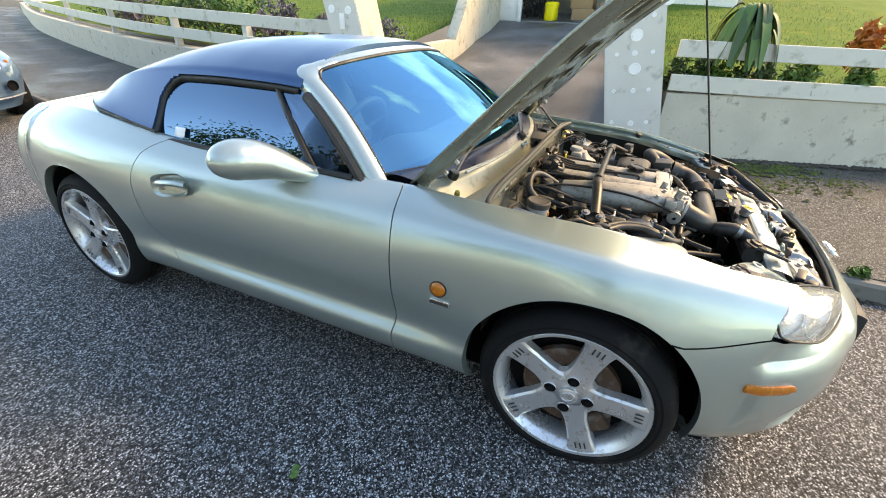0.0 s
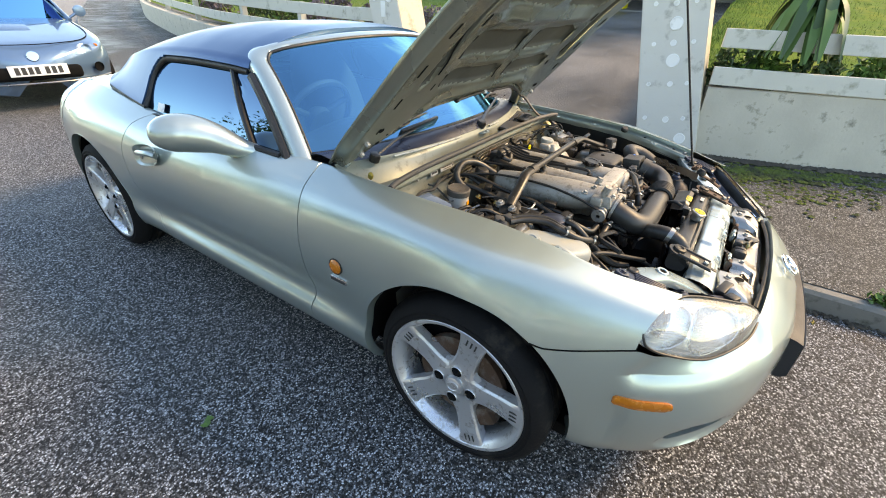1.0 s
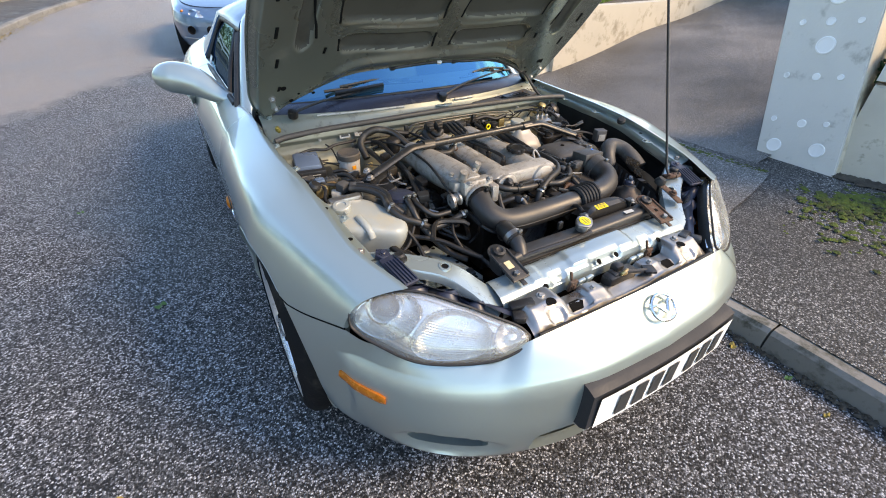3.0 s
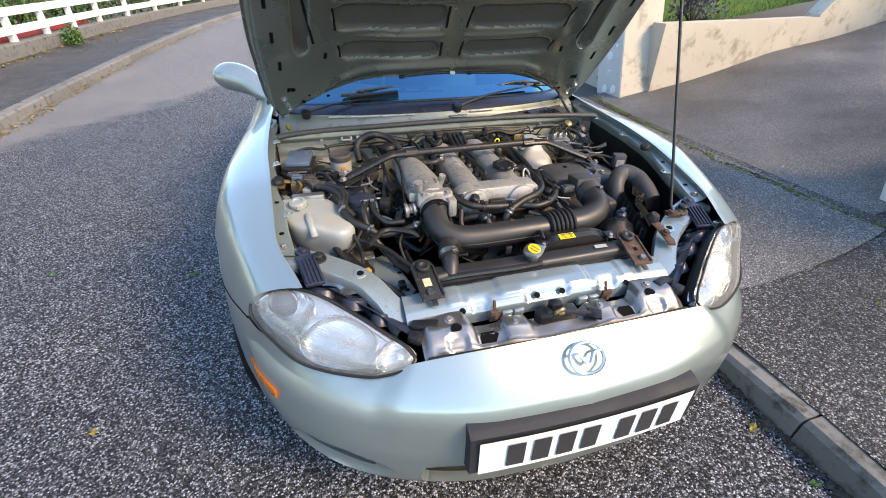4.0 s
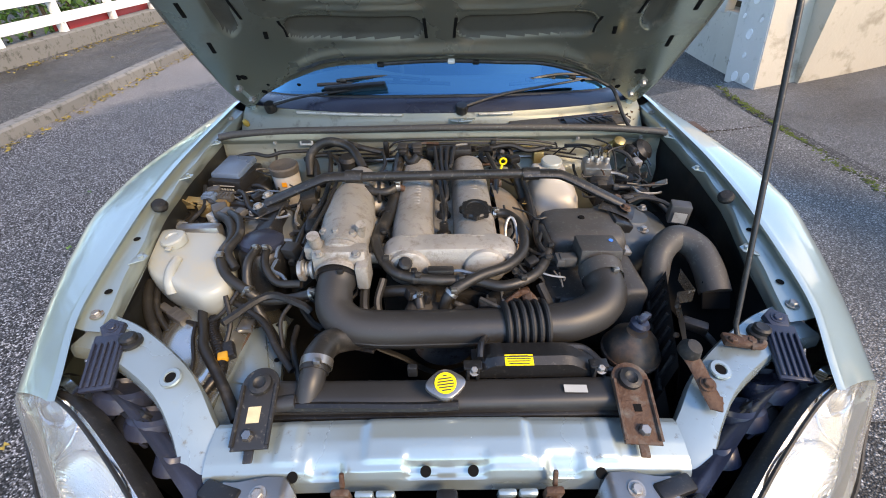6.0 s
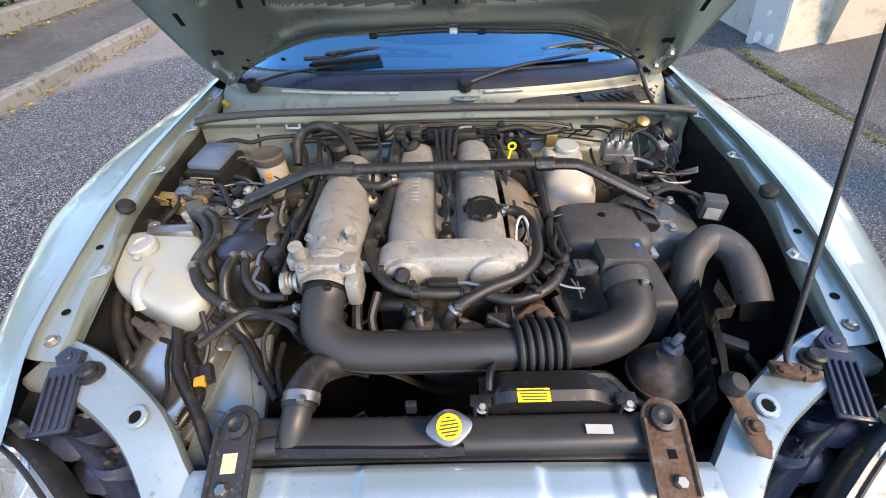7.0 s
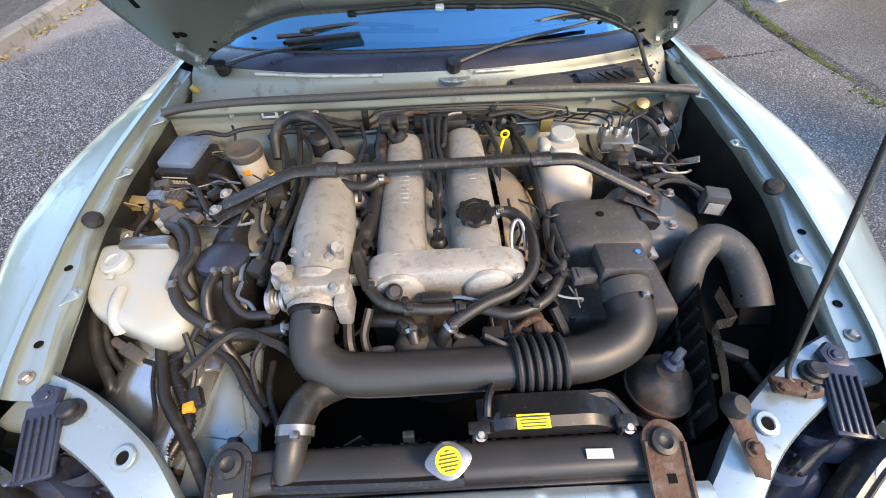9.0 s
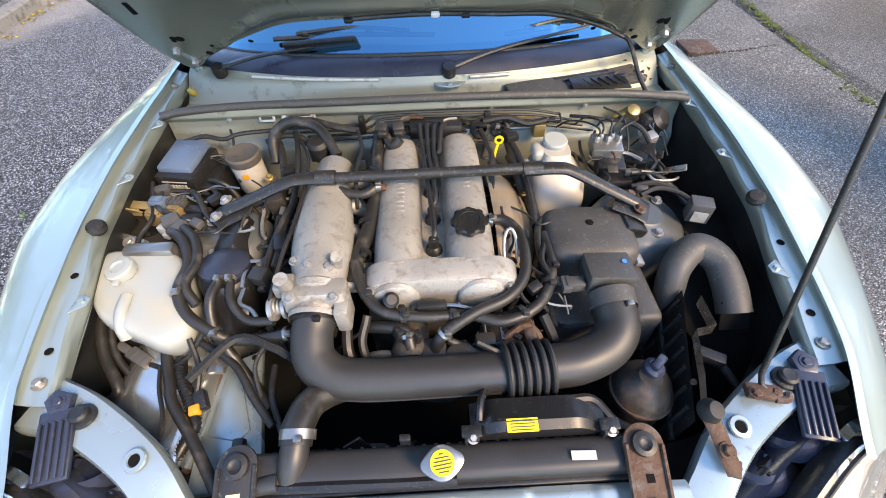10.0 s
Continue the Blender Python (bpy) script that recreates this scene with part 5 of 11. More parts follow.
# ---- headlights ----
LOW = spl([Vector(p) for p in ((0.356, -0.642, 0.592), (0.376, -0.652, 0.577), (0.46, -0.634, 0.558), (0.585, -0.564, 0.556), (0.655, -0.486, 0.577), (0.690, -0.440, 0.602), (0.694, -0.424, 0.626), (0.684, -0.416, 0.645))], 8)
UPP = spl([Vector(p) for p in ((0.356, -0.641, 0.593), (0.370, -0.620, 0.609), (0.408, -0.586, 0.626), (0.47, -0.532, 0.652), (0.545, -0.475, 0.677), (0.610, -0.441, 0.678), (0.660, -0.421, 0.662), (0.682, -0.415, 0.646))], 8)
BOWLS = ((0.195, 0.48, 0.085, 0.46), (0.395, 0.46, 0.105, 0.43), (0.675, 0.48, 0.165, 0.44))


def smooth_step(a, b, x):
    t = min(max((x - a) / (b - a), 0.0), 1.0)
    return t * t * (3 - 2 * t)


def bowl_depth(u, v):
    """Three faceted bowls sunk into the lamp's reflector."""
    d = 0.022
    for cu, cv, ru, rv in BOWLS:
        r = (abs(u - cu) / ru) ** 2.6 + (abs(v - cv) / rv) ** 2.6
        if r < 1:
            d = 0.024 + 0.026 * (1 - r) ** 0.6 + 0.0009 * math.sin(v * 150) * smooth_step(0.75, 0.45, v)
    return d


def lamp_pt(side, u, v, deep=0.0):
    a, b = along(LOW, u), along(UPP, u)
    p = a.lerp(b, v)
    n = Vector((0.45, -0.68, 0.58)).normalized()
    p = p + n * (0.024 * math.sin(math.pi * min(max(v, 0.01), 0.99)) ** 0.9 * math.sin(math.pi * min(u * 1.0 + 0.02, 0.98)) ** 0.6 + 0.004 - deep)
    return Vector((side * p.x, p.y, p.z))


for side in (-1, 1):
    bm = bmesh.new()
    grid(bm, lambda u, v: lamp_pt(side, u, v), 40, 16, flip=side < 0)
    lamp = part("headlight", bm, LENS, car, "hazy clear headlight")
    bm = bmesh.new()
    grid(bm, lambda u, v: lamp_pt(side, 0.03 + 0.94 * u, 0.04 + 0.92 * v, bowl_depth(0.03 + 0.94 * u, 0.04 + 0.92 * v)), 110, 150, flip=side < 0)
    part("reflector", bm, REFLECTOR, lamp, "silvered fluted reflector")
    bm = bmesh.new()
    edge = [lamp_pt(side, k / 40, 0) for k in range(41)] + [lamp_pt(side, 1 - k / 40, 1) for k in range(41)]
    edge = [p + Vector((side * 0.45, -0.68, 0.58)) * 0.003 for p in edge]
    tube(bm, edge + [edge[0]], 0.0032, 6, 1, smooth=False, caps=False)
    part("seal", bm, RUBBER, lamp, "black rubber seal")
    for cu, cv, ru, rv in BOWLS:
        bm = bmesh.new()
        ring = []
        for k in range(37):
            a = 6.283 * k / 36
            ca, sa = math.cos(a), math.sin(a)
            ring.append(lamp_pt(side, cu + ru * (1 if ca > 0 else -1) * abs(ca) ** 0.77, cv + rv * (1 if sa > 0 else -1) * abs(sa) ** 0.77, 0.0215))
        tube(bm, ring, 0.0016, 6, 1, smooth=False, caps=False)
        part("bowl_rim", bm, CHROME, lamp)
    # main projector and indicator bulb
    c = lamp_pt(side, 0.655, 0.62, 0.030)
    ax = Vector((side * 0.30, -0.82, 0.35)).normalized()
    bm = bmesh.new()
    lathe(bm, [(0.046, -0.022), (0.045, -0.008), (0.040, -0.006), (0.037, -0.012), (0.034, 0.0), (0.031, 0.004), (0.028, 0.0), (0.026, -0.010)], c, ax, 32)
    part("projector_ring", bm, CHROME, lamp, "silver projector bezel")
    bm = bmesh.new()
    lathe(bm, [(0.026, -0.010), (0.023, 0.003), (0.013, 0.010), (0, 0.012)], c, ax, 28)
    part("projector_lens", bm, CLEAR, lamp)
    bm = bmesh.new()
    lathe(bm, [(0.026, -0.011), (0, -0.018)], c, ax, 20)
    part("projector_bowl", bm, SATIN, lamp)
    c2 = lamp_pt(side, 0.195, 0.48, 0.036)
    bm = bmesh.new()
    lathe(bm, [(0.012, -0.012), (0.011, 0.0), (0.008, 0.006), (0, 0.009)], c2, Vector((side * 0.35, -0.70, 0.55)), 24)
    part("indicator_bulb", bm, REFLECTOR, lamp, "silvered indicator bulb")
    # black rubber channel between lamp and bay
    bm = bmesh.new()
    def ch(u, v):
        p = along(UPP, u)
        off = Vector((-0.010, 0.019, 0.004)) * v + Vector((0, 0, -0.03 * v * v))
        return Vector((side * (p.x + off.x), p.y + off.y, p.z + off.z - 0.003))
    grid(bm, ch, 40, 4)
    part("lamp_gasket", bm, RUBBER, lamp, "black rubber gasket along the lamp")

# ---- doors' fittings ----
for side in (-1, 1):
    d = doors[side]
    hy, hz = 1.545, 0.680
    hx = section(hy, 5)[0] - 0.002
    bm = bmesh.new()
    def pan(u, v):
        a = 6.283 * u
        ry, rz = 0.108 * v, 0.046 * v
        k = abs(math.cos(a)) ** 0.6 * (1 if math.cos(a) > 0 else -1), abs(math.sin(a)) ** 0.6 * (1 if math.sin(a) > 0 else -1)
        dep = 0.012 if v < 0.75 else 0.012 - 0.018 * (v - 0.75) / 0.25
        y, z = hy + ry * k[0], hz + rz * k[1] + 0.04 * (y_tilt := -(ry * k[0]) * 0.5)
        return Vector((side * (hx + 0.006 - dep), y, z - 0.18 * (y - hy)))
    grid(bm, pan, 40, 8, wrap=True)
    part("handle_recess", bm, PAINT, d)
    bm = bmesh.new()
    tube(bm, [(side * (hx + 0.002), hy - 0.085, hz + 0.012), (side * (hx + 0.013), hy - 0.04, hz + 0.016), (side * (hx + 0.014), hy + 0.04, hz + 0.004), (side * (hx + 0.002), hy + 0.085, hz - 0.010)], 0.014, 10, 6, flat=0.9)
    part("door_handle", bm, PAINT, d)
    bm = bmesh.new()
    lathe(bm, [(0.011, 0), (0.010, 0.006), (0, 0.006)], (side * (hx - 0.004), hy + 0.066, hz - 0.024), (side, 0, 0), 14)
    part("key_lock", bm, DULL, d)
    # mirror
    bm = bmesh.new()
    def shell(k):
        if k < 0.3:
            return 0.073 * max(1 - (1 - k / 0.3) ** 2, 0.0004) ** 0.5
        t = min(max((k - 0.38) / 0.62, 0.0), 1.0)
        return 0.073 - 0.041 * t * t * (3 - 2 * t)
    tube(bm, [(side * 0.968, 1.118, 0.866), (side * 0.905, 1.110, 0.862), (side * 0.850, 1.088, 0.854), (side * 0.795, 1.045, 0.834), (side * 0.742, 0.985, 0.800), (side * 0.690, 0.945, 0.775)], shell, 28, 8, flat=0.88)
    part("door_mirror", bm, PAINT, d, "silver-green teardrop door mirror")

# side repeater and small badge on the wings
for side in (-1, 1):
    x = section(0.423, 4.6)[0]
    bm = bmesh.new()
    lathe(bm, [(0.024, -0.004), (0.024, 0.004), (0.020, 0.009), (0.010, 0.012), (0, 0.0125)], (side * x, 0.423, 0.561), (side, 0, 0.05), 24)
    part("side_repeater", bm, AMBER, car, "round amber side repeater lamp")
    bm = bmesh.new()
    lathe(bm, [(0.028, -0.004), (0.0275, 0.0035), (0.024, 0.004)], (side * x, 0.423, 0.561), (side, 0, 0.05), 24)
    part("repeater_ring", bm, RUBBER, car)
    bm = bmesh.new()
    box(bm, (side * (x - 0.0005), 0.418, 0.512), (0.006, 0.068, 0.017), 0.002, (0, 0, 0))
    part("script_badge", bm, CHROME, car, "small chrome script badge without lettering")
    bm = bmesh.new()
    box(bm, (side * (x + 0.0022), 0.418, 0.512), (0.003, 0.060, 0.010), 0.001, (0, 0, 0))
    part("badge_bar", bm, INK, car)

# ---- windscreen, pillars, hardtop ----
WB = spl([Vector((-0.645, 0.715, 0.806)), Vector((-0.5, 0.60, 0.822)), Vector((-0.25, 0.515, 0.838)), Vector((0, 0.488, 0.844)), Vector((0.25, 0.515, 0.838)), Vector((0.5, 0.60, 0.822)), Vector((0.645, 0.715, 0.806))], 8)
WT = spl([Vector((-0.520, 1.072, 1.080)), Vector((-0.42, 1.035, 1.104)), Vector((-0.2, 0.998, 1.124)), Vector((0, 0.985, 1.129)), Vector((0.2, 0.998, 1.124)), Vector((0.42, 1.035, 1.104)), Vector((0.520, 1.072, 1.080))], 8)


def screen_pt(u, v):
    p = along(WB, u).lerp(along(WT, u), v)
    return p + Vector((0, -0.35, 0.9)) * 0.022 * math.sin(math.pi * v)


bm = bmesh.new()
grid(bm, screen_pt, 48, 16)
part("windscreen", bm, SCREEN, car, "blue-tinted laminated windscreen").visible_shadow = False
bm = bmesh.new()
def screen_edge(q):
    """Round the sides and top of the glass: place on it and the way outwards."""
    side = -1 if q < 0.5 else 1
    k = 1 - abs(2 * q - 1)
    ru, rv = 0.062, 0.15
    if k < 0.55:
        u, v, a = 0.0, -0.14 + (1 - rv + 0.14) * k / 0.55, 0.0
    elif k < 0.70:
        a = math.pi / 2 * (k - 0.55) / 0.15
        u, v = ru * (1 - math.cos(a)), 1 - rv + rv * math.sin(a)
    else:
        u, v, a = ru + (0.5 - ru) * (k - 0.70) / 0.30, 1.0, math.pi / 2
    if side > 0:
        u = 1 - u
    p = screen_pt(u, max(v, 0.0)) + (screen_pt(u, 0.1) - screen_pt(u, 0.0)) * 10 * min(v, 0.0)
    way = Vector((side * 0.047, 0.036, 0.004)) * math.cos(a) + Vector((0, 0.075, 0.013)) * math.sin(a)
    return p, way


UPN = Vector((0, -0.55, 0.83))
bm = bmesh.new()
edge = [screen_pt(k / 40, 0) for k in range(41)] + [screen_edge(1 - k / 160)[0] for k in range(8, 153)]
tube(bm, edge + [edge[0]], 0.0065, 8, 1, smooth=False, caps=False)
part("screen_seal", bm, RUBBER, car, "black windscreen seal")
def frame_f(u, v):
    p, way = screen_edge(u)
    w, h = ((0.02, -0.004), (0.10, 0.008), (0.28, 0.013), (0.62, 0.013), (0.88, 0.006), (1.0, -0.006), (1.02, -0.03), (0.85, -0.045))[int(v * 7 + 0.5)]
    return p + way * w + UPN * h
bm = bmesh.new()
grid(bm, frame_f, 160, 7)
bmesh.ops.recalc_face_normals(bm, faces=bm.faces)
scr = part("windscreen_frame", bm, PAINT, car, "silver-green windscreen frame with rounded corners", smooth=60)
for side in (-1, 1):
    bm = bmesh.new()
    pts = []
    for k in range(14):
        p, way = screen_edge((0.03 + 0.23 * k / 13) if side < 0 else (0.97 - 0.23 * k / 13))
        pts.append(p + way * 1.10 + Vector((0, 0.014, -0.026)))
    tube(bm, pts, 0.019, 8, 1, smooth=False)
    part("pillar_seal", bm, RUBBER, scr)

TY = [1.075, 1.2, 1.4, 1.6, 1.8, 2.0, 2.15, 2.3, 2.45]
ROOF_Z = fn(TY, [1.140, 1.151, 1.154, 1.143, 1.114, 1.062, 1.002, 0.929, 0.866])
ROOF_W = fn(TY, [0.565, 0.572, 0.575, 0.572, 0.568, 0.560, 0.540, 0.505, 0.46])
BASE_W = fn(TY, [0.70, 0.705, 0.705, 0.702, 0.690, 0.672, 0.655, 0.60, 0.52])
BASE_Z = fn(TY, [0.81, 0.81, 0.81, 0.812, 0.825, 0.842, 0.853, 0.86, 0.862])


def top_pt(y, k, lift=0.0):
    """k from -1 to 1 over the roof: sides up to 0.62, then the rounded roof."""
    a, sgn = abs(k), (-1 if k < 0 else 1)
    rz, rw, bw, bz = ROOF_Z(y), ROOF_W(y), BASE_W(y), BASE_Z(y)
    ez = bz + (rz - bz) * 0.72
    if a > 0.6:
        t = (1 - a) / 0.4
        x, z = bw + (rw - bw) * t ** 0.9, bz + (ez - bz) * t
    else:
        t = a / 0.6
        x = rw * t
        z = rz - (rz - ez) * t ** 3.2
    return Vector((sgn * (x + lift), y, z + lift * 0.5))


bm = bmesh.new()
grid(bm, lambda u, v: top_pt(1.075 + 1.375 * u, -1 + 2 * v), 180, 140)
gone = []
for f in bm.faces:
    c = f.calc_center_median()
    e = BASE_Z(c.y) + (ROOF_Z(c.y) - BASE_Z(c.y)) * 0.66
    if c.y < 1.77 and c.z < e and abs(c.x) > 0.5 and not (c.y > 1.66 and c.z > e - 0.10 and ((c.y - 1.66) / 0.11) ** 2 + ((c.z - e + 0.10) / 0.10) ** 2 > 1):
        gone.append(f)
    elif 1.97 < c.y < 2.36 and abs(c.x) < 0.42 - 0.10 * (c.y - 1.97):
        gone.append(f)
bmesh.ops.delete(bm, geom=gone, context="FACES")
bmesh.ops.solidify(bm, geom=list(bm.faces), thickness=0.02)
bmesh.ops.recalc_face_normals(bm, faces=bm.faces)
hard = part("hardtop", bm, TOP_PAINT, car, "glossy dark blue hardtop", smooth=40)
bm = bmesh.new()
grid(bm, lambda u, v: top_pt(1.96 + 0.41 * u, -0.5 + 1.0 * v, -0.006), 20, 30)
part("rear_window", bm, SIDE_GLASS, hard).visible_shadow = False
bm = bmesh.new()
edge = [top_pt(1.075 + 0.0137 * k, -1, 0.004) for k in range(50, 101)] + [top_pt(2.45, -1 + 0.04 * k, 0.004) for k in range(51)] + [top_pt(2.45 - 0.0137 * k, 1, 0.004) for k in range(51)]
tube(bm, edge, 0.009, 8, 1, smooth=False)
part("hardtop_seal", bm, RUBBER, hard)
for side in (-1, 1):
    def win(u, v):
        y0, y1 = 0.80 + 0.30 * v, 1.755
        y = y0 + (y1 - y0) * u
        x0, z0 = 0.697, 0.792
        rz = ROOF_Z(max(y, 1.075))
        z1 = 0.81 + (rz - 0.81) * 0.70 if y > 1.1 else 1.055
        z1 = min(z1, 1.062)
        x1 = 0.567
        return Vector((side * (x0 + (x1 - x0) * v + 0.010 * math.sin(math.pi * v)), y, z0 + (z1 - z0) * v))
    bm = bmesh.new()
    grid(bm, lambda u, v: win(0.17 + 0.83 * u, v), 24, 12)
    part("side_window", bm, SIDE_GLASS, doors[side], "tinted side window, reflecting the sky").visible_shadow = False
    bm = bmesh.new()
    grid(bm, lambda u, v: win(0.0 + 0.16 * u, v), 8, 12)
    part("quarter_light", bm, SIDE_GLASS, doors[side]).visible_shadow = False
    bm = bmesh.new()
    tube(bm, [win(0.165, k / 8) + Vector((side * 0.004, 0, 0)) for k in range(9)], 0.011, 8, 1, smooth=False)
    part("window_divider", bm, RUBBER, doors[side], "black window channel")
    bm = bmesh.new()
    tube(bm, [win(k / 20, 0) + Vector((side * 0.008, 0, 0.006)) for k in range(21)], 0.012, 8, 1, smooth=False)
    part("belt_seal", bm, RUBBER, doors[side], "black belt-line weatherstrip")
    bm = bmesh.new()
    def on_top(y, z):
        t = min(1.0, max(0.0, (z - BASE_Z(y)) / ((ROOF_Z(y) - BASE_Z(y)) * 0.72)))
        return Vector((side * (BASE_W(y) + (ROOF_W(y) - BASE_W(y)) * t ** 0.9 + 0.001), y, z))
    top_z = lambda y: BASE_Z(y) + (ROOF_Z(y) - BASE_Z(y)) * 0.66
    rim = [on_top(1.09 + 0.57 * k / 16, top_z(1.09 + 0.57 * k / 16) - 0.004) for k in range(17)]
    for k in range(1, 13):
        a = math.pi / 2 * (1 - k / 12)
        y = 1.66 + 0.107 * math.cos(a)
        rim.append(on_top(y, top_z(y) - 0.10 + 0.096 * math.sin(a)))
    rim += [on_top(1.767, top_z(1.767) - 0.10 - (top_z(1.767) - 0.10 - BASE_Z(1.767)) * k / 6) for k in range(1, 7)]
    tube(bm, rim, 0.0135, 10, 1, smooth=False)
    part("window_seal", bm, RUBBER, hard, "black window rubber")
    bm = bmesh.new()
    c = win(0.86, 0.10)
    box(bm, (side * (abs(c.x) + 0.004), c.y, c.z + 0.02), (0.003, 0.055, 0.038), 0.001, (0, side * -24, 0))
    if side < 0:
        part("window_sticker", bm, WHITE, doors[side], "small white sticker in the window")
    else:
        bm.free()

# ---- cabin ----
bm = bmesh.new()
def tub(u, v):
    y = 0.72 + 1.3 * u
    pts = [(-0.68, 0.80), (-0.66, 0.55), (-0.60, 0.28), (0, 0.26), (0.60, 0.28), (0.66, 0.55), (0.68, 0.80)]
    i = v * 6
    a, b = pts[min(int(i), 5)], pts[min(int(i), 5) + 1]
    t = i - min(int(i), 5)
    return Vector((a[0] + (b[0] - a[0]) * t, y, a[1] + (b[1] - a[1]) * t))
grid(bm, tub, 8, 12)
part("cabin_tub", bm, DASH, car)
bm = bmesh.new()
box(bm, (0, 2.02, 0.58), (1.3, 0.04, 0.62), 0.02)
part("rear_bulkhead", bm, SEAT, car)
bm = bmesh.new()
def dash(u, v):
    x = -0.63 + 1.26 * u
    prof = [(0.60, 0.822), (0.72, 0.828), (0.86, 0.815), (0.93, 0.78), (0.95, 0.70), (0.90, 0.58)]
    i = v * 5
    a, b = prof[min(int(i), 4)], prof[min(int(i), 4) + 1]
    t = i - min(int(i), 4)
    hump = 0.035 * math.exp(-((x + 0.33) / 0.16) ** 2) * (1 if 0.2 < v < 0.75 else 0.3)
    bow = 0.22 * (x / 0.63) ** 2 * (1 - v) * 0.5
    return Vector((x, a[0] + (b[0] - a[0]) * t + bow, a[1] + (b[1] - a[1]) * t + hump - 0.012 * (x / 0.63) ** 2))
grid(bm, dash, 40, 20)
part("dashboard", bm, DASH, car, "dark grey dashboard")
for sx in (-0.33, 0.33):
    bm = bmesh.new()
    def sq(u, v):
        a = 6.283 * u
        z = 0.36 + 0.66 * v
        w = (0.235 if v < 0.7 else 0.235 - 0.10 * ((v - 0.7) / 0.3) ** 1.3) * (1 if v < 0.97 else 0.8)
        c, s2 = math.cos(a), math.sin(a)
        y = 1.52 + 0.30 * v + 0.07 * (1 if s2 > 0 else -1) * abs(s2) ** 0.7
        return Vector((sx + w * (1 if c > 0 else -1) * abs(c) ** 0.7, y, z))
    g = grid(bm, sq, 28, 16, wrap=True)
    bm.faces.new([g[i][-1] for i in range(28)])
    st = part("seat", bm, SEAT, car, "dark cloth bucket seat")
    bm = bmesh.new()
    box(bm, (sx, 1.38, 0.44), (0.48, 0.46, 0.16), 0.05)
    part("seat_cushion", bm, SEAT, st)
bm = bmesh.new()
mw = Matrix.Translation((-0.34, 1.03, 0.815)) @ Matrix.Rotation(radians(24), 4, "X")
tube(bm, [mw @ Vector((0.175 * math.cos(6.283 * k / 36), 0, 0.175 * math.sin(6.283 * k / 36))) for k in range(37)], 0.014, 8, 1, smooth=False, caps=False)
for a in (90, 210, 330):
    tube(bm, [mw @ Vector((0, 0.02, 0)), mw @ Vector((0.172 * math.cos(radians(a + 180)), 0, 0.172 * math.sin(radians(a + 180))))], 0.014, 8, 1, smooth=False)
lathe(bm, [(0, 0.03), (0.06, 0.025), (0.065, 0), (0.05, -0.03)], (-0.34, 1.03, 0.815), mw.to_3x3() @ Vector((0, -1, 0)), 20)
part("steering_wheel", bm, DASH, car, "dark three-spoke steering wheel")

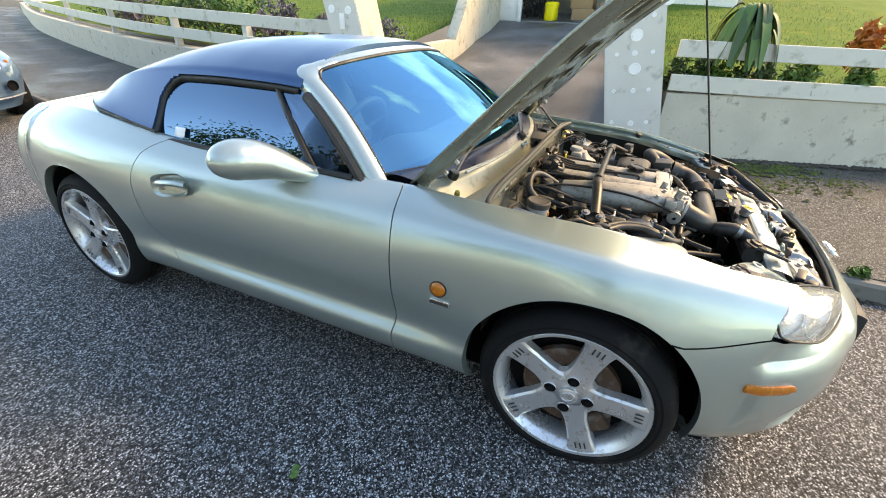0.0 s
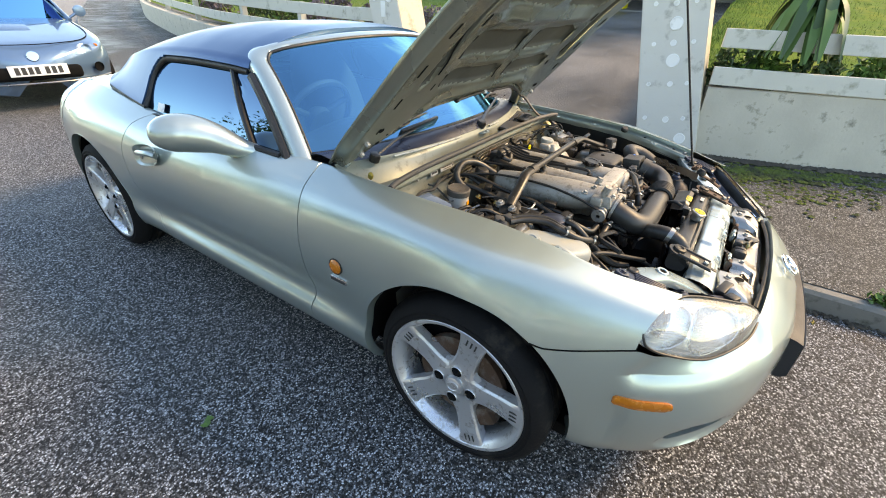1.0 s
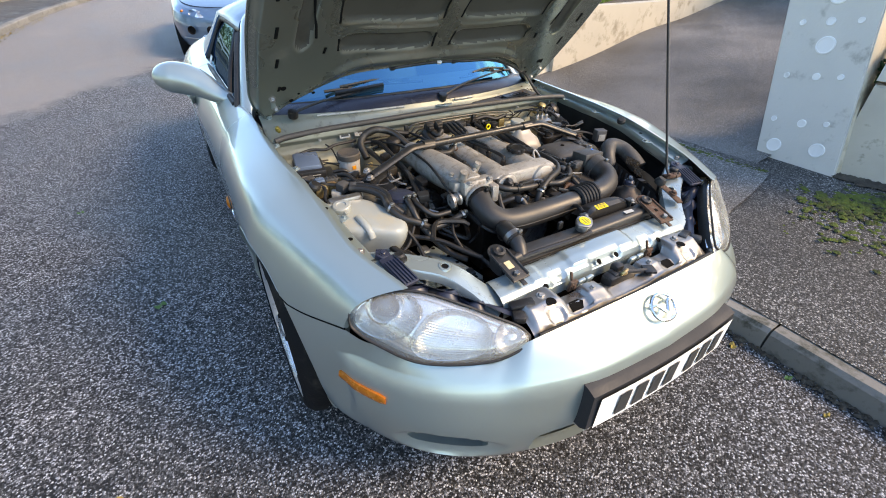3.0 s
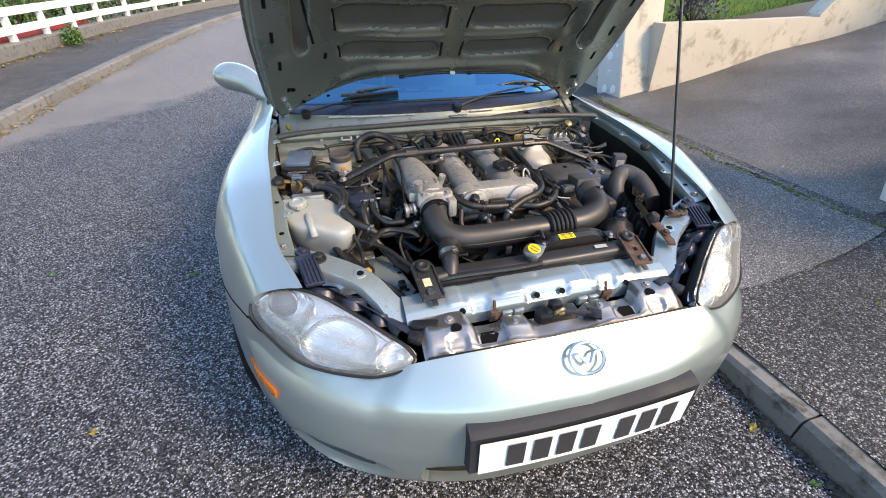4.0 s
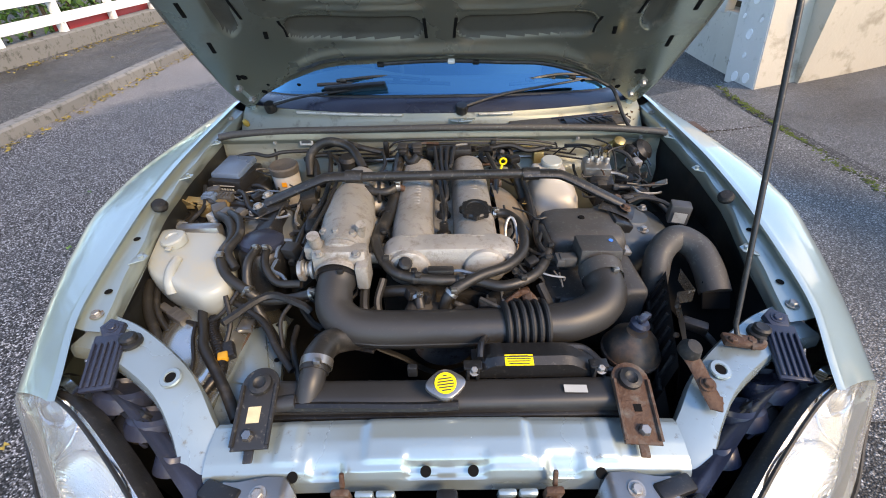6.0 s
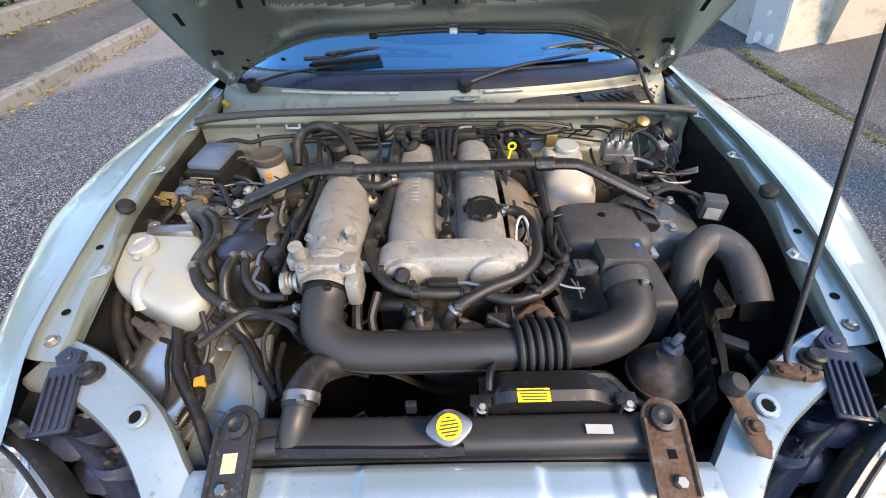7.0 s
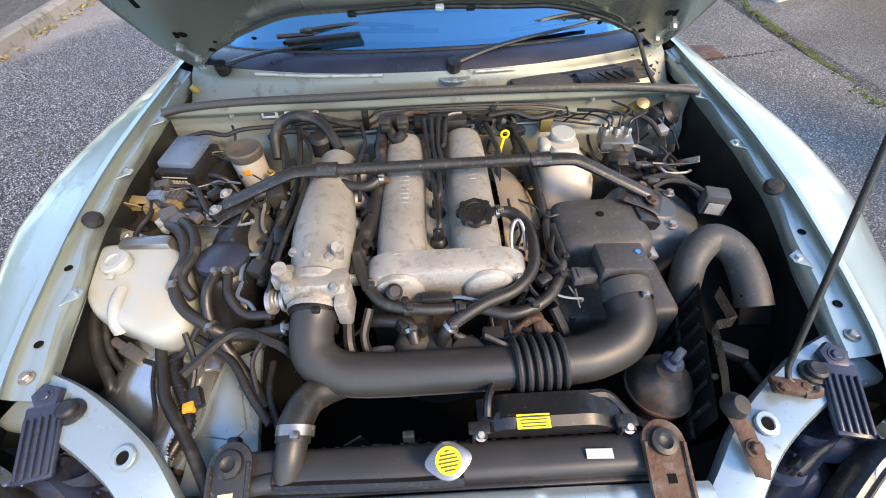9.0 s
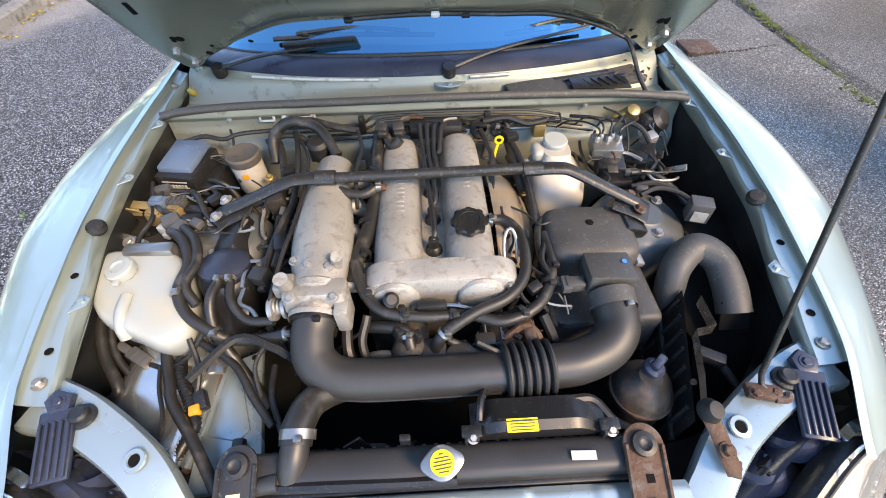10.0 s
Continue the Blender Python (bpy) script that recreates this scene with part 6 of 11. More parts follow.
# ---- wheels ----
def wheel(at, side, roll, steer=0.0):
    """Five broad spokes on a deep rim, four nuts, worn low-profile tyre."""
    root = empty("wheel", at)
    root.parent = car
    m = Matrix.Translation(at) @ Matrix.Rotation(radians(steer), 4, "Z") @ (Matrix.Rotation(radians(90 * side), 4, "Y")) @ Matrix.Rotation(radians(roll), 4, "Z")
    def mesh(name, bm, mat, label=""):
        if name != "tyre":
            bmesh.ops.scale(bm, vec=(1.085, 1.085, 1), verts=bm.verts)
        bmesh.ops.transform(bm, matrix=m, verts=bm.verts)
        bmesh.ops.recalc_face_normals(bm, faces=bm.faces)
        return part(name, bm, mat, root, label, smooth=35)
    bm = bmesh.new()
    lathe(bm, [(0.224, -0.165), (0.235, -0.178), (0.262, -0.180), (0.285, -0.168), (0.2925, -0.15), (0.2935, -0.137), (0.2865, -0.136), (0.2865, -0.128), (0.2938, -0.127), (0.2942, -0.107), (0.2870, -0.106), (0.2870, -0.098), (0.2942, -0.097), (0.2938, -0.077), (0.2865, -0.076), (0.2865, -0.068), (0.2935, -0.067), (0.2925, -0.05), (0.285, -0.03), (0.270, -0.016),
               (0.256, -0.008), (0.250, -0.010), (0.241, -0.006), (0.233, -0.012), (0.226, -0.03)], n=72)
    mesh("tyre", bm, TYRE, "worn black low-profile tyre")
    bm = bmesh.new()
    lathe(bm, [(0.207, -0.165), (0.198, -0.15), (0.185, -0.10), (0.186, -0.045), (0.197, -0.022), (0.205, -0.012), (0.213, -0.010), (0.216, -0.014), (0.213, -0.024)], n=72)
    for k in range(5):
        a0 = 2 * math.pi * k / 5
        def sp(u, v):
            r = 0.035 + 0.168 * u
            w = 0.030 + 0.022 * max(0.0, 1 - u * 2.2) ** 2 + 0.009 * u * u + 0.008 * max(0.0, u - 0.88) / 0.12
            t = (v - 0.5) * 2
            h = -0.026 - 0.008 * math.sin(math.pi * u) + 0.012 * u - 0.034 * max(0, abs(t) - 0.80) / 0.20
            x, y = r, w * min(1, abs(t) / 0.82) * (1 if t > 0 else -1)
            return Vector((x * math.cos(a0) - y * math.sin(a0), x * math.sin(a0) + y * math.cos(a0), h))
        grid(bm, sp, 10, 12)
    lathe(bm, [(0.0, -0.030), (0.032, -0.029), (0.05, -0.032), (0.078, -0.034), (0.082, -0.05)], n=40)
    mesh("rim", bm, ALLOY, "five-spoke silver alloy rim with brake dust")
    for k in range(5):
        a0 = 2 * math.pi * k / 5
        for q in (-0.013, 0.0, 0.013):
            bm = bmesh.new()
            box(bm, (0.182 * math.cos(a0) - q * math.sin(a0), 0.182 * math.sin(a0) + q * math.cos(a0), -0.0175), (0.022, 0.0045, 0.003), 0.001, (0, 0, math.degrees(a0)))
            mesh("spoke_slot", bm, INK)
    bm = bmesh.new()
    lathe(bm, [(0.028, -0.030), (0.027, -0.020), (0.022, -0.017), (0, -0.017)], n=28)
    tube(bm, [Vector((0.018 * math.cos(6.283 * k / 24), 0.014 * math.sin(6.283 * k / 24), -0.0165)) for k in range(25)], 0.0018, 6, 1, smooth=False, caps=False)
    mesh("centre_cap", bm, ALLOY, "plain oval-ringed centre cap")
    for k in range(4):
        a = radians(45 + 90 * k)
        bm = bmesh.new()
        c = (0.052 * math.cos(a), 0.052 * math.sin(a), -0.0285)
        lathe(bm, [(0.0175, 0.0015), (0.018, 0.004), (0.017, 0.006)], c, n=20)
        lathe(bm, [(0.0165, 0.002), (0.0155, 0.0035), (0, 0.0035)], c, n=20, mi=1)
        lathe(bm, [(0.009, 0.002), (0.009, 0.010), (0.006, 0.013), (0, 0.013)], c, n=6, mi=1)
        mesh("wheel_nut", bm, [ALLOY, DARK], "dark wheel nut in its seat")
    bm = bmesh.new()
    lathe(bm, [(0.06, -0.06), (0.135, -0.06), (0.135, -0.082), (0.06, -0.082)], n=40)
    mesh("brake_disc", bm, RUST, "rusty brake disc")
    bm = bmesh.new()
    box(bm, (0.02, 0.125, -0.072), (0.13, 0.06, 0.06), 0.012)
    mesh("brake_caliper", bm, RUST)
    # Black disc added behind the spokes in place of shade.
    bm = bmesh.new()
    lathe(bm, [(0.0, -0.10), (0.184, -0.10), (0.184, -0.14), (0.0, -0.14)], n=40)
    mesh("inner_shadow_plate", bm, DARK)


wheel((-0.822, 0.0, 0.285), -1, 129)
wheel((-0.835, 2.265, 0.285), -1, 62)
wheel((0.822, 0.0, 0.285), 1, 30)
wheel((0.835, 2.265, 0.285), 1, 12)

# ---- bonnet, propped up about its rear hinges ----
HINGE = Vector((0, 0.605, 0.790))
LIFT = 50.0
BL_W = fn([0, 0.15, 0.4, 0.6, 0.8, 0.95, 1.05, 1.11], [0.655, 0.68, 0.675, 0.655, 0.63, 0.59, 0.52, 0.40])
BL_Z = fn([0, 0.3, 0.6, 0.9, 1.1, 1.2], [0.805, 0.785, 0.765, 0.710, 0.655, 0.62])
REAR = fn([0, 0.2, 0.32, 0.45, 0.545, 0.627, 0.66], [0.228, 0.214, 0.197, 0.150, 0.092, 0.015, 0.0])
MB = Matrix.Translation(HINGE) @ Matrix.Rotation(radians(-LIFT), 4, "X") @ Matrix.Translation(-HINGE)
MBI = MB.inverted()


def bonnet_xy(u, k):
    """u: from the rear edge (0) to the front (1); k: -1..1 across. Gives x and the distance d ahead of the hinge line."""
    d = 1.22 * u
    for _ in range(2):
        w = BL_W(min(d, 1.11)) if d < 1.11 else 0.40 * max(0.0, 1 - ((d - 1.11) / 0.12) ** 2) ** 0.5 + 0.0
        x = w * k
        r = REAR(abs(x))
        front = 1.235 - 0.10 * (abs(x) / 0.4) ** 2.5 if abs(x) < 0.40 else 1.135 - (abs(x) - 0.40) * 1.1
        d = r + (max(front, 0.5) - r) * u
    w = BL_W(min(d, 1.11)) if d < 1.11 else 0.40
    return max(w, 0.3) * k, d


def outer_z(x, d):
    return BL_Z(d) + 0.030 * (1 - (x / 0.68) ** 2) * smooth(0.0, 0.5, d)  + 0.012 * math.exp(-((abs(x) - 0.33) / 0.10) ** 2) * min(1, d * 3)


def smooth(a, b, x):
    t = min(max((x - a) / (b - a), 0.0), 1.0)
    return t * t * (3 - 2 * t)


def panel(x, d, x0, x1, d0, d1, r=0.03):
    """1 inside a rounded rectangle, falling to 0 over its sloped sides."""
    q = min(x - x0, x1 - x, d - d0, d1 - d)
    cx, cd = min(x - x0, x1 - x), min(d - d0, d1 - d)
    if cx < 0.05 and cd < 0.05:
        q = 0.05 - math.hypot(0.05 - cx, 0.05 - cd)
    return smooth(0.0, r, q)


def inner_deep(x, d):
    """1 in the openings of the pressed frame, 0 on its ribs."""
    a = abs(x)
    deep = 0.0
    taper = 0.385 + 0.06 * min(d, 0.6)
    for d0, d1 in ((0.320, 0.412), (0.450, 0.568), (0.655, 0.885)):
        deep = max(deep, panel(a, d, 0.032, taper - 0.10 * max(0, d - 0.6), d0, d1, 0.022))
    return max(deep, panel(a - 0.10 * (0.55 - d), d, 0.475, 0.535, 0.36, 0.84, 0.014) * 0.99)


def inner_gap(x, d):
    """How far the pressed inner frame stands off below the skin."""
    a = abs(x)
    dr = d - REAR(a)
    g = 0.042
    deep = inner_deep(x, d)
    g -= 0.013 * deep
    ridge = math.exp(-((d - 0.290 + 0.05 * (a / 0.4) ** 4) / 0.017) ** 2) * smooth(0.44, 0.38, a) + math.exp(-((d - 0.612) / 0.026) ** 2) * smooth(0.44, 0.38, a)
    g += 0.013 * ridge
    g -= 0.012 * panel(a, dr, -0.1, 0.50, 0.012, 0.042, 0.012)
    bead = math.exp(-((d - 0.431) / 0.006) ** 2) * smooth(0.36, 0.30, a) * smooth(0.03, 0.06, a)
    g += 0.006 * bead
    rim = smooth(0.0, 0.02, dr) * smooth(0.0, 0.022, BL_W(min(d, 1.11)) - a)
    return 0.004 + (g - 0.004) * rim


def bonnet_surface(which, u, v):
    x, d = bonnet_xy(u, -1 + 2 * v)
    z = outer_z(x, d)
    if which:
        z -= inner_gap(x, d)
    return MB @ Vector((x, 0.605 - d, z))


bm = bmesh.new()
grid(bm, lambda u, v: bonnet_surface(0, u, v), 60, 60)
bmesh.ops.recalc_face_normals(bm, faces=bm.faces)
bonnet = part("bonnet", bm, PAINT, car, "open bonnet, silver-green, held up by its stay")
bm = bmesh.new()
grid(bm, lambda u, v: bonnet_surface(1, u, v), 190, 220)
# Faces in the frame's openings take the dull skin darkened for shade.
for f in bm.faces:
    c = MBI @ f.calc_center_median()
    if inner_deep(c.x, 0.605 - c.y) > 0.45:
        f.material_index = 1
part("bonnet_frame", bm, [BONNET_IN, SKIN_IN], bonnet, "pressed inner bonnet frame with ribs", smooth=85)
bm = bmesh.new()
edge = [bonnet_surface(1, 0, k / 60) for k in range(61)] + [bonnet_surface(1, k / 60, 1) for k in range(1, 61)] + [bonnet_surface(1, 1, 1 - k / 60) for k in range(1, 61)] + [bonnet_surface(1, 1 - k / 60, 0) for k in range(1, 60)]
tube(bm, edge + [edge[0]], 0.0045, 6, 1, smooth=False, caps=False)
part("bonnet_hem", bm, BONNET_IN, bonnet)
def under(x, d, lift=0.001):
    return MB @ Vector((x, 0.605 - d, outer_z(x, d) - inner_gap(x, d) - lift))
NB = MB.to_3x3() @ Vector((0, 0, -1))
for side in (-1, 1):
    for d, a, ln in ((0.20, 0.592, 0.028), (0.33, 0.600, 0.05), (0.46, 0.602, 0.055), (0.60, 0.598, 0.06), (0.74, 0.582, 0.06), (0.36, 0.447, 0.03), (0.62, 0.455, 0.05)):
        bm = bmesh.new()
        p, q = under(side * a, d - ln / 2, 0.0005), under(side * (a - 0.006), d + ln / 2, 0.0005)
        tube(bm, [p.lerp(q, 0.1), p.lerp(q, 0.9)], 0.0055, 8, 1, smooth=False, flat=0.25)
        part("slot", bm, DARK, bonnet)
    for x0, x1, d0, d1 in ((0.036, 0.040, 0.335, 0.40), (0.036, 0.040, 0.465, 0.555), (0.395, 0.399, 0.345, 0.40), (0.405, 0.409, 0.465, 0.555), (0.478, 0.50, 0.42, 0.66)):
        bm = bmesh.new()
        tube(bm, [under(side * (x0 + (x1 - x0) * k / 5), d0 + (d1 - d0) * k / 5, 0.0008) for k in range(6)], 0.0042, 8, 1, smooth=False, flat=0.3)
        part("pressing_gap", bm, DARK, bonnet)
    for d, a, r in ((0.090, 0.600, 0.009), (0.150, 0.612, 0.009)):
        bm = bmesh.new()
        bolt(bm, under(side * a, d, 0), NB, r, 0.014)
        part("hinge_bolt", bm, DULL, bonnet)
    for d, a, r in ((0.125, 0.545, 0.009), (0.20, 0.575, 0.011), (0.10, 0.45, 0.007), (0.16, 0.52, 0.005)):
        bm = bmesh.new()
        lathe(bm, [(r, 0.0), (r * 0.9, 0.0012), (0, 0.0012)], under(side * a, d, 0), NB, 16)
        part("drain_hole", bm, DARK, bonnet)
    bm = bmesh.new()
    base = Vector((side * 0.622, 0.565, 0.790))
    tube(bm, [base, base + Vector((side * -0.002, -0.02, 0.05)), under(side * 0.606, 0.085, -0.004), under(side * 0.612, 0.15, -0.004)], 0.011, 8, 5, flat=0.5)
    part("bonnet_hinge", bm, PAINT_IN, bonnet)
bm = bmesh.new()
hp = [under(x, REAR(abs(x)) + 0.018, 0.004) for x in (-0.18, -0.05, 0.05, 0.18, 0.30, 0.42, 0.50)]
tube(bm, hp + [Vector((0.525, 0.47, 0.86)), Vector((0.55, 0.42, 0.80)), Vector((0.57, 0.38, 0.765))], 0.0055, 8, 8)
part("washer_hose", bm, HOSE, bonnet, "thin black washer hose along the bonnet edge")
for x in (-0.17, 0.03, 0.10):
    bm = bmesh.new()
    box(bm, under(x, REAR(abs(x)) + 0.018, 0.006), (0.020, 0.012, 0.012), 0.003, (-LIFT, 0, 0))
    part("hose_clip", bm, WHITE if x == 0.03 else PLASTIC, bonnet)

# ---- engine bay: panels ----
PIECES = {"air_box": "box_section", "fan_shroud": "shroud_lug", "ribbed_shield": "rib", "intake_manifold": "intake_runner", "radiator": "tank_crimp",
          "throttle_body": "boss", "gold_bracket": "bracket_piece", "bottle_mount": "mount_piece", "engine": "block_section", "thermostat_housing": "housing_piece",
          "rusty_bracket": "bracket_piece", "bonnet_latch": "latch_piece", "brake_unit": "unit_piece", "unit_motor": "motor_piece", "cam_sensor": "plug_piece",
          "ribbed_flap": "flap_rib", "relay_bracket": "bracket_piece", "relay": "relay_piece", "coolant_bottle": "bottle_grip", "coil_pack": "coil_piece",
          "core_edge": "edge_pipe", "inlet_stub": "stub_pipe", "shroud_arm": "arm_piece", "cooling_fan": "fan_blade", "wing_motor": "motor_piece", "firewall_bead": "bead", "throttle_wheel": "spring_coil"}


def islands(bm):
    """The separate pieces of a bmesh, largest first."""
    left, out = set(bm.verts), []
    while left:
        stack, got = [left.pop()], set()
        while stack:
            v = stack.pop()
            got.add(v)
            for e in v.link_edges:
                o = e.other_vert(v)
                if o in left:
                    left.discard(o)
                    stack.append(o)
        out.append(got)
    return sorted(out, key=len, reverse=True)


def pm(name, make, mat, parent=car, label="", smooth=38):
    """One part from a making function; the loose pieces of a listed kind become parts of their own."""
    bm = bmesh.new()
    make(bm)
    bmesh.ops.recalc_face_normals(bm, faces=bm.faces)
    bits = []
    if name in PIECES:
        for isl in islands(bm)[1:]:
            nb, ref = bmesh.new(), {}
            for v in isl:
                ref[v] = nb.verts.new(v.co)
            for f in {f for v in isl for f in v.link_faces}:
                nb.faces.new([ref[v] for v in f.verts])
            bits.append(nb)
            bmesh.ops.delete(bm, geom=list(isl), context="VERTS")
    ob = part(name, bm, mat, parent, label, smooth)
    for nb in bits:
        part(PIECES[name], nb, mat, ob if parent == car else parent, "", smooth)
    return ob


def hose(name, pts, r, parent=car, mat=None, label="", n=10, steps=6, flat=1.0):
    bm = bmesh.new()
    tube(bm, pts, r, n, steps, flat=flat)
    return part(name, bm, mat or HOSE, parent, label)


def edge_pt(y):
    return Vector((SECX[7](y), y, SECZ[7](y)))


rails = {}
FLANGE_W = fn([-0.34, -0.2, 0.0, 0.3, 0.57], [0.95, 0.90, 0.55, 0.55, 0.55])
for side in (-1, 1):
    def flange(u, v):
        y = -0.338 + 0.913 * u
        p = edge_pt(y)
        prof = [(0.0, 0.0), (-0.004, -0.014), (-0.014, -0.020), (-0.040, -0.024), (-0.045, -0.030), (-0.047, -0.058)]
        i = v * 5
        a, b = prof[min(int(i), 4)], prof[min(int(i), 4) + 1]
        t = i - min(int(i), 4)
        z = a[1] + (b[1] - a[1]) * t
        w = (a[0] + (b[0] - a[0]) * t) * FLANGE_W(y)
        lump = 0.0025 * (1 + math.sin(y * 38)) if 0.3 < v < 0.9 else 0
        return Vector((side * (p.x + w - lump), y, p.z + z))
    bm = bmesh.new()
    grid(bm, flange, 90, 15, flip=side > 0)
    rails[side] = part("wing_flange", bm, PAINT, car, "silver-green wing flange with bolts")
    for y in (-0.305, 0.50):
        p = edge_pt(y)
        bm = bmesh.new()
        bolt(bm, (side * (p.x - 0.027 * FLANGE_W(y)), y, p.z - 0.0215), (0, 0, 1), 0.0075, 0.008)
        part("flange_bolt", bm, DULL, rails[side])
    for y in (-0.255, -0.12):
        p = edge_pt(y)
        bm = bmesh.new()
        lathe(bm, [(0.007, 0.0), (0.006, 0.0015), (0, 0.0015)], (side * (p.x - 0.027 * FLANGE_W(y)), y, p.z - 0.0212), (0, 0, 1), 14)
        part("flange_hole", bm, DARK, rails[side])
    # Tapered plates added to stand in for triangular light spots on the flange.
    for y in (-0.17, 0.13, 0.33):
        p = edge_pt(y)
        bm = bmesh.new()
        prism(bm, [(-0.022, 0.0), (0.022, 0.0), (0.007, 0.024), (-0.007, 0.024)], 0.0025, pose(side * (p.x - 0.040 * FLANGE_W(y)), y, p.z - 0.026, 0, 0, 90 * side), 0.001)
        lathe(bm, [(0.0055, 0.0), (0.0055, 0.006), (0, 0.006)], (side * (p.x - 0.040 * FLANGE_W(y) - 0.014), y, p.z - 0.024), (0, 0, 1), 6)
        part("light_spot_plate", bm, PAINT_IN, rails[side])
    p = edge_pt(-0.02)
    bm = bmesh.new()
    lathe(bm, [(0.016, 0), (0.017, 0.008), (0.012, 0.016), (0, 0.017)], (side * (p.x - 0.030), -0.02, p.z - 0.018), (-side * 0.4, -0.3, 1), 16)
    part("bump_stop", bm, RUBBER, rails[side], "black rubber bonnet stop")

    # inner wing and wheel house
    def wing(u, v):
        y = -0.46 + 0.92 * u
        p = edge_pt(y)
        prof = [(p.x - 0.047 * FLANGE_W(y) - 0.001, p.z - 0.054), (p.x - 0.022, 0.655), (p.x - 0.030, 0.55), (0.53, 0.44), (0.40, 0.38), (0.34, 0.28)]
        i = v * 5
        a, b = prof[min(int(i), 4)], prof[min(int(i), 4) + 1]
        t = i - min(int(i), 4)
        x, z = a[0] + (b[0] - a[0]) * t, a[1] + (b[1] - a[1]) * t
        hump = math.exp(-((y - 0.0) / 0.20) ** 2)
        if v > 0.25:
            z += 0.05 * hump * min(1, (v - 0.25) * 4) * (1 if v < 0.75 else 0.3)
        z -= 0.10 * smooth(-0.22, -0.45, y) * (1 if v > 0.3 else 0)
        return Vector((side * x, y, z + 0.004 * noise.noise(Vector((x * 12, y * 12, 0)))))
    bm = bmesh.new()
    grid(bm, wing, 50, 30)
    inner = part("inner_wing", bm, INNER, car, "inner wing panel, dusty painted steel with shade put into its colour")
    # wheel house showing below the bottle
    if side < 0:
        bm = bmesh.new()
        def house(u, v):
            x, y = 0.622 - 0.25 * u, -0.40 + 0.30 * v
            z = 0.562 + 0.025 * math.sin(math.pi * u) + 0.02 * math.sin(2.4 * v) - 0.09 * smooth(0.75, 1.0, u) - 0.04 * smooth(0.2, 0, u)
            return Vector((side * x, y, z + 0.013 * math.sin(30 * x + 14 * y) * smooth(0.0, 0.3, u) + 0.012 * noise.noise(Vector((x * 13, y * 13, 1)))))
        grid(bm, house, 40, 40)
        part("wheel_house", bm, SILVER, inner, "bright dented wheel house panel")
    # strut tower
    bm = bmesh.new()
    lathe(bm, [(0.115, -0.16), (0.105, -0.05), (0.095, -0.02), (0.080, -0.006), (0.045, 0.0), (0.040, 0.004), (0.03, 0.004), (0, 0.004)], (side * 0.455, 0.03, 0.685), (side * 0.10, 0, 1), 36)
    part("strut_tower", bm, TURRET, inner, "strut tower, dusty grey painted steel")
    for a in (40, 160, 280):
        bm = bmesh.new()
        bolt(bm, (side * 0.455 + 0.06 * math.cos(radians(a)), 0.03 + 0.06 * math.sin(radians(a)), 0.682), (0, 0, 1), 0.008, 0.010)
        part("strut_nut", bm, DULL, inner)

    # front arm of the radiator support
    ctr = spl([Vector((0.615, -0.325, 0.690)), Vector((0.545, -0.350, 0.684)), Vector((0.445, -0.414, 0.664)), Vector((0.392, -0.475, 0.630)), Vector((0.350, -0.540, 0.590))], 8)
    def arm(u, v):
        p, q0, q1 = along(ctr, u), along(ctr, max(u - 0.02, 0)), along(ctr, min(u + 0.02, 1))
        d = (q1 - q0)
        nrm = Vector((d.y, -d.x, 0)).normalized()
        w = 0.034 + 0.014 * (1 - u) ** 3 + 0.03 * max(0, u - 0.75)
        t = 2 * v - 1
        z = -0.022 * max(0, abs(t) - 0.86) / 0.14
        tt = max(-0.93, min(0.93, t))
        q = p + nrm * w * tt
        return Vector((side * q.x, q.y, q.z + z + 0.003 * math.cos(t * 1.5)))
    bm = bmesh.new()
    grid(bm, arm, 40, 20, flip=side > 0)
    arm_ob = part("support_arm", bm, PAINT_IN, car, "silver-green front support arm")
    def hole(x, y, z, r, parent):
        bm = bmesh.new()
        lathe(bm, [(r * 2.0, 0.0), (r * 1.8, 0.0025), (r * 1.15, 0.003), (r, 0.0005)], (x, y, z), (0, -0.25, 1), 20)
        part("hole_rim", bm, PAINT_IN, parent)
        bm = bmesh.new()
        lathe(bm, [(r, 0.001), (0, 0.001)], (x, y, z), (0, -0.25, 1), 18)
        part("hole", bm, DARK, parent)
    hole(side * 0.442, -0.413, 0.6690, 0.0085, arm_ob)
    bm = bmesh.new()
    lathe(bm, [(0.019, 0), (0.019, 0.006), (0.014, 0.008), (0.014, 0.015), (0.010, 0.018), (0, 0.016)], (side * 0.535, -0.352, 0.684), (0, 0, 1), 18)
    part("rubber_buffer", bm, RUBBER, arm_ob, "black rubber bonnet buffer")
    # ribbed black flap beside the lamp
    def flap(bm):
        box(bm, (0, 0, 0), (0.046, 0.100, 0.010), 0.003)
        for k in range(5):
            box(bm, (-0.018 + 0.009 * k, -0.006, 0.0065), (0.0045, 0.078, 0.006), 0.0015)
        prism(bm, [(-0.012, 0.046), (0.014, 0.046), (0.018, 0.070), (-0.006, 0.082), (-0.020, 0.066)], 0.012, Matrix.Translation((0, 0, -0.006)), 0.003)
        bolt(bm, (0.0, 0.062, 0.006), (0, 0, 1), 0.007, 0.005)
        bmesh.ops.transform(bm, matrix=pose(side * 0.556, -0.392, 0.684, 14, side * -4, side * -14), verts=bm.verts)
    pm("ribbed_flap", flap, DARKBLUE, arm_ob, "ribbed black plastic flap")
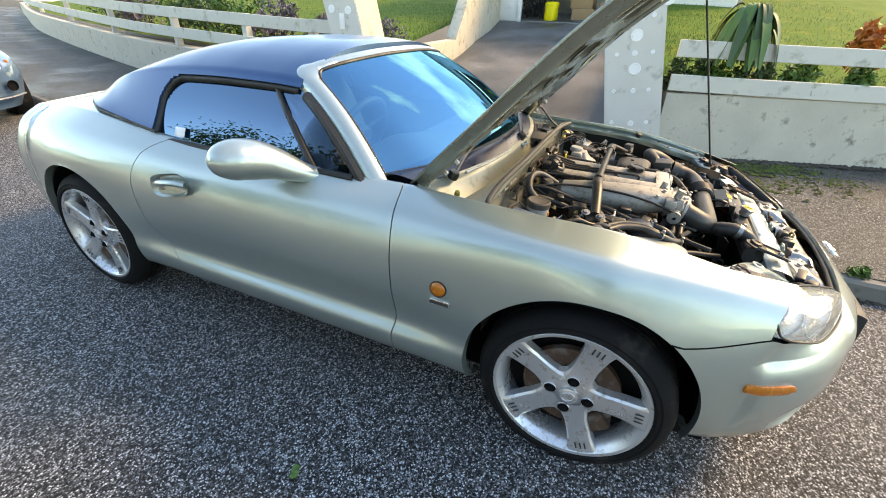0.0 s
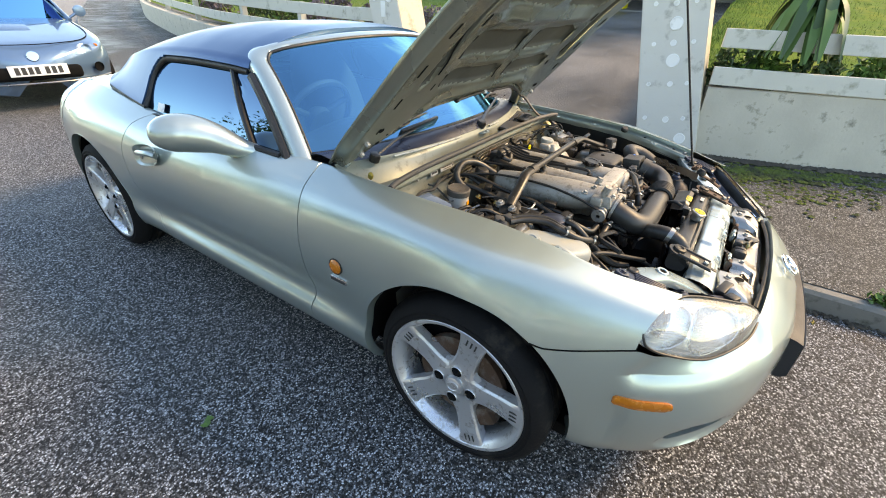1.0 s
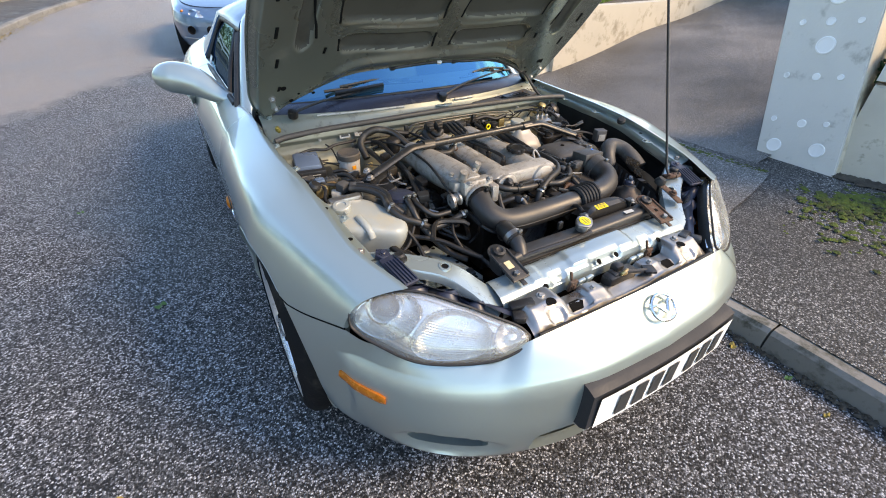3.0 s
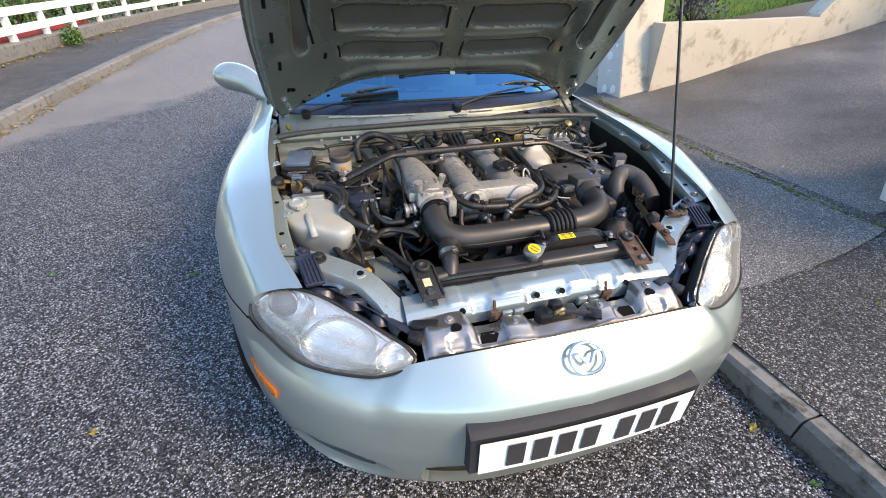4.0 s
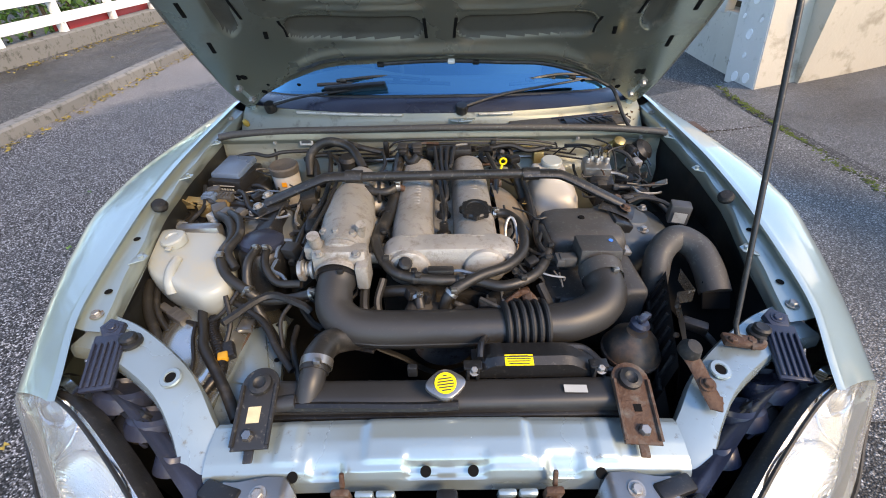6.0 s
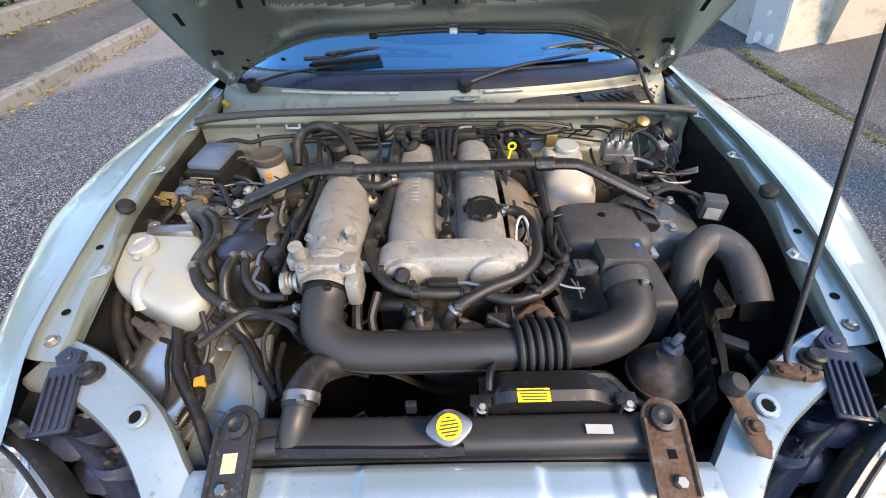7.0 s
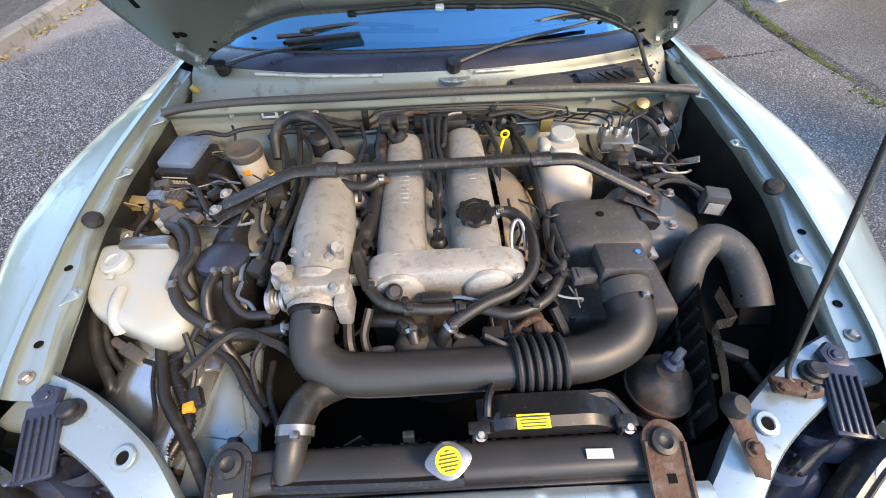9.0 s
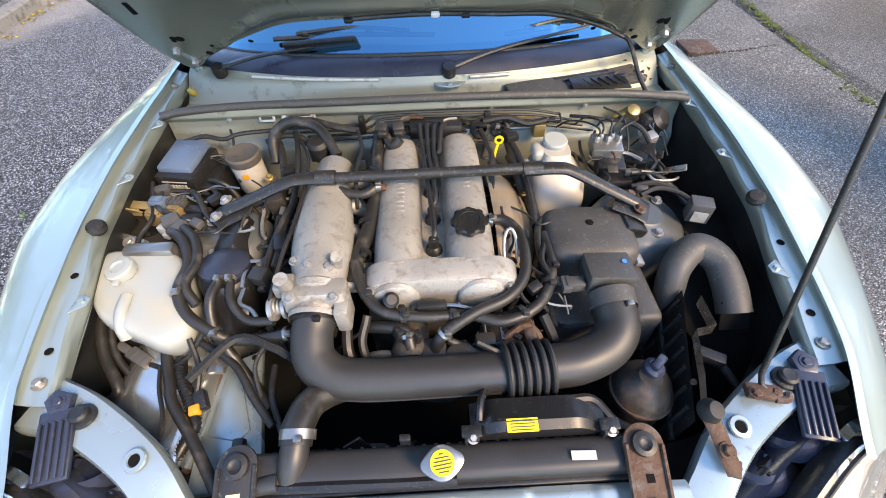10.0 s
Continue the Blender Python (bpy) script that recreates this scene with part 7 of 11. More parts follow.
    # dark lamp housing behind the headlight
    def bucket(u, v):
        a = along(UPP, 0.02 + 0.96 * u) + Vector((-0.02, 0.035, -0.012))
        b = Vector((0.335 + 0.245 * u, -0.515 + 0.150 * u, 0.578))
        p = a.lerp(b, v) + Vector((0, 0, 0.012 * math.sin(math.pi * v) + 0.004 * noise.noise(Vector((u * 7, v * 5, side)))))
        return Vector((side * p.x, p.y, p.z))
    bm = bmesh.new()
    grid(bm, bucket, 36, 16)
    hb = part("lamp_housing", bm, DARKBLUE, car, "blue-black plastic lamp housing")
    for k, (x, y, z, r) in enumerate(((0.535, -0.418, 0.628, 0.040), (0.470, -0.463, 0.618, 0.032), (0.415, -0.515, 0.600, 0.022))):
        bm = bmesh.new()
        lathe(bm, [(r * 1.1, -0.01), (r, 0.012), (r * 0.8, 0.018), (r * 0.75, 0.010), (0, 0.012)], (side * x, y, z), (-side * 0.2, 0.5, 0.8), 22)
        part("bulb_cover", bm, DARKBLUE, hb)
    bm = bmesh.new()
    box(bm, (side * 0.535, -0.437, 0.630), (0.16, 0.012, 0.006), 0.002, (0, side * 8, side * 30))
    part("adjuster_rod", bm, PLASTIC, hb)
    for k in range(5):
        pm("lamp_rib", lambda bm: box(bm, (side * (0.44 + 0.035 * k), -0.49 + 0.022 * k, 0.612 + 0.005 * k), (0.006, 0.06, 0.02), 0.002, (10, 0, side * (-25 + 4 * k))), DARKBLUE, hb)
    pm("lamp_motor", lambda bm: box(bm, (side * 0.495, -0.462, 0.618), (0.055, 0.045, 0.035), 0.008, (15, side * 10, side * 30)), PLASTIC, hb)
    pm("lamp_lead", lambda bm: tube(bm, [(side * 0.53, -0.42, 0.615), (side * 0.50, -0.45, 0.640), (side * 0.46, -0.47, 0.625), (side * 0.43, -0.50, 0.60)], 0.006, 8, 5), RUBBER, hb)
    pm("print_mark", lambda bm: (box(bm, (side * 0.520, -0.428, 0.6385), (0.010, 0.003, 0.001), 0, (30, 0, side * 20)), box(bm, (side * 0.524, -0.436, 0.6335), (0.006, 0.002, 0.001), 0, (30, 0, side * 20))), DULL, hb, "faint grey print", 0)
    bm = bmesh.new()
    box(bm, (side * 0.318, -0.566, 0.610), (0.062, 0.026, 0.014), 0.005, (0, side * 6, side * 18))
    box(bm, (side * 0.345, -0.590, 0.600), (0.032, 0.032, 0.02), 0.006, (0, 0, side * 30))
    part("corner_bracket", bm, PLASTIC, car, "black plastic corner bracket")

# slam panel
def slam(u, v):
    x = -0.355 + 0.71 * u
    prof = [(-0.462, 0.605), (-0.468, 0.632), (-0.478, 0.637), (-0.506, 0.634), (-0.528, 0.627), (-0.541, 0.618), (-0.547, 0.605), (-0.549, 0.575)]
    i = v * 7
    a, b = prof[min(int(i), 6)], prof[min(int(i), 6) + 1]
    t = i - min(int(i), 6)
    y, z = a[0] + (b[0] - a[0]) * t, a[1] + (b[1] - a[1]) * t
    dip = 0.0
    for c, w in ((-0.175, 0.03), (0.17, 0.03), (0.0, 0.065)):
        dip = max(dip, smooth(w, w - 0.012, abs(x - c)))
    if 0.12 < v < 0.62:
        z += 0.006 * smooth(0.128, 0.112, abs(x)) * smooth(0.12, 0.2, v) + 0.004 * smooth(0.022, 0.012, abs(abs(x) - 0.235)) * smooth(0.12, 0.2, v)
    if 0.5 < v < 0.9:
        z -= 0.010 * dip * math.sin(math.pi * (v - 0.5) / 0.4)
    return Vector((x, y, z - 0.010 * (x / 0.355) ** 2))
bm = bmesh.new()
grid(bm, slam, 140, 35)
slam_ob = part("slam_panel", bm, PAINT_IN, car, "silver-green slam panel across the front")
for x, y, z in ((-0.222, -0.5445, 0.6105), (-0.03, -0.5425, 0.6185), (0.038, -0.5425, 0.6185), (0.222, -0.5445, 0.6105)):
    bm = bmesh.new()
    lathe(bm, [(0.008, 0.001), (0, 0.001)], (x, y, z), (0, -0.6, 0.8), 16)
    part("panel_hole", bm, DARK, slam_ob)
for x in (-0.169, 0.130):
    bm = bmesh.new()
    box(bm, (x + 0.02, -0.566, 0.600), (0.026, 0.010, 0.034), 0.003, (10, 0, 0))
    box(bm, (x + 0.022, -0.556, 0.622), (0.007, 0.006, 0.026), 0.002, (-20, 0, 0))
    bolt(bm, (x + 0.02, -0.572, 0.600), (0, -1, 0.2), 0.005, 0.005)
    part("grille_clip", bm, RUST, slam_ob, "small rusty spring clip")
    for dx in (0.052, 0.082) if x < 0 else (-0.015, -0.045):
        bm = bmesh.new()
        box(bm, (x + dx, -0.564, 0.594), (0.027, 0.010, 0.030), 0.004, (12, 0, 0))
        part("clip_tab", bm, PAINT_IN, slam_ob)
# bare metal front stiffener with raised ends
def stiff(u, v):
    x = -0.335 + 0.67 * u
    prof = [(-0.556, 0.580), (-0.563, 0.596), (-0.604, 0.598), (-0.634, 0.586), (-0.657, 0.570)]
    i = v * 4
    a, b = prof[min(int(i), 3)], prof[min(int(i), 3) + 1]
    t = i - min(int(i), 3)
    y, z = a[0] + (b[0] - a[0]) * t, a[1] + (b[1] - a[1]) * t
    ax = abs(x)
    end = smooth(0.200, 0.232, ax) * (1 - smooth(0.315, 0.335, ax))
    y += 0.014 * end * (1 - v) * smooth(0.31, 0.25, ax)
    z += 0.019 * end * math.sin(math.pi * min(1, 0.30 + 0.66 * v))
    z -= 0.024 * smooth(0.085, 0.062, ax) * (1 - v) - 0.006 * math.exp(-((ax - 0.125) / 0.03) ** 2)
    z -= 0.012 * panel(ax, v, 0.135, 0.215, 0.05, 0.78, 0.012)
    y -= 0.026 * smooth(0.235, 0.205, ax) * (1 - v) ** 2
    z -= 0.007 * panel(ax, v, 0.228, 0.285, 0.62, 0.92, 0.012) - 0.004 * math.exp(-((v - 0.86) / 0.05) ** 2) * smooth(0.31, 0.29, ax)
    return Vector((x, y + 0.012 * (ax / 0.33) ** 2, z + 0.002 * noise.noise(Vector((x * 25, v * 3, 0)))))
bm = bmesh.new()
grid(bm, stiff, 200, 28)
st_ob = part("nose_stiffener", bm, BARE, car, "bare zinc-coated pressed steel nose stiffener")
def on_stiff(x, y):
    """The stiffener's surface at a place in plan."""
    lo, hi = 0.0, 1.0
    for _ in range(24):
        m = (lo + hi) / 2
        if stiff((x + 0.335) / 0.67, m).y > y:
            lo = m
        else:
            hi = m
    return stiff((x + 0.335) / 0.67, lo)
for s in (-1, 1):
    bm = bmesh.new()
    lathe(bm, [(0.0125, 0.0), (0, 0.0)], on_stiff(s * 0.253, -0.597) + Vector((0, 0, 0.004)), (stiff((s * 0.253 + 0.335) / 0.67, 0.46) - stiff((s * 0.253 + 0.335) / 0.67, 0.40)).cross(stiff((s * 0.253 + 0.345) / 0.67, 0.43) - stiff((s * 0.253 + 0.325) / 0.67, 0.43)), 20)
    part("oval_hole", bm, DARK, st_ob)
    for x, y, q in ((0.262, -0.570, 0.008), (0.112, -0.600, 0.006)):
        bm = bmesh.new()
        bolt(bm, on_stiff(s * x, y), (0, -0.15, 1), q, 0.007)
        part("stiffener_bolt", bm, DULL, st_ob)
    bm = bmesh.new()
    hexa = [(0.155, -0.612), (0.166, -0.602), (0.196, -0.602), (0.200, -0.612), (0.200, -0.626), (0.166, -0.628)]
    bm.faces.new([bm.verts.new(on_stiff(s * x, y) + Vector((0, 0, 0.0016))) for x, y in hexa][::-s])
    part("hexagon_opening", bm, DARK, st_ob, smooth=0)
# bonnet latch
def latch_shape(bm):
    box(bm, (0, -0.592, 0.572), (0.105, 0.038, 0.075), 0.010)
    box(bm, (0.0, -0.580, 0.610), (0.030, 0.026, 0.028), 0.006)
    box(bm, (-0.025, -0.590, 0.602), (0.018, 0.03, 0.022), 0.005)
    tube(bm, [(0.01, -0.600, 0.606), (0.04, -0.608, 0.602), (0.075, -0.618, 0.600)], 0.007, 8, 6)
    box(bm, (0.085, -0.620, 0.600), (0.034, 0.034, 0.008), 0.003, (0, 0, -30))
latch = pm("bonnet_latch", latch_shape, PLASTIC, car, "greasy black bonnet latch")
pm("latch_claw", lambda bm: (tube(bm, [(-0.012, -0.602, 0.603), (-0.010, -0.608, 0.616), (0.006, -0.606, 0.620), (0.012, -0.598, 0.606)], 0.0045, 8, 6), box(bm, (0.004, -0.606, 0.590), (0.016, 0.006, 0.04), 0.002)), GOLD, latch)
pm("front_seal", lambda bm: tube(bm, [(-0.33, -0.649, 0.585), (-0.18, -0.662, 0.594), (0, -0.668, 0.597), (0.18, -0.662, 0.594), (0.33, -0.649, 0.585)], 0.006, 8, 8), RUBBER, car, "black rubber seal behind the nose edge")

# ---- radiator ----
def tank(bm):
    def f(u, v):
        a = 2 * math.pi * u
        c, s = math.cos(a), math.sin(a)
        x = -0.298 + 0.585 * v
        return Vector((x, -0.432 + 0.027 * (1 if c > 0 else -1) * abs(c) ** 0.6, 0.632 + 0.026 * (1 if s > 0 else -1) * abs(s) ** 0.6 - 0.004 * math.sin(v * 3)))
    g = grid(bm, f, 24, 40, wrap=True)
    bm.faces.new([g[i][0] for i in range(24)])
    bm.faces.new([g[i][-1] for i in range(24)])
    for k in range(30):
        box(bm, (-0.27 + 0.0187 * k, -0.4055, 0.640), (0.006, 0.003, 0.006), 0.001)
rad = pm("radiator", tank, DUCT, car, "black plastic radiator top tank")
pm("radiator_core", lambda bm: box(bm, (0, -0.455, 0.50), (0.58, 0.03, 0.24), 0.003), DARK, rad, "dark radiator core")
pm("core_edge", lambda bm: (box(bm, (0.0, -0.4605, 0.626), (0.58, 0.010, 0.012), 0.002), tube(bm, [(-0.30, -0.452, 0.640), (-0.2, -0.456, 0.648), (-0.05, -0.458, 0.646), (0.02, -0.458, 0.650)], 0.008, 8, 6)), PLASTIC, rad)
pm("inlet_stub", lambda bm: (tube(bm, [(-0.222, -0.440, 0.640), (-0.216, -0.420, 0.660), (-0.213, -0.395, 0.670)], 0.021, 14, 5), tube(bm, [(-0.30, -0.447, 0.640), (-0.27, -0.452, 0.648), (-0.235, -0.448, 0.650)], 0.013, 10, 5)), DUCT, rad)
hose("top_hose", [(-0.214, -0.405, 0.666), (-0.212, -0.375, 0.672), (-0.195, -0.332, 0.660), (-0.138, -0.293, 0.628), (-0.07, -0.265, 0.59)], 0.024, rad, label="thick black radiator hose", n=16)
def clamp(at, d, r, name="hose_clamp", parent=car, mat=None, w=0.010):
    bm = bmesh.new()
    lathe(bm, [(r, -w / 2), (r + 0.002, -w / 2), (r + 0.002, w / 2), (r, w / 2)], at, d, 24)
    box(bm, Vector(at) + Vector((0.3, -0.5, 0.8)).normalized() * (r + 0.004), (0.012, 0.010, 0.010), 0.002)
    part(name, bm, mat or BARE, parent)
clamp((-0.212, -0.390, 0.670), (0.02, 0.9, 0.25), 0.0245, parent=rad, w=0.014)
# filler cap with ears
def cap_shape(bm):
    out = []
    for k in range(48):
        a = 2 * math.pi * k / 48
        out.append(((0.0235 + 0.008 * abs(math.cos(a)) ** 6) * math.cos(a), (0.0235 + 0.002 * abs(math.cos(a)) ** 6) * math.sin(a)))
    prism(bm, out, 0.009, pose(0.0, -0.442, 0.678, 14, 0, 8), 0.003)
    lathe(bm, [(0.018, -0.02), (0.018, 0.0)], (0, -0.442, 0.678), (0, -0.2, 1), 20)
cap = pm("radiator_cap", cap_shape, BARE, rad, "silver radiator cap")
pm("cap_label", lambda bm: lathe(bm, [(0.0170, 0.0105), (0.0165, 0.0112), (0, 0.0112)], (0, -0.442, 0.678), (0, -0.242, 0.97), 32), YELLOW, cap, "yellow round warning label")
def cap_print(bm):
    for k in range(6):
        w = (0.006, 0.020, 0.024, 0.026, 0.022, 0.014)[k]
        box(bm, (0.0, -0.0115 + 0.0045 * (5 - k), 0.0117), (w, 0.0016, 0.0006), 0)
    bmesh.ops.transform(bm, matrix=pose(0.0, -0.442, 0.678, 14, 0, 8), verts=bm.verts)
pm("label_lines", cap_print, INK, cap, smooth=0)
# shroud with caution label
def shroud(bm):
    def f(u, v):
        x = 0.045 + 0.205 * u
        hgt = 0.022 * smooth(0, 0.2, u) * smooth(1, 0.75, u)
        prof = [(-0.405, 0.645), (-0.405, 0.655 + hgt), (-0.392, 0.662 + hgt), (-0.352, 0.655 + hgt * 0.7), (-0.345, 0.57)]
        i = v * 4
        a, b = prof[min(int(i), 3)], prof[min(int(i), 3) + 1]
        t = i - min(int(i), 3)
        return Vector((x, a[0] + (b[0] - a[0]) * t, a[1] + (b[1] - a[1]) * t))
    grid(bm, f, 24, 12)
    for x in (0.045, 0.25):
        box(bm, (x, -0.400, 0.672), (0.030, 0.018, 0.006), 0.002)
        box(bm, (x - 0.008, -0.405, 0.655), (0.005, 0.018, 0.035), 0.001)
        box(bm, (x + 0.008, -0.405, 0.655), (0.005, 0.018, 0.035), 0.001)
fan = pm("fan_shroud", shroud, PLASTIC, rad, "black plastic fan shroud")
for x in (0.047, 0.252):
    pm("shroud_bolt", lambda bm: bolt(bm, (x, -0.408, 0.668), (0, -0.3, 1), 0.006, 0.008), DULL, fan)
pm("shroud_arm", lambda bm: (tube(bm, [(0.058, -0.385, 0.672), (0.062, -0.36, 0.678), (0.075, -0.33, 0.66), (0.09, -0.30, 0.62)], 0.006, 8, 5), tube(bm, [(0.206, -0.358, 0.662), (0.241, -0.357, 0.655), (0.266, -0.388, 0.648), (0.29, -0.400, 0.640)], 0.009, 8, 5)), PLASTIC, fan)
ML = pose(0.120, -0.398, 0.6815, 14, 0, 0)
pm("caution_label", lambda bm: (box(bm, (0, 0, 0), (0.046, 0.019, 0.0012), 0), bmesh.ops.transform(bm, matrix=ML, verts=bm.verts)), YELLOW, fan, "yellow caution label", 0)
def caution(bm):
    for k, w in enumerate((0.030, 0.038, 0.036, 0.033)):
        box(bm, (0.0, 0.0062 - 0.0042 * k, 0.001), (w, 0.0014 if k else 0.0024, 0.0006), 0)
    bmesh.ops.transform(bm, matrix=ML, verts=bm.verts)
pm("caution_lines", caution, INK, fan, smooth=0)
pm("part_label", lambda bm: (box(bm, (0.205, -0.4375, 0.6595), (0.036, 0.0125, 0.001), 0, (8, 0, -2))), PALEPLATE, rad, "small white part label", 0)
def fanblades(bm):
    for cx in (-0.12, 0.14):
        for k in range(7):
            a = 0.9 * k
            box(bm, (cx + 0.06 * math.cos(a), -0.385, 0.50 + 0.06 * math.sin(a)), (0.10, 0.004, 0.03), 0.001, (25, -math.degrees(a), 0))
        lathe(bm, [(0.035, 0), (0.035, 0.02), (0, 0.024)], (cx, -0.385, 0.50), (0, 1, 0), 20)
pm("cooling_fan", fanblades, PLASTIC, rad)
pm("tank_clip", lambda bm: (box(bm, (-0.053, -0.405, 0.668), (0.016, 0.010, 0.022), 0.002)), PLASTIC, rad)
# radiator brackets
for side in (-1, 1):
    def bracket(bm):
        out = []
        for k in range(17):
            a = math.pi * k / 16
            out.append((0.029 * math.cos(a), 0.020 + 0.029 * math.sin(a)))
        out += [(-0.027, -0.03), (-0.027, -0.075), (0.027, -0.075), (0.027, -0.03)]
        prism(bm, out, 0.0045, None, 0.0015)
        tube(bm, [(-0.0255, 0.02, 0.006), (-0.0255, -0.07, 0.006)], 0.0035, 6, 1, smooth=False)
        tube(bm, [(0.0255, 0.02, 0.006), (0.0255, -0.07, 0.006)], 0.0035, 6, 1, smooth=False)
        box(bm, (0, -0.083, 0.0), (0.014, 0.018, 0.004), 0.002)
        bmesh.ops.transform(bm, matrix=pose(side * 0.290, -0.448, 0.660, 16, 0, side * -4), verts=bm.verts)
    br = pm("radiator_bracket", bracket, RUST if side > 0 else SATIN, car, "rusty radiator bracket" if side > 0 else "black radiator bracket with a paper label")
    pm("grommet", lambda bm: lathe(bm, [(0.018, 0.004), (0.017, 0.010), (0.010, 0.012), (0.007, 0.009), (0.0045, 0.008), (0, 0.008)], (side * 0.290, -0.429, 0.668), (0, -0.27, 1), 22), RUBBER, br, "black rubber grommet")
    pm("bracket_bolt", lambda bm: bolt(bm, (side * 0.290, -0.503, 0.647), (0, -0.27, 1), 0.0085, 0.011), BARE, br)
    if side < 0:
        pm("bracket_label", lambda bm: box(bm, (-0.290, -0.474, 0.6575), (0.019, 0.024, 0.001), 0, (16, 0, 4)), mk("aged_paper", (0.55, 0.45, 0.27), 0.8, 0, 0.3, 90, 0), br, "yellowed paper label", 0)
    else:
        pm("square_hole", lambda bm: box(bm, (0.290, -0.472, 0.6582), (0.011, 0.011, 0.001), 0, (16, 0, 0)), DARK, br, "", 0)
# rusty catch beside it, and the bonnet stay
def catch(bm):
    tube(bm, [(0.388, -0.397, 0.694), (0.396, -0.420, 0.685), (0.402, -0.445, 0.672), (0.412, -0.470, 0.655)], 0.014, 10, 6, flat=0.4)
    box(bm, (0.412, -0.466, 0.658), (0.018, 0.024, 0.005), 0.002, (20, 0, -20))
ct = pm("catch_bracket", catch, RUST, car, "rusty twisted catch bracket")
pm("catch_rubber", lambda bm: lathe(bm, [(0.016, -0.006), (0.018, 0.004), (0.012, 0.016), (0, 0.018)], (0.388, -0.399, 0.700), (0.2, -0.3, 1), 18), RUBBER, ct)
pm("catch_bolt", lambda bm: bolt(bm, (0.400, -0.448, 0.680), (0, -0.3, 1), 0.008, 0.008), RUST, ct)
stay = pm("bonnet_stay", lambda bm: tube(bm, [(0.497, -0.372, 0.690), (0.488, -0.362, 0.695), (0.4865, -0.352, 0.708), (0.466, -0.092, 1.515)], lambda k: 0.0042, 10, 4, smooth=False), SATIN, car, "thin black bonnet stay")
def pivot(bm):
    box(bm, (0.487, -0.372, 0.690), (0.050, 0.024, 0.012), 0.004, (0, 0, -12))
    bolt(bm, (0.472, -0.376, 0.696), (0, 0, 1), 0.007, 0.006)
    bolt(bm, (0.505, -0.376, 0.692), (0, 0, 1), 0.007, 0.006)
    tube(bm, [(0.50, -0.384, 0.690), (0.515, -0.386, 0.692), (0.522, -0.378, 0.694)], 0.006, 8, 5)
pm("stay_pivot", pivot, RUST, stay, "rusty stay pivot")

# ---- firewall and cowl ----
def firewall(u, v):
    x = -0.66 + 1.32 * u
    prof = [(0.335, 0.30), (0.345, 0.55), (0.350, 0.66), (0.372, 0.695), (0.376, 0.745), (0.360, 0.762), (0.362, 0.782)]
    i = v * 6
    a, b = prof[min(int(i), 5)], prof[min(int(i), 5) + 1]
    t = i - min(int(i), 5)
    y, z = a[0] + (b[0] - a[0]) * t, a[1] + (b[1] - a[1]) * t
    return Vector((x, y + 0.006 * math.sin(x * 14) * (1 if v < 0.6 else 0.2), z))
bm = bmesh.new()
grid(bm, firewall, 80, 40)
fw = part("firewall", bm, PAINT_BAY, car, "dusty grey-green firewall")
def plenum(u, v):
    x = -0.655 + 1.31 * u
    bow = 0.14 * (abs(x) / 0.65) ** 2.2
    prof = [(0.362, 0.784), (0.380, 0.780), (0.388, 0.742), (0.425, 0.738), (0.438, 0.790), (0.447, 0.806)]
    i = v * 5
    a, b = prof[min(int(i), 4)], prof[min(int(i), 4) + 1]
    t = i - min(int(i), 4)
    k = v
    return Vector((x, a[0] + (b[0] - a[0]) * t + bow * smooth(0.2, 1.0, k), a[1] + (b[1] - a[1]) * t - 0.006 * (x / 0.65) ** 2))
bm = bmesh.new()
grid(bm, plenum, 90, 30)
pl = part("cowl_trough", bm, PAINT_BAY, car, "painted cowl trough with dust")
pm("cowl_seal", lambda bm: tube(bm, [(-0.652, 0.352, 0.776), (-0.60, 0.362, 0.781), (-0.45, 0.368, 0.786), (-0.2, 0.362, 0.790), (0.0, 0.360, 0.792), (0.2, 0.362, 0.790), (0.45, 0.360, 0.785), (0.60, 0.345, 0.780), (0.652, 0.335, 0.776)], 0.010, 10, 8), DUSTY, car, "long dusty black rubber cowl seal")
def cowl_panel(u, v):
    x = -0.645 + 1.29 * u
    a = Vector((x, 0.445 + 0.145 * (abs(x) / 0.65) ** 2.2, 0.808 - 0.008 * (x / 0.65) ** 2))
    b = along(WB, 0.5 + x / 1.29) + Vector((0, 0.012, 0.002))
    p = a.lerp(b, v)
    return p + Vector((0, 0, 0.010 * math.sin(math.pi * v)))
bm = bmesh.new()
grid(bm, cowl_panel, 80, 10)
cp = part("cowl_panel", bm, DARKBLUE, car, "black plastic cowl panel under the windscreen")
pm("cowl_lip", lambda bm: tube(bm, [(-0.46, 0.500, 0.798), (-0.3, 0.464, 0.801), (-0.12, 0.443, 0.803)], 0.0042, 6, 8), PALEPLATE, cp)
pm("cowl_lip", lambda bm: tube(bm, [(0.115, 0.439, 0.804), (0.17, 0.444, 0.803), (0.22, 0.450, 0.802)], 0.0042, 6, 8), PALEPLATE, cp)
pm("cowl_grille", lambda bm: box(bm, (0.40, 0.445, 0.772), (0.38, 0.080, 0.012), 0.004, (6, 0, 14)), DUSTY, car, "dusty black plastic air intake cover")
pm("pivot_plate", lambda bm: (prism(bm, [(-0.045, 0.0), (0.045, 0.0), (0.030, -0.024), (0.0, -0.032), (-0.030, -0.024)], 0.004, Matrix.Translation((0.062, 0.445, 0.788)), 0.0015), bolt(bm, (0.062, 0.424, 0.792), (0, 0, 1), 0.006, 0.005)), PAINT_IN, cp, "painted wiper pivot plate")
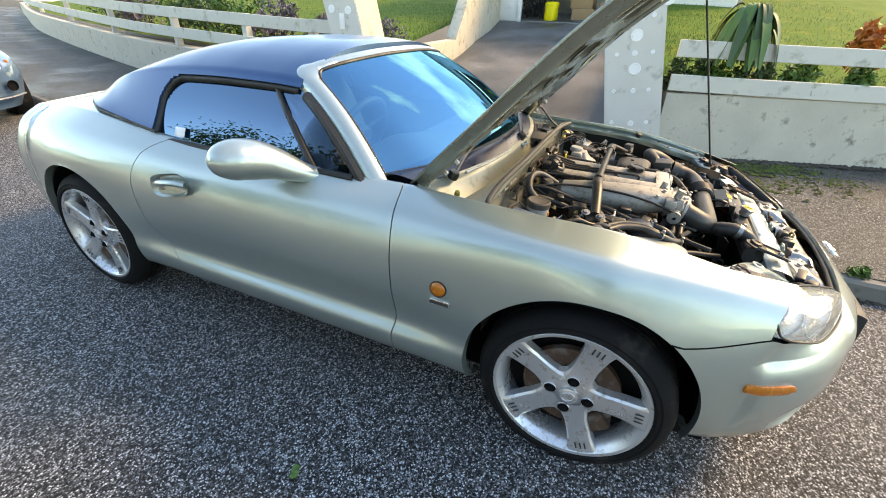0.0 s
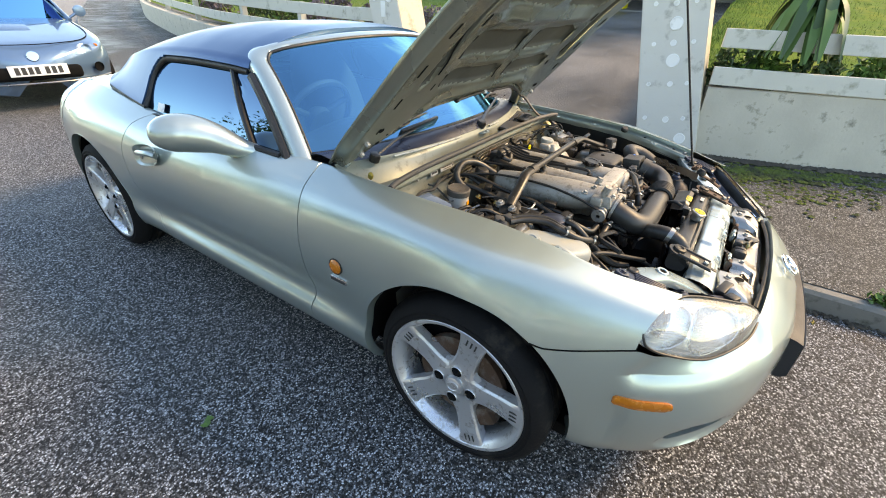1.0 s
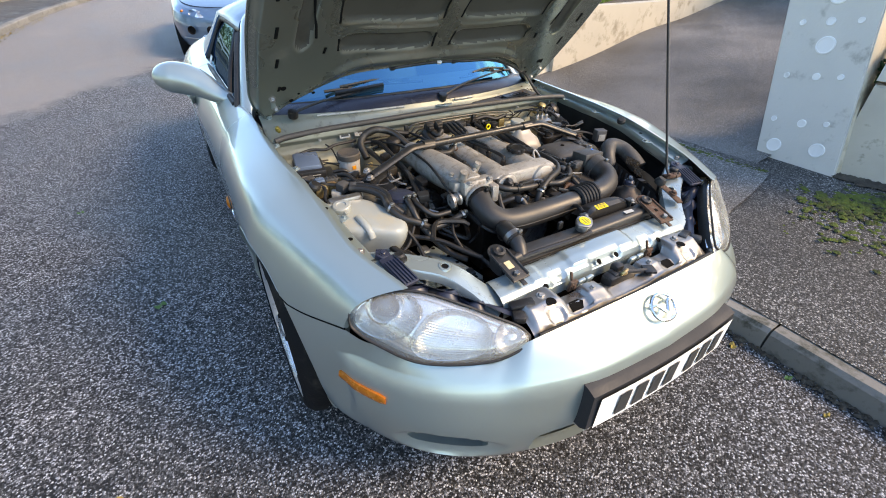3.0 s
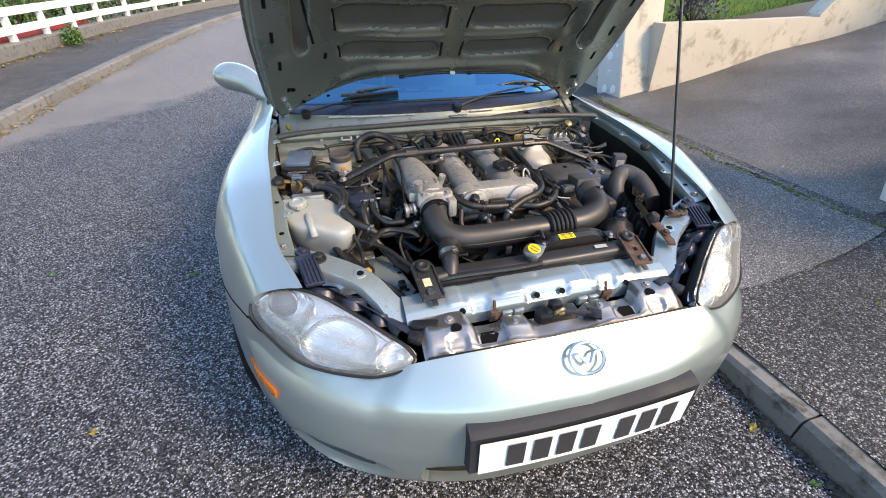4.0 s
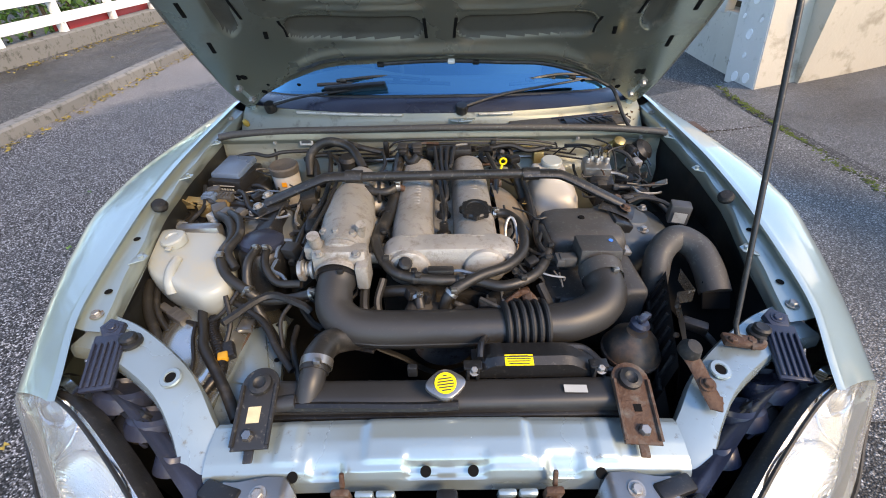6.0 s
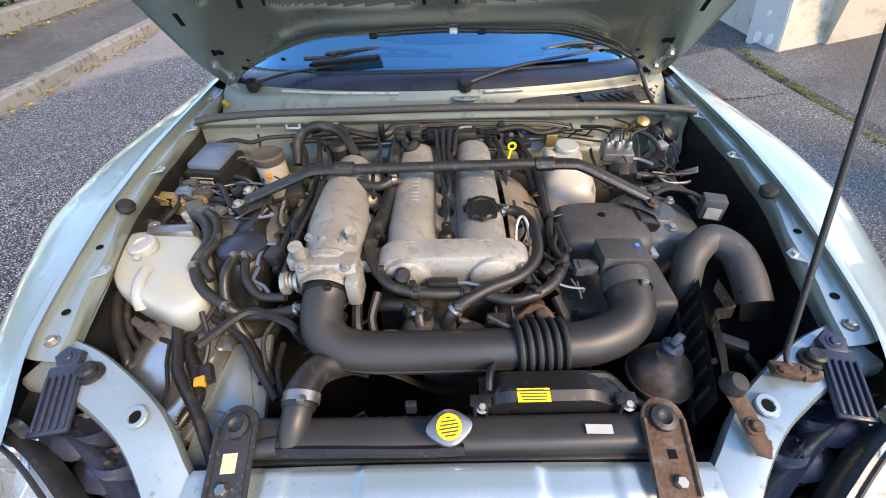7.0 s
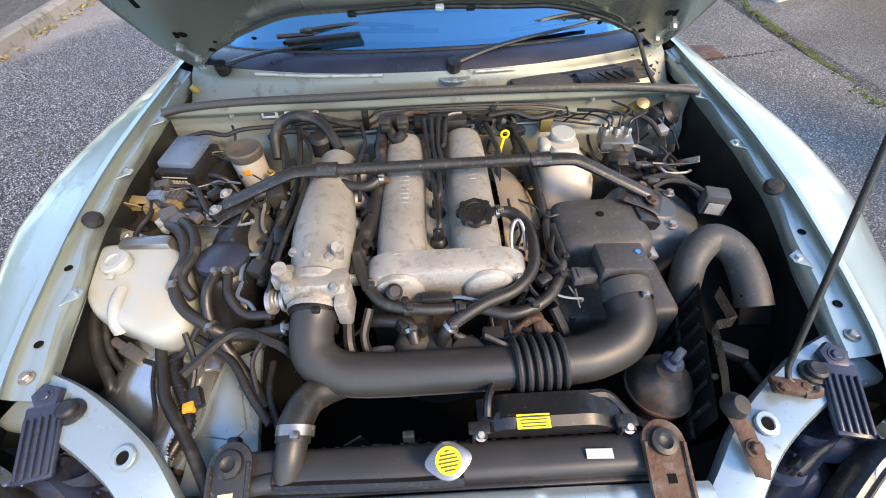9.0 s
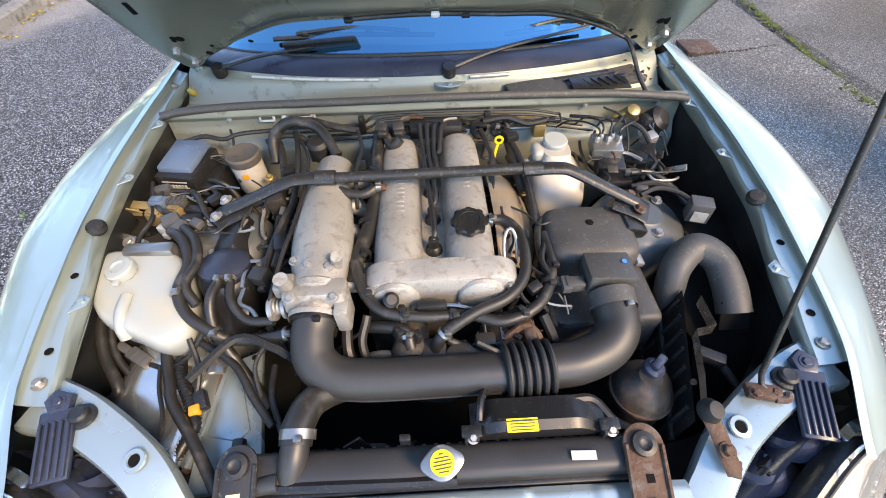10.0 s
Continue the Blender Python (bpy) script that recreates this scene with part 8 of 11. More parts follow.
pm("cover_flap", lambda bm: (box(bm, (0.455, 0.425, 0.781), (0.16, 0.050, 0.003), 0.001, (8, 4, 6)), *(box(bm, (0.40 + 0.022 * k, 0.418 + 0.003 * k, 0.784), (0.003, 0.040, 0.005), 0.001, (8, 4, 40)) for k in range(6))), PLASTIC, cp, "ribbed black vent cover")
def slits(bm):
    for k in range(5):
        box(bm, (0.46 - 0.02 * k, 0.450 + 0.012 * k, 0.782), (0.16, 0.005, 0.004), 0.001, (6, 0, 14))
pm("intake_slats", slits, DARKBLUE, cp)
pm("yellow_plug", lambda bm: lathe(bm, [(0.006, 0), (0.010, 0.010), (0.007, 0.022), (0, 0.024)], (-0.612, 0.470, 0.768), (-0.4, -0.3, 1), 14), LEAF_FALL, car, "yellow plastic plug")
bm = bmesh.new()
leaves(bm, lambda: (0.57 + rng.gauss(0, 0.025), 0.46 + rng.gauss(0, 0.03), 0.787 + rng.random() * 0.012), 14, 0.014, rng, 0.6)
part("leaf_debris", bm, RUST, car, "brown leaf debris in the cowl corner", 0)
# wipers
def wiper(px, tip, blade0, blade1, thick):
    root = pm("wiper_pivot", lambda bm: lathe(bm, [(0.018, -0.012), (0.019, 0.006), (0.016, 0.014), (0, 0.016)], px, (0, -0.35, 1), 20), PLASTIC, car)
    a, b = Vector(px), Vector(tip)
    pm("wiper_arm", lambda bm: (tube(bm, [a + Vector((0, 0, 0.006)), a.lerp(b, 0.35) + Vector((0, 0, 0.014)), b], lambda k: 0.011 - 0.006 * k, 8, 6, flat=0.6)), SATIN, root)
    c, d = Vector(blade0), Vector(blade1)
    pm("wiper_blade", lambda bm: (tube(bm, [c, c.lerp(d, 0.5) + Vector((0, 0.0, 0.006)), d], 0.006, 6, 8), tube(bm, [c.lerp(d, 0.15) + Vector((0, 0, 0.012)), c.lerp(d, 0.5) + Vector((0, 0, 0.024)), c.lerp(d, 0.85) + Vector((0, 0, 0.012))], 0.005, 6, 8)), RUBBER, root)
    for k in (0.2, 0.4, 0.6, 0.8):
        pm("blade_claw", lambda bm: box(bm, c.lerp(d, k) + Vector((0, 0, 0.012)), (0.022, 0.012, 0.014), 0.003), PLASTIC, root)
    if thick:
        pm("wiper_spoiler", lambda bm: box(bm, a.lerp(b, 0.72) + Vector((0.02, 0, 0.012)), (0.20, 0.014, 0.034), 0.005, (35, -5, -6)), PLASTIC, root, "broad black wiper spoiler")
wiper((-0.545, 0.512, 0.812), (-0.19, 0.545, 0.862), (-0.40, 0.575, 0.862), (0.03, 0.565, 0.862), True)
wiper((0.062, 0.450, 0.818), (0.45, 0.585, 0.862), (0.22, 0.560, 0.858), (0.58, 0.655, 0.845), False)
# metal pipes on the firewall
for k in range(4):
    z, y = 0.757 - 0.011 * k, 0.352 - 0.003 * k
    hose("brake_pipe", [(-0.36 + 0.03 * k, y + 0.01, z - 0.035), (-0.30, y, z - 0.028), (-0.17 + 0.012 * k, y, z - 0.024), (-0.12 + 0.012 * k, y, z), (0.05, y, z + 0.002), (0.17, y, z), (0.27, y - 0.002, z - 0.004), (0.34 + 0.03 * k, y - 0.01, z - 0.014 - 0.004 * k)], 0.0032, fw, SATIN, n=6, steps=5)
for x in (-0.165, 0.152):
    pm("pipe_clip", lambda bm: box(bm, (x, 0.343, 0.735), (0.016, 0.014, 0.050), 0.003), PLASTIC, fw, "black pipe clip")
pm("firewall_bead", lambda bm: (tube(bm, [(-0.12, 0.352, 0.705), (0.28, 0.352, 0.703)], 0.005, 8, 1, smooth=False), tube(bm, [(-0.30, 0.352, 0.690), (-0.13, 0.352, 0.703)], 0.005, 8, 1, smooth=False)), BARE, fw, "pale metal bead")
pm("id_plate", lambda bm: (box(bm, (-0.325, 0.3655, 0.757), (0.085, 0.0015, 0.026), 0, (-12, 0, 0)), box(bm, (-0.405, 0.366, 0.752), (0.040, 0.0015, 0.018), 0, (-12, 0, 0))), PALEPLATE, fw, "grey and white maker's labels", 0)
def id_lines(bm):
    for k in range(3):
        box(bm, (-0.325, 0.3635, 0.765 - 0.008 * k), (0.070 - 0.01 * k, 0.001, 0.0022), 0, (-12, 0, 0))
    box(bm, (-0.405, 0.3640, 0.753), (0.028, 0.001, 0.007), 0, (-12, 0, 0))
pm("label_print", id_lines, INK, fw, smooth=0)
for k in range(12):
    x = -0.6 + 0.11 * k + rng.uniform(-0.02, 0.02)
    pm("firewall_stud", lambda bm: bolt(bm, (x, 0.366, 0.752 if k % 2 else 0.716), (0, -1, 0.1), 0.004, 0.005), DULL, fw)
pm("gold_bracket", lambda bm: (box(bm, (0.285, 0.330, 0.712), (0.030, 0.028, 0.036), 0.003), box(bm, (0.245, 0.352, 0.730), (0.05, 0.004, 0.018), 0.002), box(bm, (0.50, 0.335, 0.742), (0.060, 0.02, 0.02), 0.006, (0, -25, 10)), lathe(bm, [(0.016, 0), (0.016, 0.01), (0.008, 0.014), (0, 0.014)], (0.515, 0.325, 0.752), (0, -0.5, 1), 16)), GOLD, fw, "yellow passivated bracket")
pm("wing_motor", lambda bm: (box(bm, (0.555, 0.315, 0.728), (0.05, 0.035, 0.035), 0.008, (10, 20, 30)), lathe(bm, [(0.032, 0), (0.032, 0.03), (0.02, 0.04), (0, 0.04)], (0.575, 0.33, 0.715), (0.4, -0.4, 0.6), 18)), PLASTIC, fw)
for k in range(8):
    a = Vector((0.545 + 0.005 * k, 0.305, 0.735))
    hose("wire", [a, a + Vector((rng.uniform(-0.02, 0.03), -0.01, rng.uniform(-0.03, 0.02))), a + Vector((rng.uniform(0, 0.05), rng.uniform(-0.02, 0.02), -0.04))], 0.0022, fw, BLUEBOX if k % 2 else RUBBER, n=5, steps=4)

# ---- engine ----
def head(bm):
    box(bm, (0.0, 0.08, 0.652), (0.235, 0.40, 0.075), 0.008)
engine = pm("engine", head, CAST, car, "weathered aluminium twin-cam engine")
pm("engine_block", lambda bm: box(bm, (0.0, 0.05, 0.49), (0.27, 0.42, 0.24), 0.012), GRIME, engine, "grimy dark engine block")
def cam_cover(cx, y0, y1):
    def f(bm):
        def s(u, v):
            y = y0 + (y1 - y0) * v
            a = math.pi * u
            r = 0.0475 * (1 - 0.10 * abs(2 * v - 1) ** 6)
            return Vector((cx + r * math.cos(a) * (1 if abs(math.cos(a)) < 0.95 else 1), y, 0.690 + 0.052 * math.sin(a) ** 0.62 * (1 if v < 0.98 else 0.9)))
        g = grid(bm, s, 24, 24)
        for j in (0, -1):
            bm.faces.new([g[i][j] for i in range(25)])
    return f
cl = pm("cam_cover", cam_cover(-0.067, -0.125, 0.272), CAST, engine, "rough cast cam cover tube")
cr = pm("cam_cover", cam_cover(0.072, -0.125, 0.285), CAST, engine, "rough cast cam cover tube")
def raised(cx, y0, n, parent):
    for k in range(n):
        pm("cast_mark", lambda bm: box(bm, (cx, y0 - 0.014 * k, 0.7402), (0.017, 0.008, 0.005), 0.0015), CAST, parent, "raised cast lettering as plain bars")
raised(-0.062, 0.125, 9, cl)
raised(0.076, 0.150, 6, cr)
def front_cover(bm):
    out = []
    for cx, a0 in ((0.098, -90), (-0.084, 90)):
        for k in range(17):
            a = radians(a0 + 180 * k / 16)
            out.append((cx + 0.050 * math.cos(a), 0.040 * math.sin(a)))
    m = Matrix.Translation((0.006, -0.118, 0.700)) @ Matrix.Rotation(radians(90), 4, "X")
    prism(bm, out, 0.052, m, 0.014)
fc = pm("timing_cover", front_cover, CAST, engine, "rounded cast front cam cover", 45)
for cx in (-0.070, 0.085):
    pm("cover_boss", lambda bm: lathe(bm, [(0.044, 0.0), (0.042, 0.008), (0.036, 0.012), (0, 0.013)], (cx, -0.169, 0.694), (0, -1, 0), 32), CAST, fc)
for cx, cz in ((-0.112, 0.72), (0.135, 0.715), (-0.03, 0.672), (0.045, 0.672)):
    pm("cover_bolt", lambda bm: bolt(bm, (cx, -0.170, cz), (0, -1, 0.1), 0.007, 0.007), DULL, fc)
oc = pm("oil_cap", lambda bm: (lathe(bm, [(0.020, -0.01), (0.021, 0.004), (0.031, 0.006), (0.032, 0.014), (0.029, 0.018), (0.020, 0.0185), (0.019, 0.0165), (0, 0.0165)], (0.072, -0.040, 0.742), (0, -0.12, 1), 32)), PLASTIC, engine, "ribbed black oil filler cap")
for k in range(8):
    a = 2 * math.pi * k / 8
    pm("cap_lug", lambda bm: lathe(bm, [(0.0075, 0.005), (0.0075, 0.016), (0, 0.017)], (0.072 + 0.029 * math.cos(a), -0.040 + 0.029 * math.sin(a), 0.742), (0, -0.12, 1), 8), PLASTIC, oc)
pm("plug_valley", lambda bm: box(bm, (0.002, 0.08, 0.690), (0.06, 0.36, 0.012), 0.003), CAST, engine)
for k in range(4):
    y = -0.06 + 0.085 * k
    pm("plug_boot", lambda bm: lathe(bm, [(0.018, 0), (0.016, 0.01), (0.010, 0.016), (0.010, 0.035), (0, 0.037)], (0.002, y, 0.694), (0, 0, 1), 14), RUBBER, engine)
    hose("plug_lead", [(0.002, y, 0.727), (0.004 + 0.006 * k, y + 0.03, 0.742), (-0.012 + 0.012 * k, 0.20, 0.735 + 0.004 * k), (-0.02 + 0.018 * k, 0.285, 0.758), (-0.015 + 0.022 * k, 0.315, 0.742)], 0.0055, engine, RUBBER, n=8)
pm("coil_pack", lambda bm: (box(bm, (0.02, 0.318, 0.735), (0.13, 0.05, 0.035), 0.006), box(bm, (-0.085, 0.292, 0.752), (0.045, 0.035, 0.03), 0.006)), PLASTIC, engine, "black ignition coil pack")
for dx in (-0.022, 0.016):
    pm("coil_plug", lambda bm: (box(bm, (-0.085 + dx, 0.262, 0.770), (0.028, 0.022, 0.030), 0.004, (25, 0, dx * 500)), box(bm, (-0.085 + dx, 0.248, 0.765), (0.020, 0.010, 0.016), 0.002, (25, 0, 0))), DUCT, engine, "grey-black connector")
hose("coil_loom", [(-0.10, 0.262, 0.755), (-0.085, 0.235, 0.742), (-0.065, 0.240, 0.758)], 0.012, engine)
# plenum and throttle
def plen(bm):
    line = spl([Vector((-0.205, -0.165, 0.728)), Vector((-0.213, -0.06, 0.722)), Vector((-0.222, 0.08, 0.716)), Vector((-0.222, 0.20, 0.708))], 8)
    rows = []
    for i, p in enumerate(line):
        t = i / (len(line) - 1)
        rx = 0.045 + 0.016 * math.sin(math.pi * min(1, t * 1.3)) ** 1.0
        rz = 0.040 + 0.010 * math.sin(math.pi * t)
        rows.append([bm.verts.new(p + Vector((rx * math.cos(a) + (0.006 if math.cos(a) < 0 else 0), 0, rz * math.sin(a)))) for a in (2 * math.pi * k / 24 for k in range(24))])
    for a, b in zip(rows, rows[1:]):
        for k in range(24):
            bm.faces.new((a[k], a[(k + 1) % 24], b[(k + 1) % 24], b[k]))
    bm.faces.new(rows[0])
    bm.faces.new(rows[-1])
    for k in range(4):
        y = -0.08 + 0.085 * k
        tube(bm, [(-0.215, y, 0.70), (-0.17, y, 0.69), (-0.135, y + 0.005, 0.66), (-0.11, y + 0.01, 0.63)], 0.021, 12, 5)
    box(bm, (-0.15, -0.135, 0.70), (0.06, 0.03, 0.025), 0.006)
man = pm("intake_manifold", plen, CAST, engine, "grey cast intake plenum with runners", 50)
def thr(bm):
    lathe(bm, [(0.045, 0.0), (0.045, 0.012), (0.038, 0.016), (0.038, 0.05), (0.044, 0.053), (0.044, 0.062)], (-0.203, -0.158, 0.722), (-0.02, -1, -0.22), 28)
    box(bm, (-0.200, -0.185, 0.735), (0.105, 0.045, 0.045), 0.008, (-10, 0, 0))
    box(bm, (-0.255, -0.165, 0.740), (0.035, 0.035, 0.03), 0.006)
    box(bm, (-0.155, -0.205, 0.715), (0.025, 0.05, 0.055), 0.006)
    lathe(bm, [(0.012, 0), (0.012, 0.03), (0, 0.03)], (-0.245, -0.18, 0.76), (0, -0.3, 1), 14)
    lathe(bm, [(0.010, 0), (0.010, 0.04), (0, 0.04)], (-0.17, -0.13, 0.745), (0.2, -0.3, 1), 14)
tb = pm("throttle_body", thr, CAST, man, "cast throttle body with bosses")
for at in ((-0.235, -0.205, 0.757), (-0.165, -0.205, 0.756), (-0.215, -0.140, 0.765), (-0.18, -0.145, 0.762), (-0.245, -0.12, 0.752)):
    pm("throttle_bolt", lambda bm: bolt(bm, at, (0, -0.3, 1), 0.0065, 0.008), DULL, tb)
def cable_wheel(bm):
    lathe(bm, [(0.006, -0.02), (0.022, -0.018), (0.022, -0.010), (0.012, -0.008), (0.012, 0.004), (0.020, 0.006), (0.020, 0.012), (0.004, 0.014)], (-0.268, -0.185, 0.705), (1, 0, 0.1), 20)
    for k in range(6):
        lathe(bm, [(0.014, 0.0), (0.016, 0.002), (0.014, 0.004)], (-0.285 + 0.006 * k, -0.183, 0.706), (1, 0, 0.1), 14)
pm("throttle_wheel", cable_wheel, DULL, tb, "dull steel throttle wheel and spring")
hose("throttle_cable", [(-0.285, -0.19, 0.720), (-0.275, -0.10, 0.742), (-0.262, 0.02, 0.752), (-0.270, 0.18, 0.75), (-0.32, 0.30, 0.74)], 0.004, man, RUBBER)
# intake ducting
duct = pm("intake_pipe", lambda bm: tube(bm, [(-0.205, -0.208, 0.706), (-0.209, -0.242, 0.693), (-0.201, -0.276, 0.676), (-0.165, -0.299, 0.662), (-0.10, -0.304, 0.657), (0.0, -0.304, 0.657), (0.108, -0.303, 0.658)], lambda k: 0.0348 + 0.0035 * math.exp(-(k / 0.06) ** 2), 26, 10), DUCT, car, "thick black plastic intake pipe")
def bellows(bm):
    prof = []
    for k in range(6):
        prof += [(0.038, 0.014 * k), (0.046, 0.014 * k + 0.003), (0.0475, 0.014 * k + 0.0065), (0.046, 0.014 * k + 0.010), (0.038, 0.014 * k + 0.0128)]
    lathe(bm, prof, (0.106, -0.303, 0.658), (1, 0.06, 0.02), 30)
pm("bellows", bellows, RUBBER, duct, "ribbed black rubber bellows")
pm("intake_elbow", lambda bm: tube(bm, [(0.186, -0.299, 0.659), (0.235, -0.294, 0.662), (0.285, -0.275, 0.670), (0.310, -0.245, 0.681), (0.312, -0.205, 0.692)], lambda k: 0.0365 + 0.001 * k, 26, 10), DUCT, duct, "black rubber intake elbow")
clamp((0.312, -0.205, 0.692), (0, 1, 0.22), 0.0385, "duct_clamp", duct, BARE, 0.012)
clamp((-0.205, -0.212, 0.705), (0, 1, 0.35), 0.0385, "duct_clamp", duct, PLASTIC, 0.012)
pm("pipe_seam", lambda bm: tube(bm, [(-0.165, -0.3335, 0.657), (-0.10, -0.3390, 0.654), (0.10, -0.3378, 0.655)], 0.0018, 6, 6), DUCT, duct)
# air box
def airbox(bm):
    def f(u, v):
        a = 2 * math.pi * u
        c, s = math.cos(a), math.sin(a)
        sg = lambda q: (1 if q > 0 else -1) * abs(q) ** 0.42
        k = (0.98, 1.0, 1.0, 0.985, 0.94, 0.80, 0.40, 0.0)[min(int(v * 7 + 0.5), 7)]
        z = (0.45, 0.60, 0.655, 0.685, 0.700, 0.709, 0.713, 0.714)[min(int(v * 7 + 0.5), 7)]
        return Vector((0.318 + 0.093 * sg(c) * k, -0.030 + 0.075 * sg(s) * k - 0.02 * (0.7 - z), z))
    grid(bm, f, 40, 7, wrap=True)
    box(bm, (0.385, -0.135, 0.60), (0.055, 0.17, 0.13), 0.012)
    box(bm, (0.30, -0.13, 0.55), (0.17, 0.15, 0.16), 0.012)
    for k in range(5):
        box(bm, (0.235, -0.20 + 0.035 * k, 0.57), (0.012, 0.006, 0.13), 0.002)
air = pm("air_box", airbox, DUSTY, car, "dusty black plastic air filter box", 50)
pm("lid_stud", lambda bm: lathe(bm, [(0.008, 0), (0.006, 0.003), (0, 0.003)], (0.318, -0.02, 0.714), (0, 0, 1), 14), DARK, air)
pm("airflow_meter", lambda bm: (box(bm, (0.314, -0.150, 0.712), (0.082, 0.068, 0.045), 0.004, (-6, 0, -3)), lathe(bm, [(0.042, 0.0), (0.040, -0.03)], (0.312, -0.185, 0.697), (0, 1, 0.2), 26)), DUSTY, air, "black airflow meter box")
pm("blue_dot", lambda bm: lathe(bm, [(0.0045, 0), (0.0045, 0.0008), (0, 0.0008)], (0.341, -0.142, 0.7352), (0, -0.10, 1), 14), mk("blue_paint_dot", (0.02, 0.2, 0.75), 0.4, 0, 0.05, 5, 0), air, "blue paint dot")
pm("meter_plug", lambda bm: (box(bm, (0.252, -0.165, 0.705), (0.034, 0.022, 0.022), 0.003), box(bm, (0.236, -0.165, 0.705), (0.016, 0.030, 0.016), 0.002)), GREYPLUG, air, "grey connector")
hose("meter_lead", [(0.232, -0.165, 0.703), (0.215, -0.14, 0.698), (0.208, -0.08, 0.695), (0.215, -0.02, 0.70), (0.232, 0.02, 0.69)], 0.007, air)
pm("box_clip", lambda bm: box(bm, (0.408, -0.085, 0.668), (0.018, 0.03, 0.012), 0.003, (0, 20, 0)), DULL, air)
# snorkel
pm("air_snorkel", lambda bm: tube(bm, [(0.462, -0.16, 0.56), (0.456, -0.145, 0.640), (0.466, -0.118, 0.685), (0.508, -0.090, 0.702), (0.542, -0.115, 0.694), (0.551, -0.160, 0.674), (0.553, -0.205, 0.645)], lambda k: 0.027 + 0.003 * k, 20, 8), DUSTY, car, "curved dusty black plastic air snorkel")
pm("snorkel_mouth", lambda bm: box(bm, (0.5535, -0.2085, 0.6425), (0.058, 0.006, 0.058), 0.003, (-33, 0, 0)), DARK, car)
# black ribbed shield and its grey bracket
def shield(bm):
    a, b, c, d = Vector((0.462, -0.165, 0.672)), Vector((0.384, -0.400, 0.662)), Vector((0.345, -0.42, 0.50)), Vector((0.400, -0.19, 0.50))
    grid(bm, lambda u, v: a.lerp(b, u).lerp(d.lerp(c, u), v), 16, 8)
    for k in range(7):
        u = 0.08 + 0.135 * k
        tube(bm, [a.lerp(b, u) + Vector((-0.004, 0, -0.006)), d.lerp(c, u) + Vector((-0.004, 0, 0))], 0.005, 6, 1, smooth=False)
    for v in (0.35, 0.7):
        tube(bm, [a.lerp(d, v) + Vector((-0.004, 0, 0)), b.lerp(c, v) + Vector((-0.004, 0, 0))], 0.005, 6, 1, smooth=False)
sh = pm("ribbed_shield", shield, PLASTIC, car, "ribbed black plastic heat shield")
def zig(bm):
    pts = [(0.462, -0.205, 0.710), (0.464, -0.262, 0.706), (0.428, -0.268, 0.706), (0.407, -0.345, 0.702), (0.392, -0.392, 0.694)]
    for p, q in zip(pts, pts[1:]):
        p, q = Vector(p), Vector(q)
        va = [bm.verts.new(c) for c in (p, q, q + Vector((0.004, 0, -0.030)), p + Vector((0.004, 0, -0.030)))]
        bm.faces.new(va)
    bmesh.ops.solidify(bm, geom=list(bm.faces), thickness=0.004)
pm("shield_edge", zig, BARE, sh, "bare bent metal edge")
for p in ((0.425, -0.29, 0.69), (0.402, -0.345, 0.675)):
    pm("shield_rivet", lambda bm: lathe(bm, [(0.005, 0), (0.005, 0.004), (0, 0.005)], p, (-0.8, 0, 0.5), 10), RUST, sh)
# steering fluid can
can = pm("fluid_can", lambda bm: lathe(bm, [(0.044, -0.07), (0.048, -0.05), (0.048, 0.0), (0.050, 0.003), (0.047, 0.008), (0.040, 0.026), (0.022, 0.038), (0.018, 0.046), (0, 0.046)], (0.340, -0.330, 0.625), (0, 0, 1), 30), mk("rust_spotted_black_steel", (0.03, 0.028, 0.026), 0.45, 0.3, 0.3, 9, 0.15, 90, (0.16, 0.09, 0.05), 0.4, 9), car, "rust-spotted black fluid can")
pm("can_band", lambda bm: lathe(bm, [(0.0485, -0.004), (0.052, -0.002), (0.052, 0.004), (0.0485, 0.006)], (0.340, -0.330, 0.620), (0, 0, 1), 30), RUST, can)
pm("can_cap", lambda bm: (lathe(bm, [(0.016, 0), (0.017, 0.012), (0.012, 0.018), (0, 0.018)], (0.346, -0.318, 0.668), (0.15, -0.1, 1), 18), box(bm, (0.352, -0.316, 0.690), (0.034, 0.014, 0.012), 0.004, (0, 10, 40))), DARKBLUE, can, "blue-black cap")
# heat shield over the exhaust
def hs(bm):
    def f(u, v):
        x = 0.128 + 0.095 * u
        y = -0.09 + 0.30 * v
        z = 0.708 - 0.075 * u * u + 0.012 * math.sin(math.pi * v) - 0.03 * abs(2 * v - 1) ** 3 + 0.002 * noise.noise(Vector((x * 60, y * 60, 0)))
        return Vector((x, y, z))
    grid(bm, f, 16, 24)
hsh = pm("exhaust_heat_shield", hs, HEAT, engine, "stained tan exhaust heat shield")
pm("shield_bolt", lambda bm: bolt(bm, (0.150, 0.095, 0.702), (0.2, 0, 1), 0.008, 0.007), RUST, hsh)
pm("lifting_eye", lambda bm: tube(bm, [Vector((0.150 + 0.013 * math.cos(6.283 * k / 20), -0.075 + 0.028 * math.sin(6.283 * k / 20), 0.705 + 0.03 * math.sin(6.283 * k / 20))) for k in range(21)], 0.0035, 8, 1, smooth=False, caps=False), DULL, engine, "steel lifting eye")
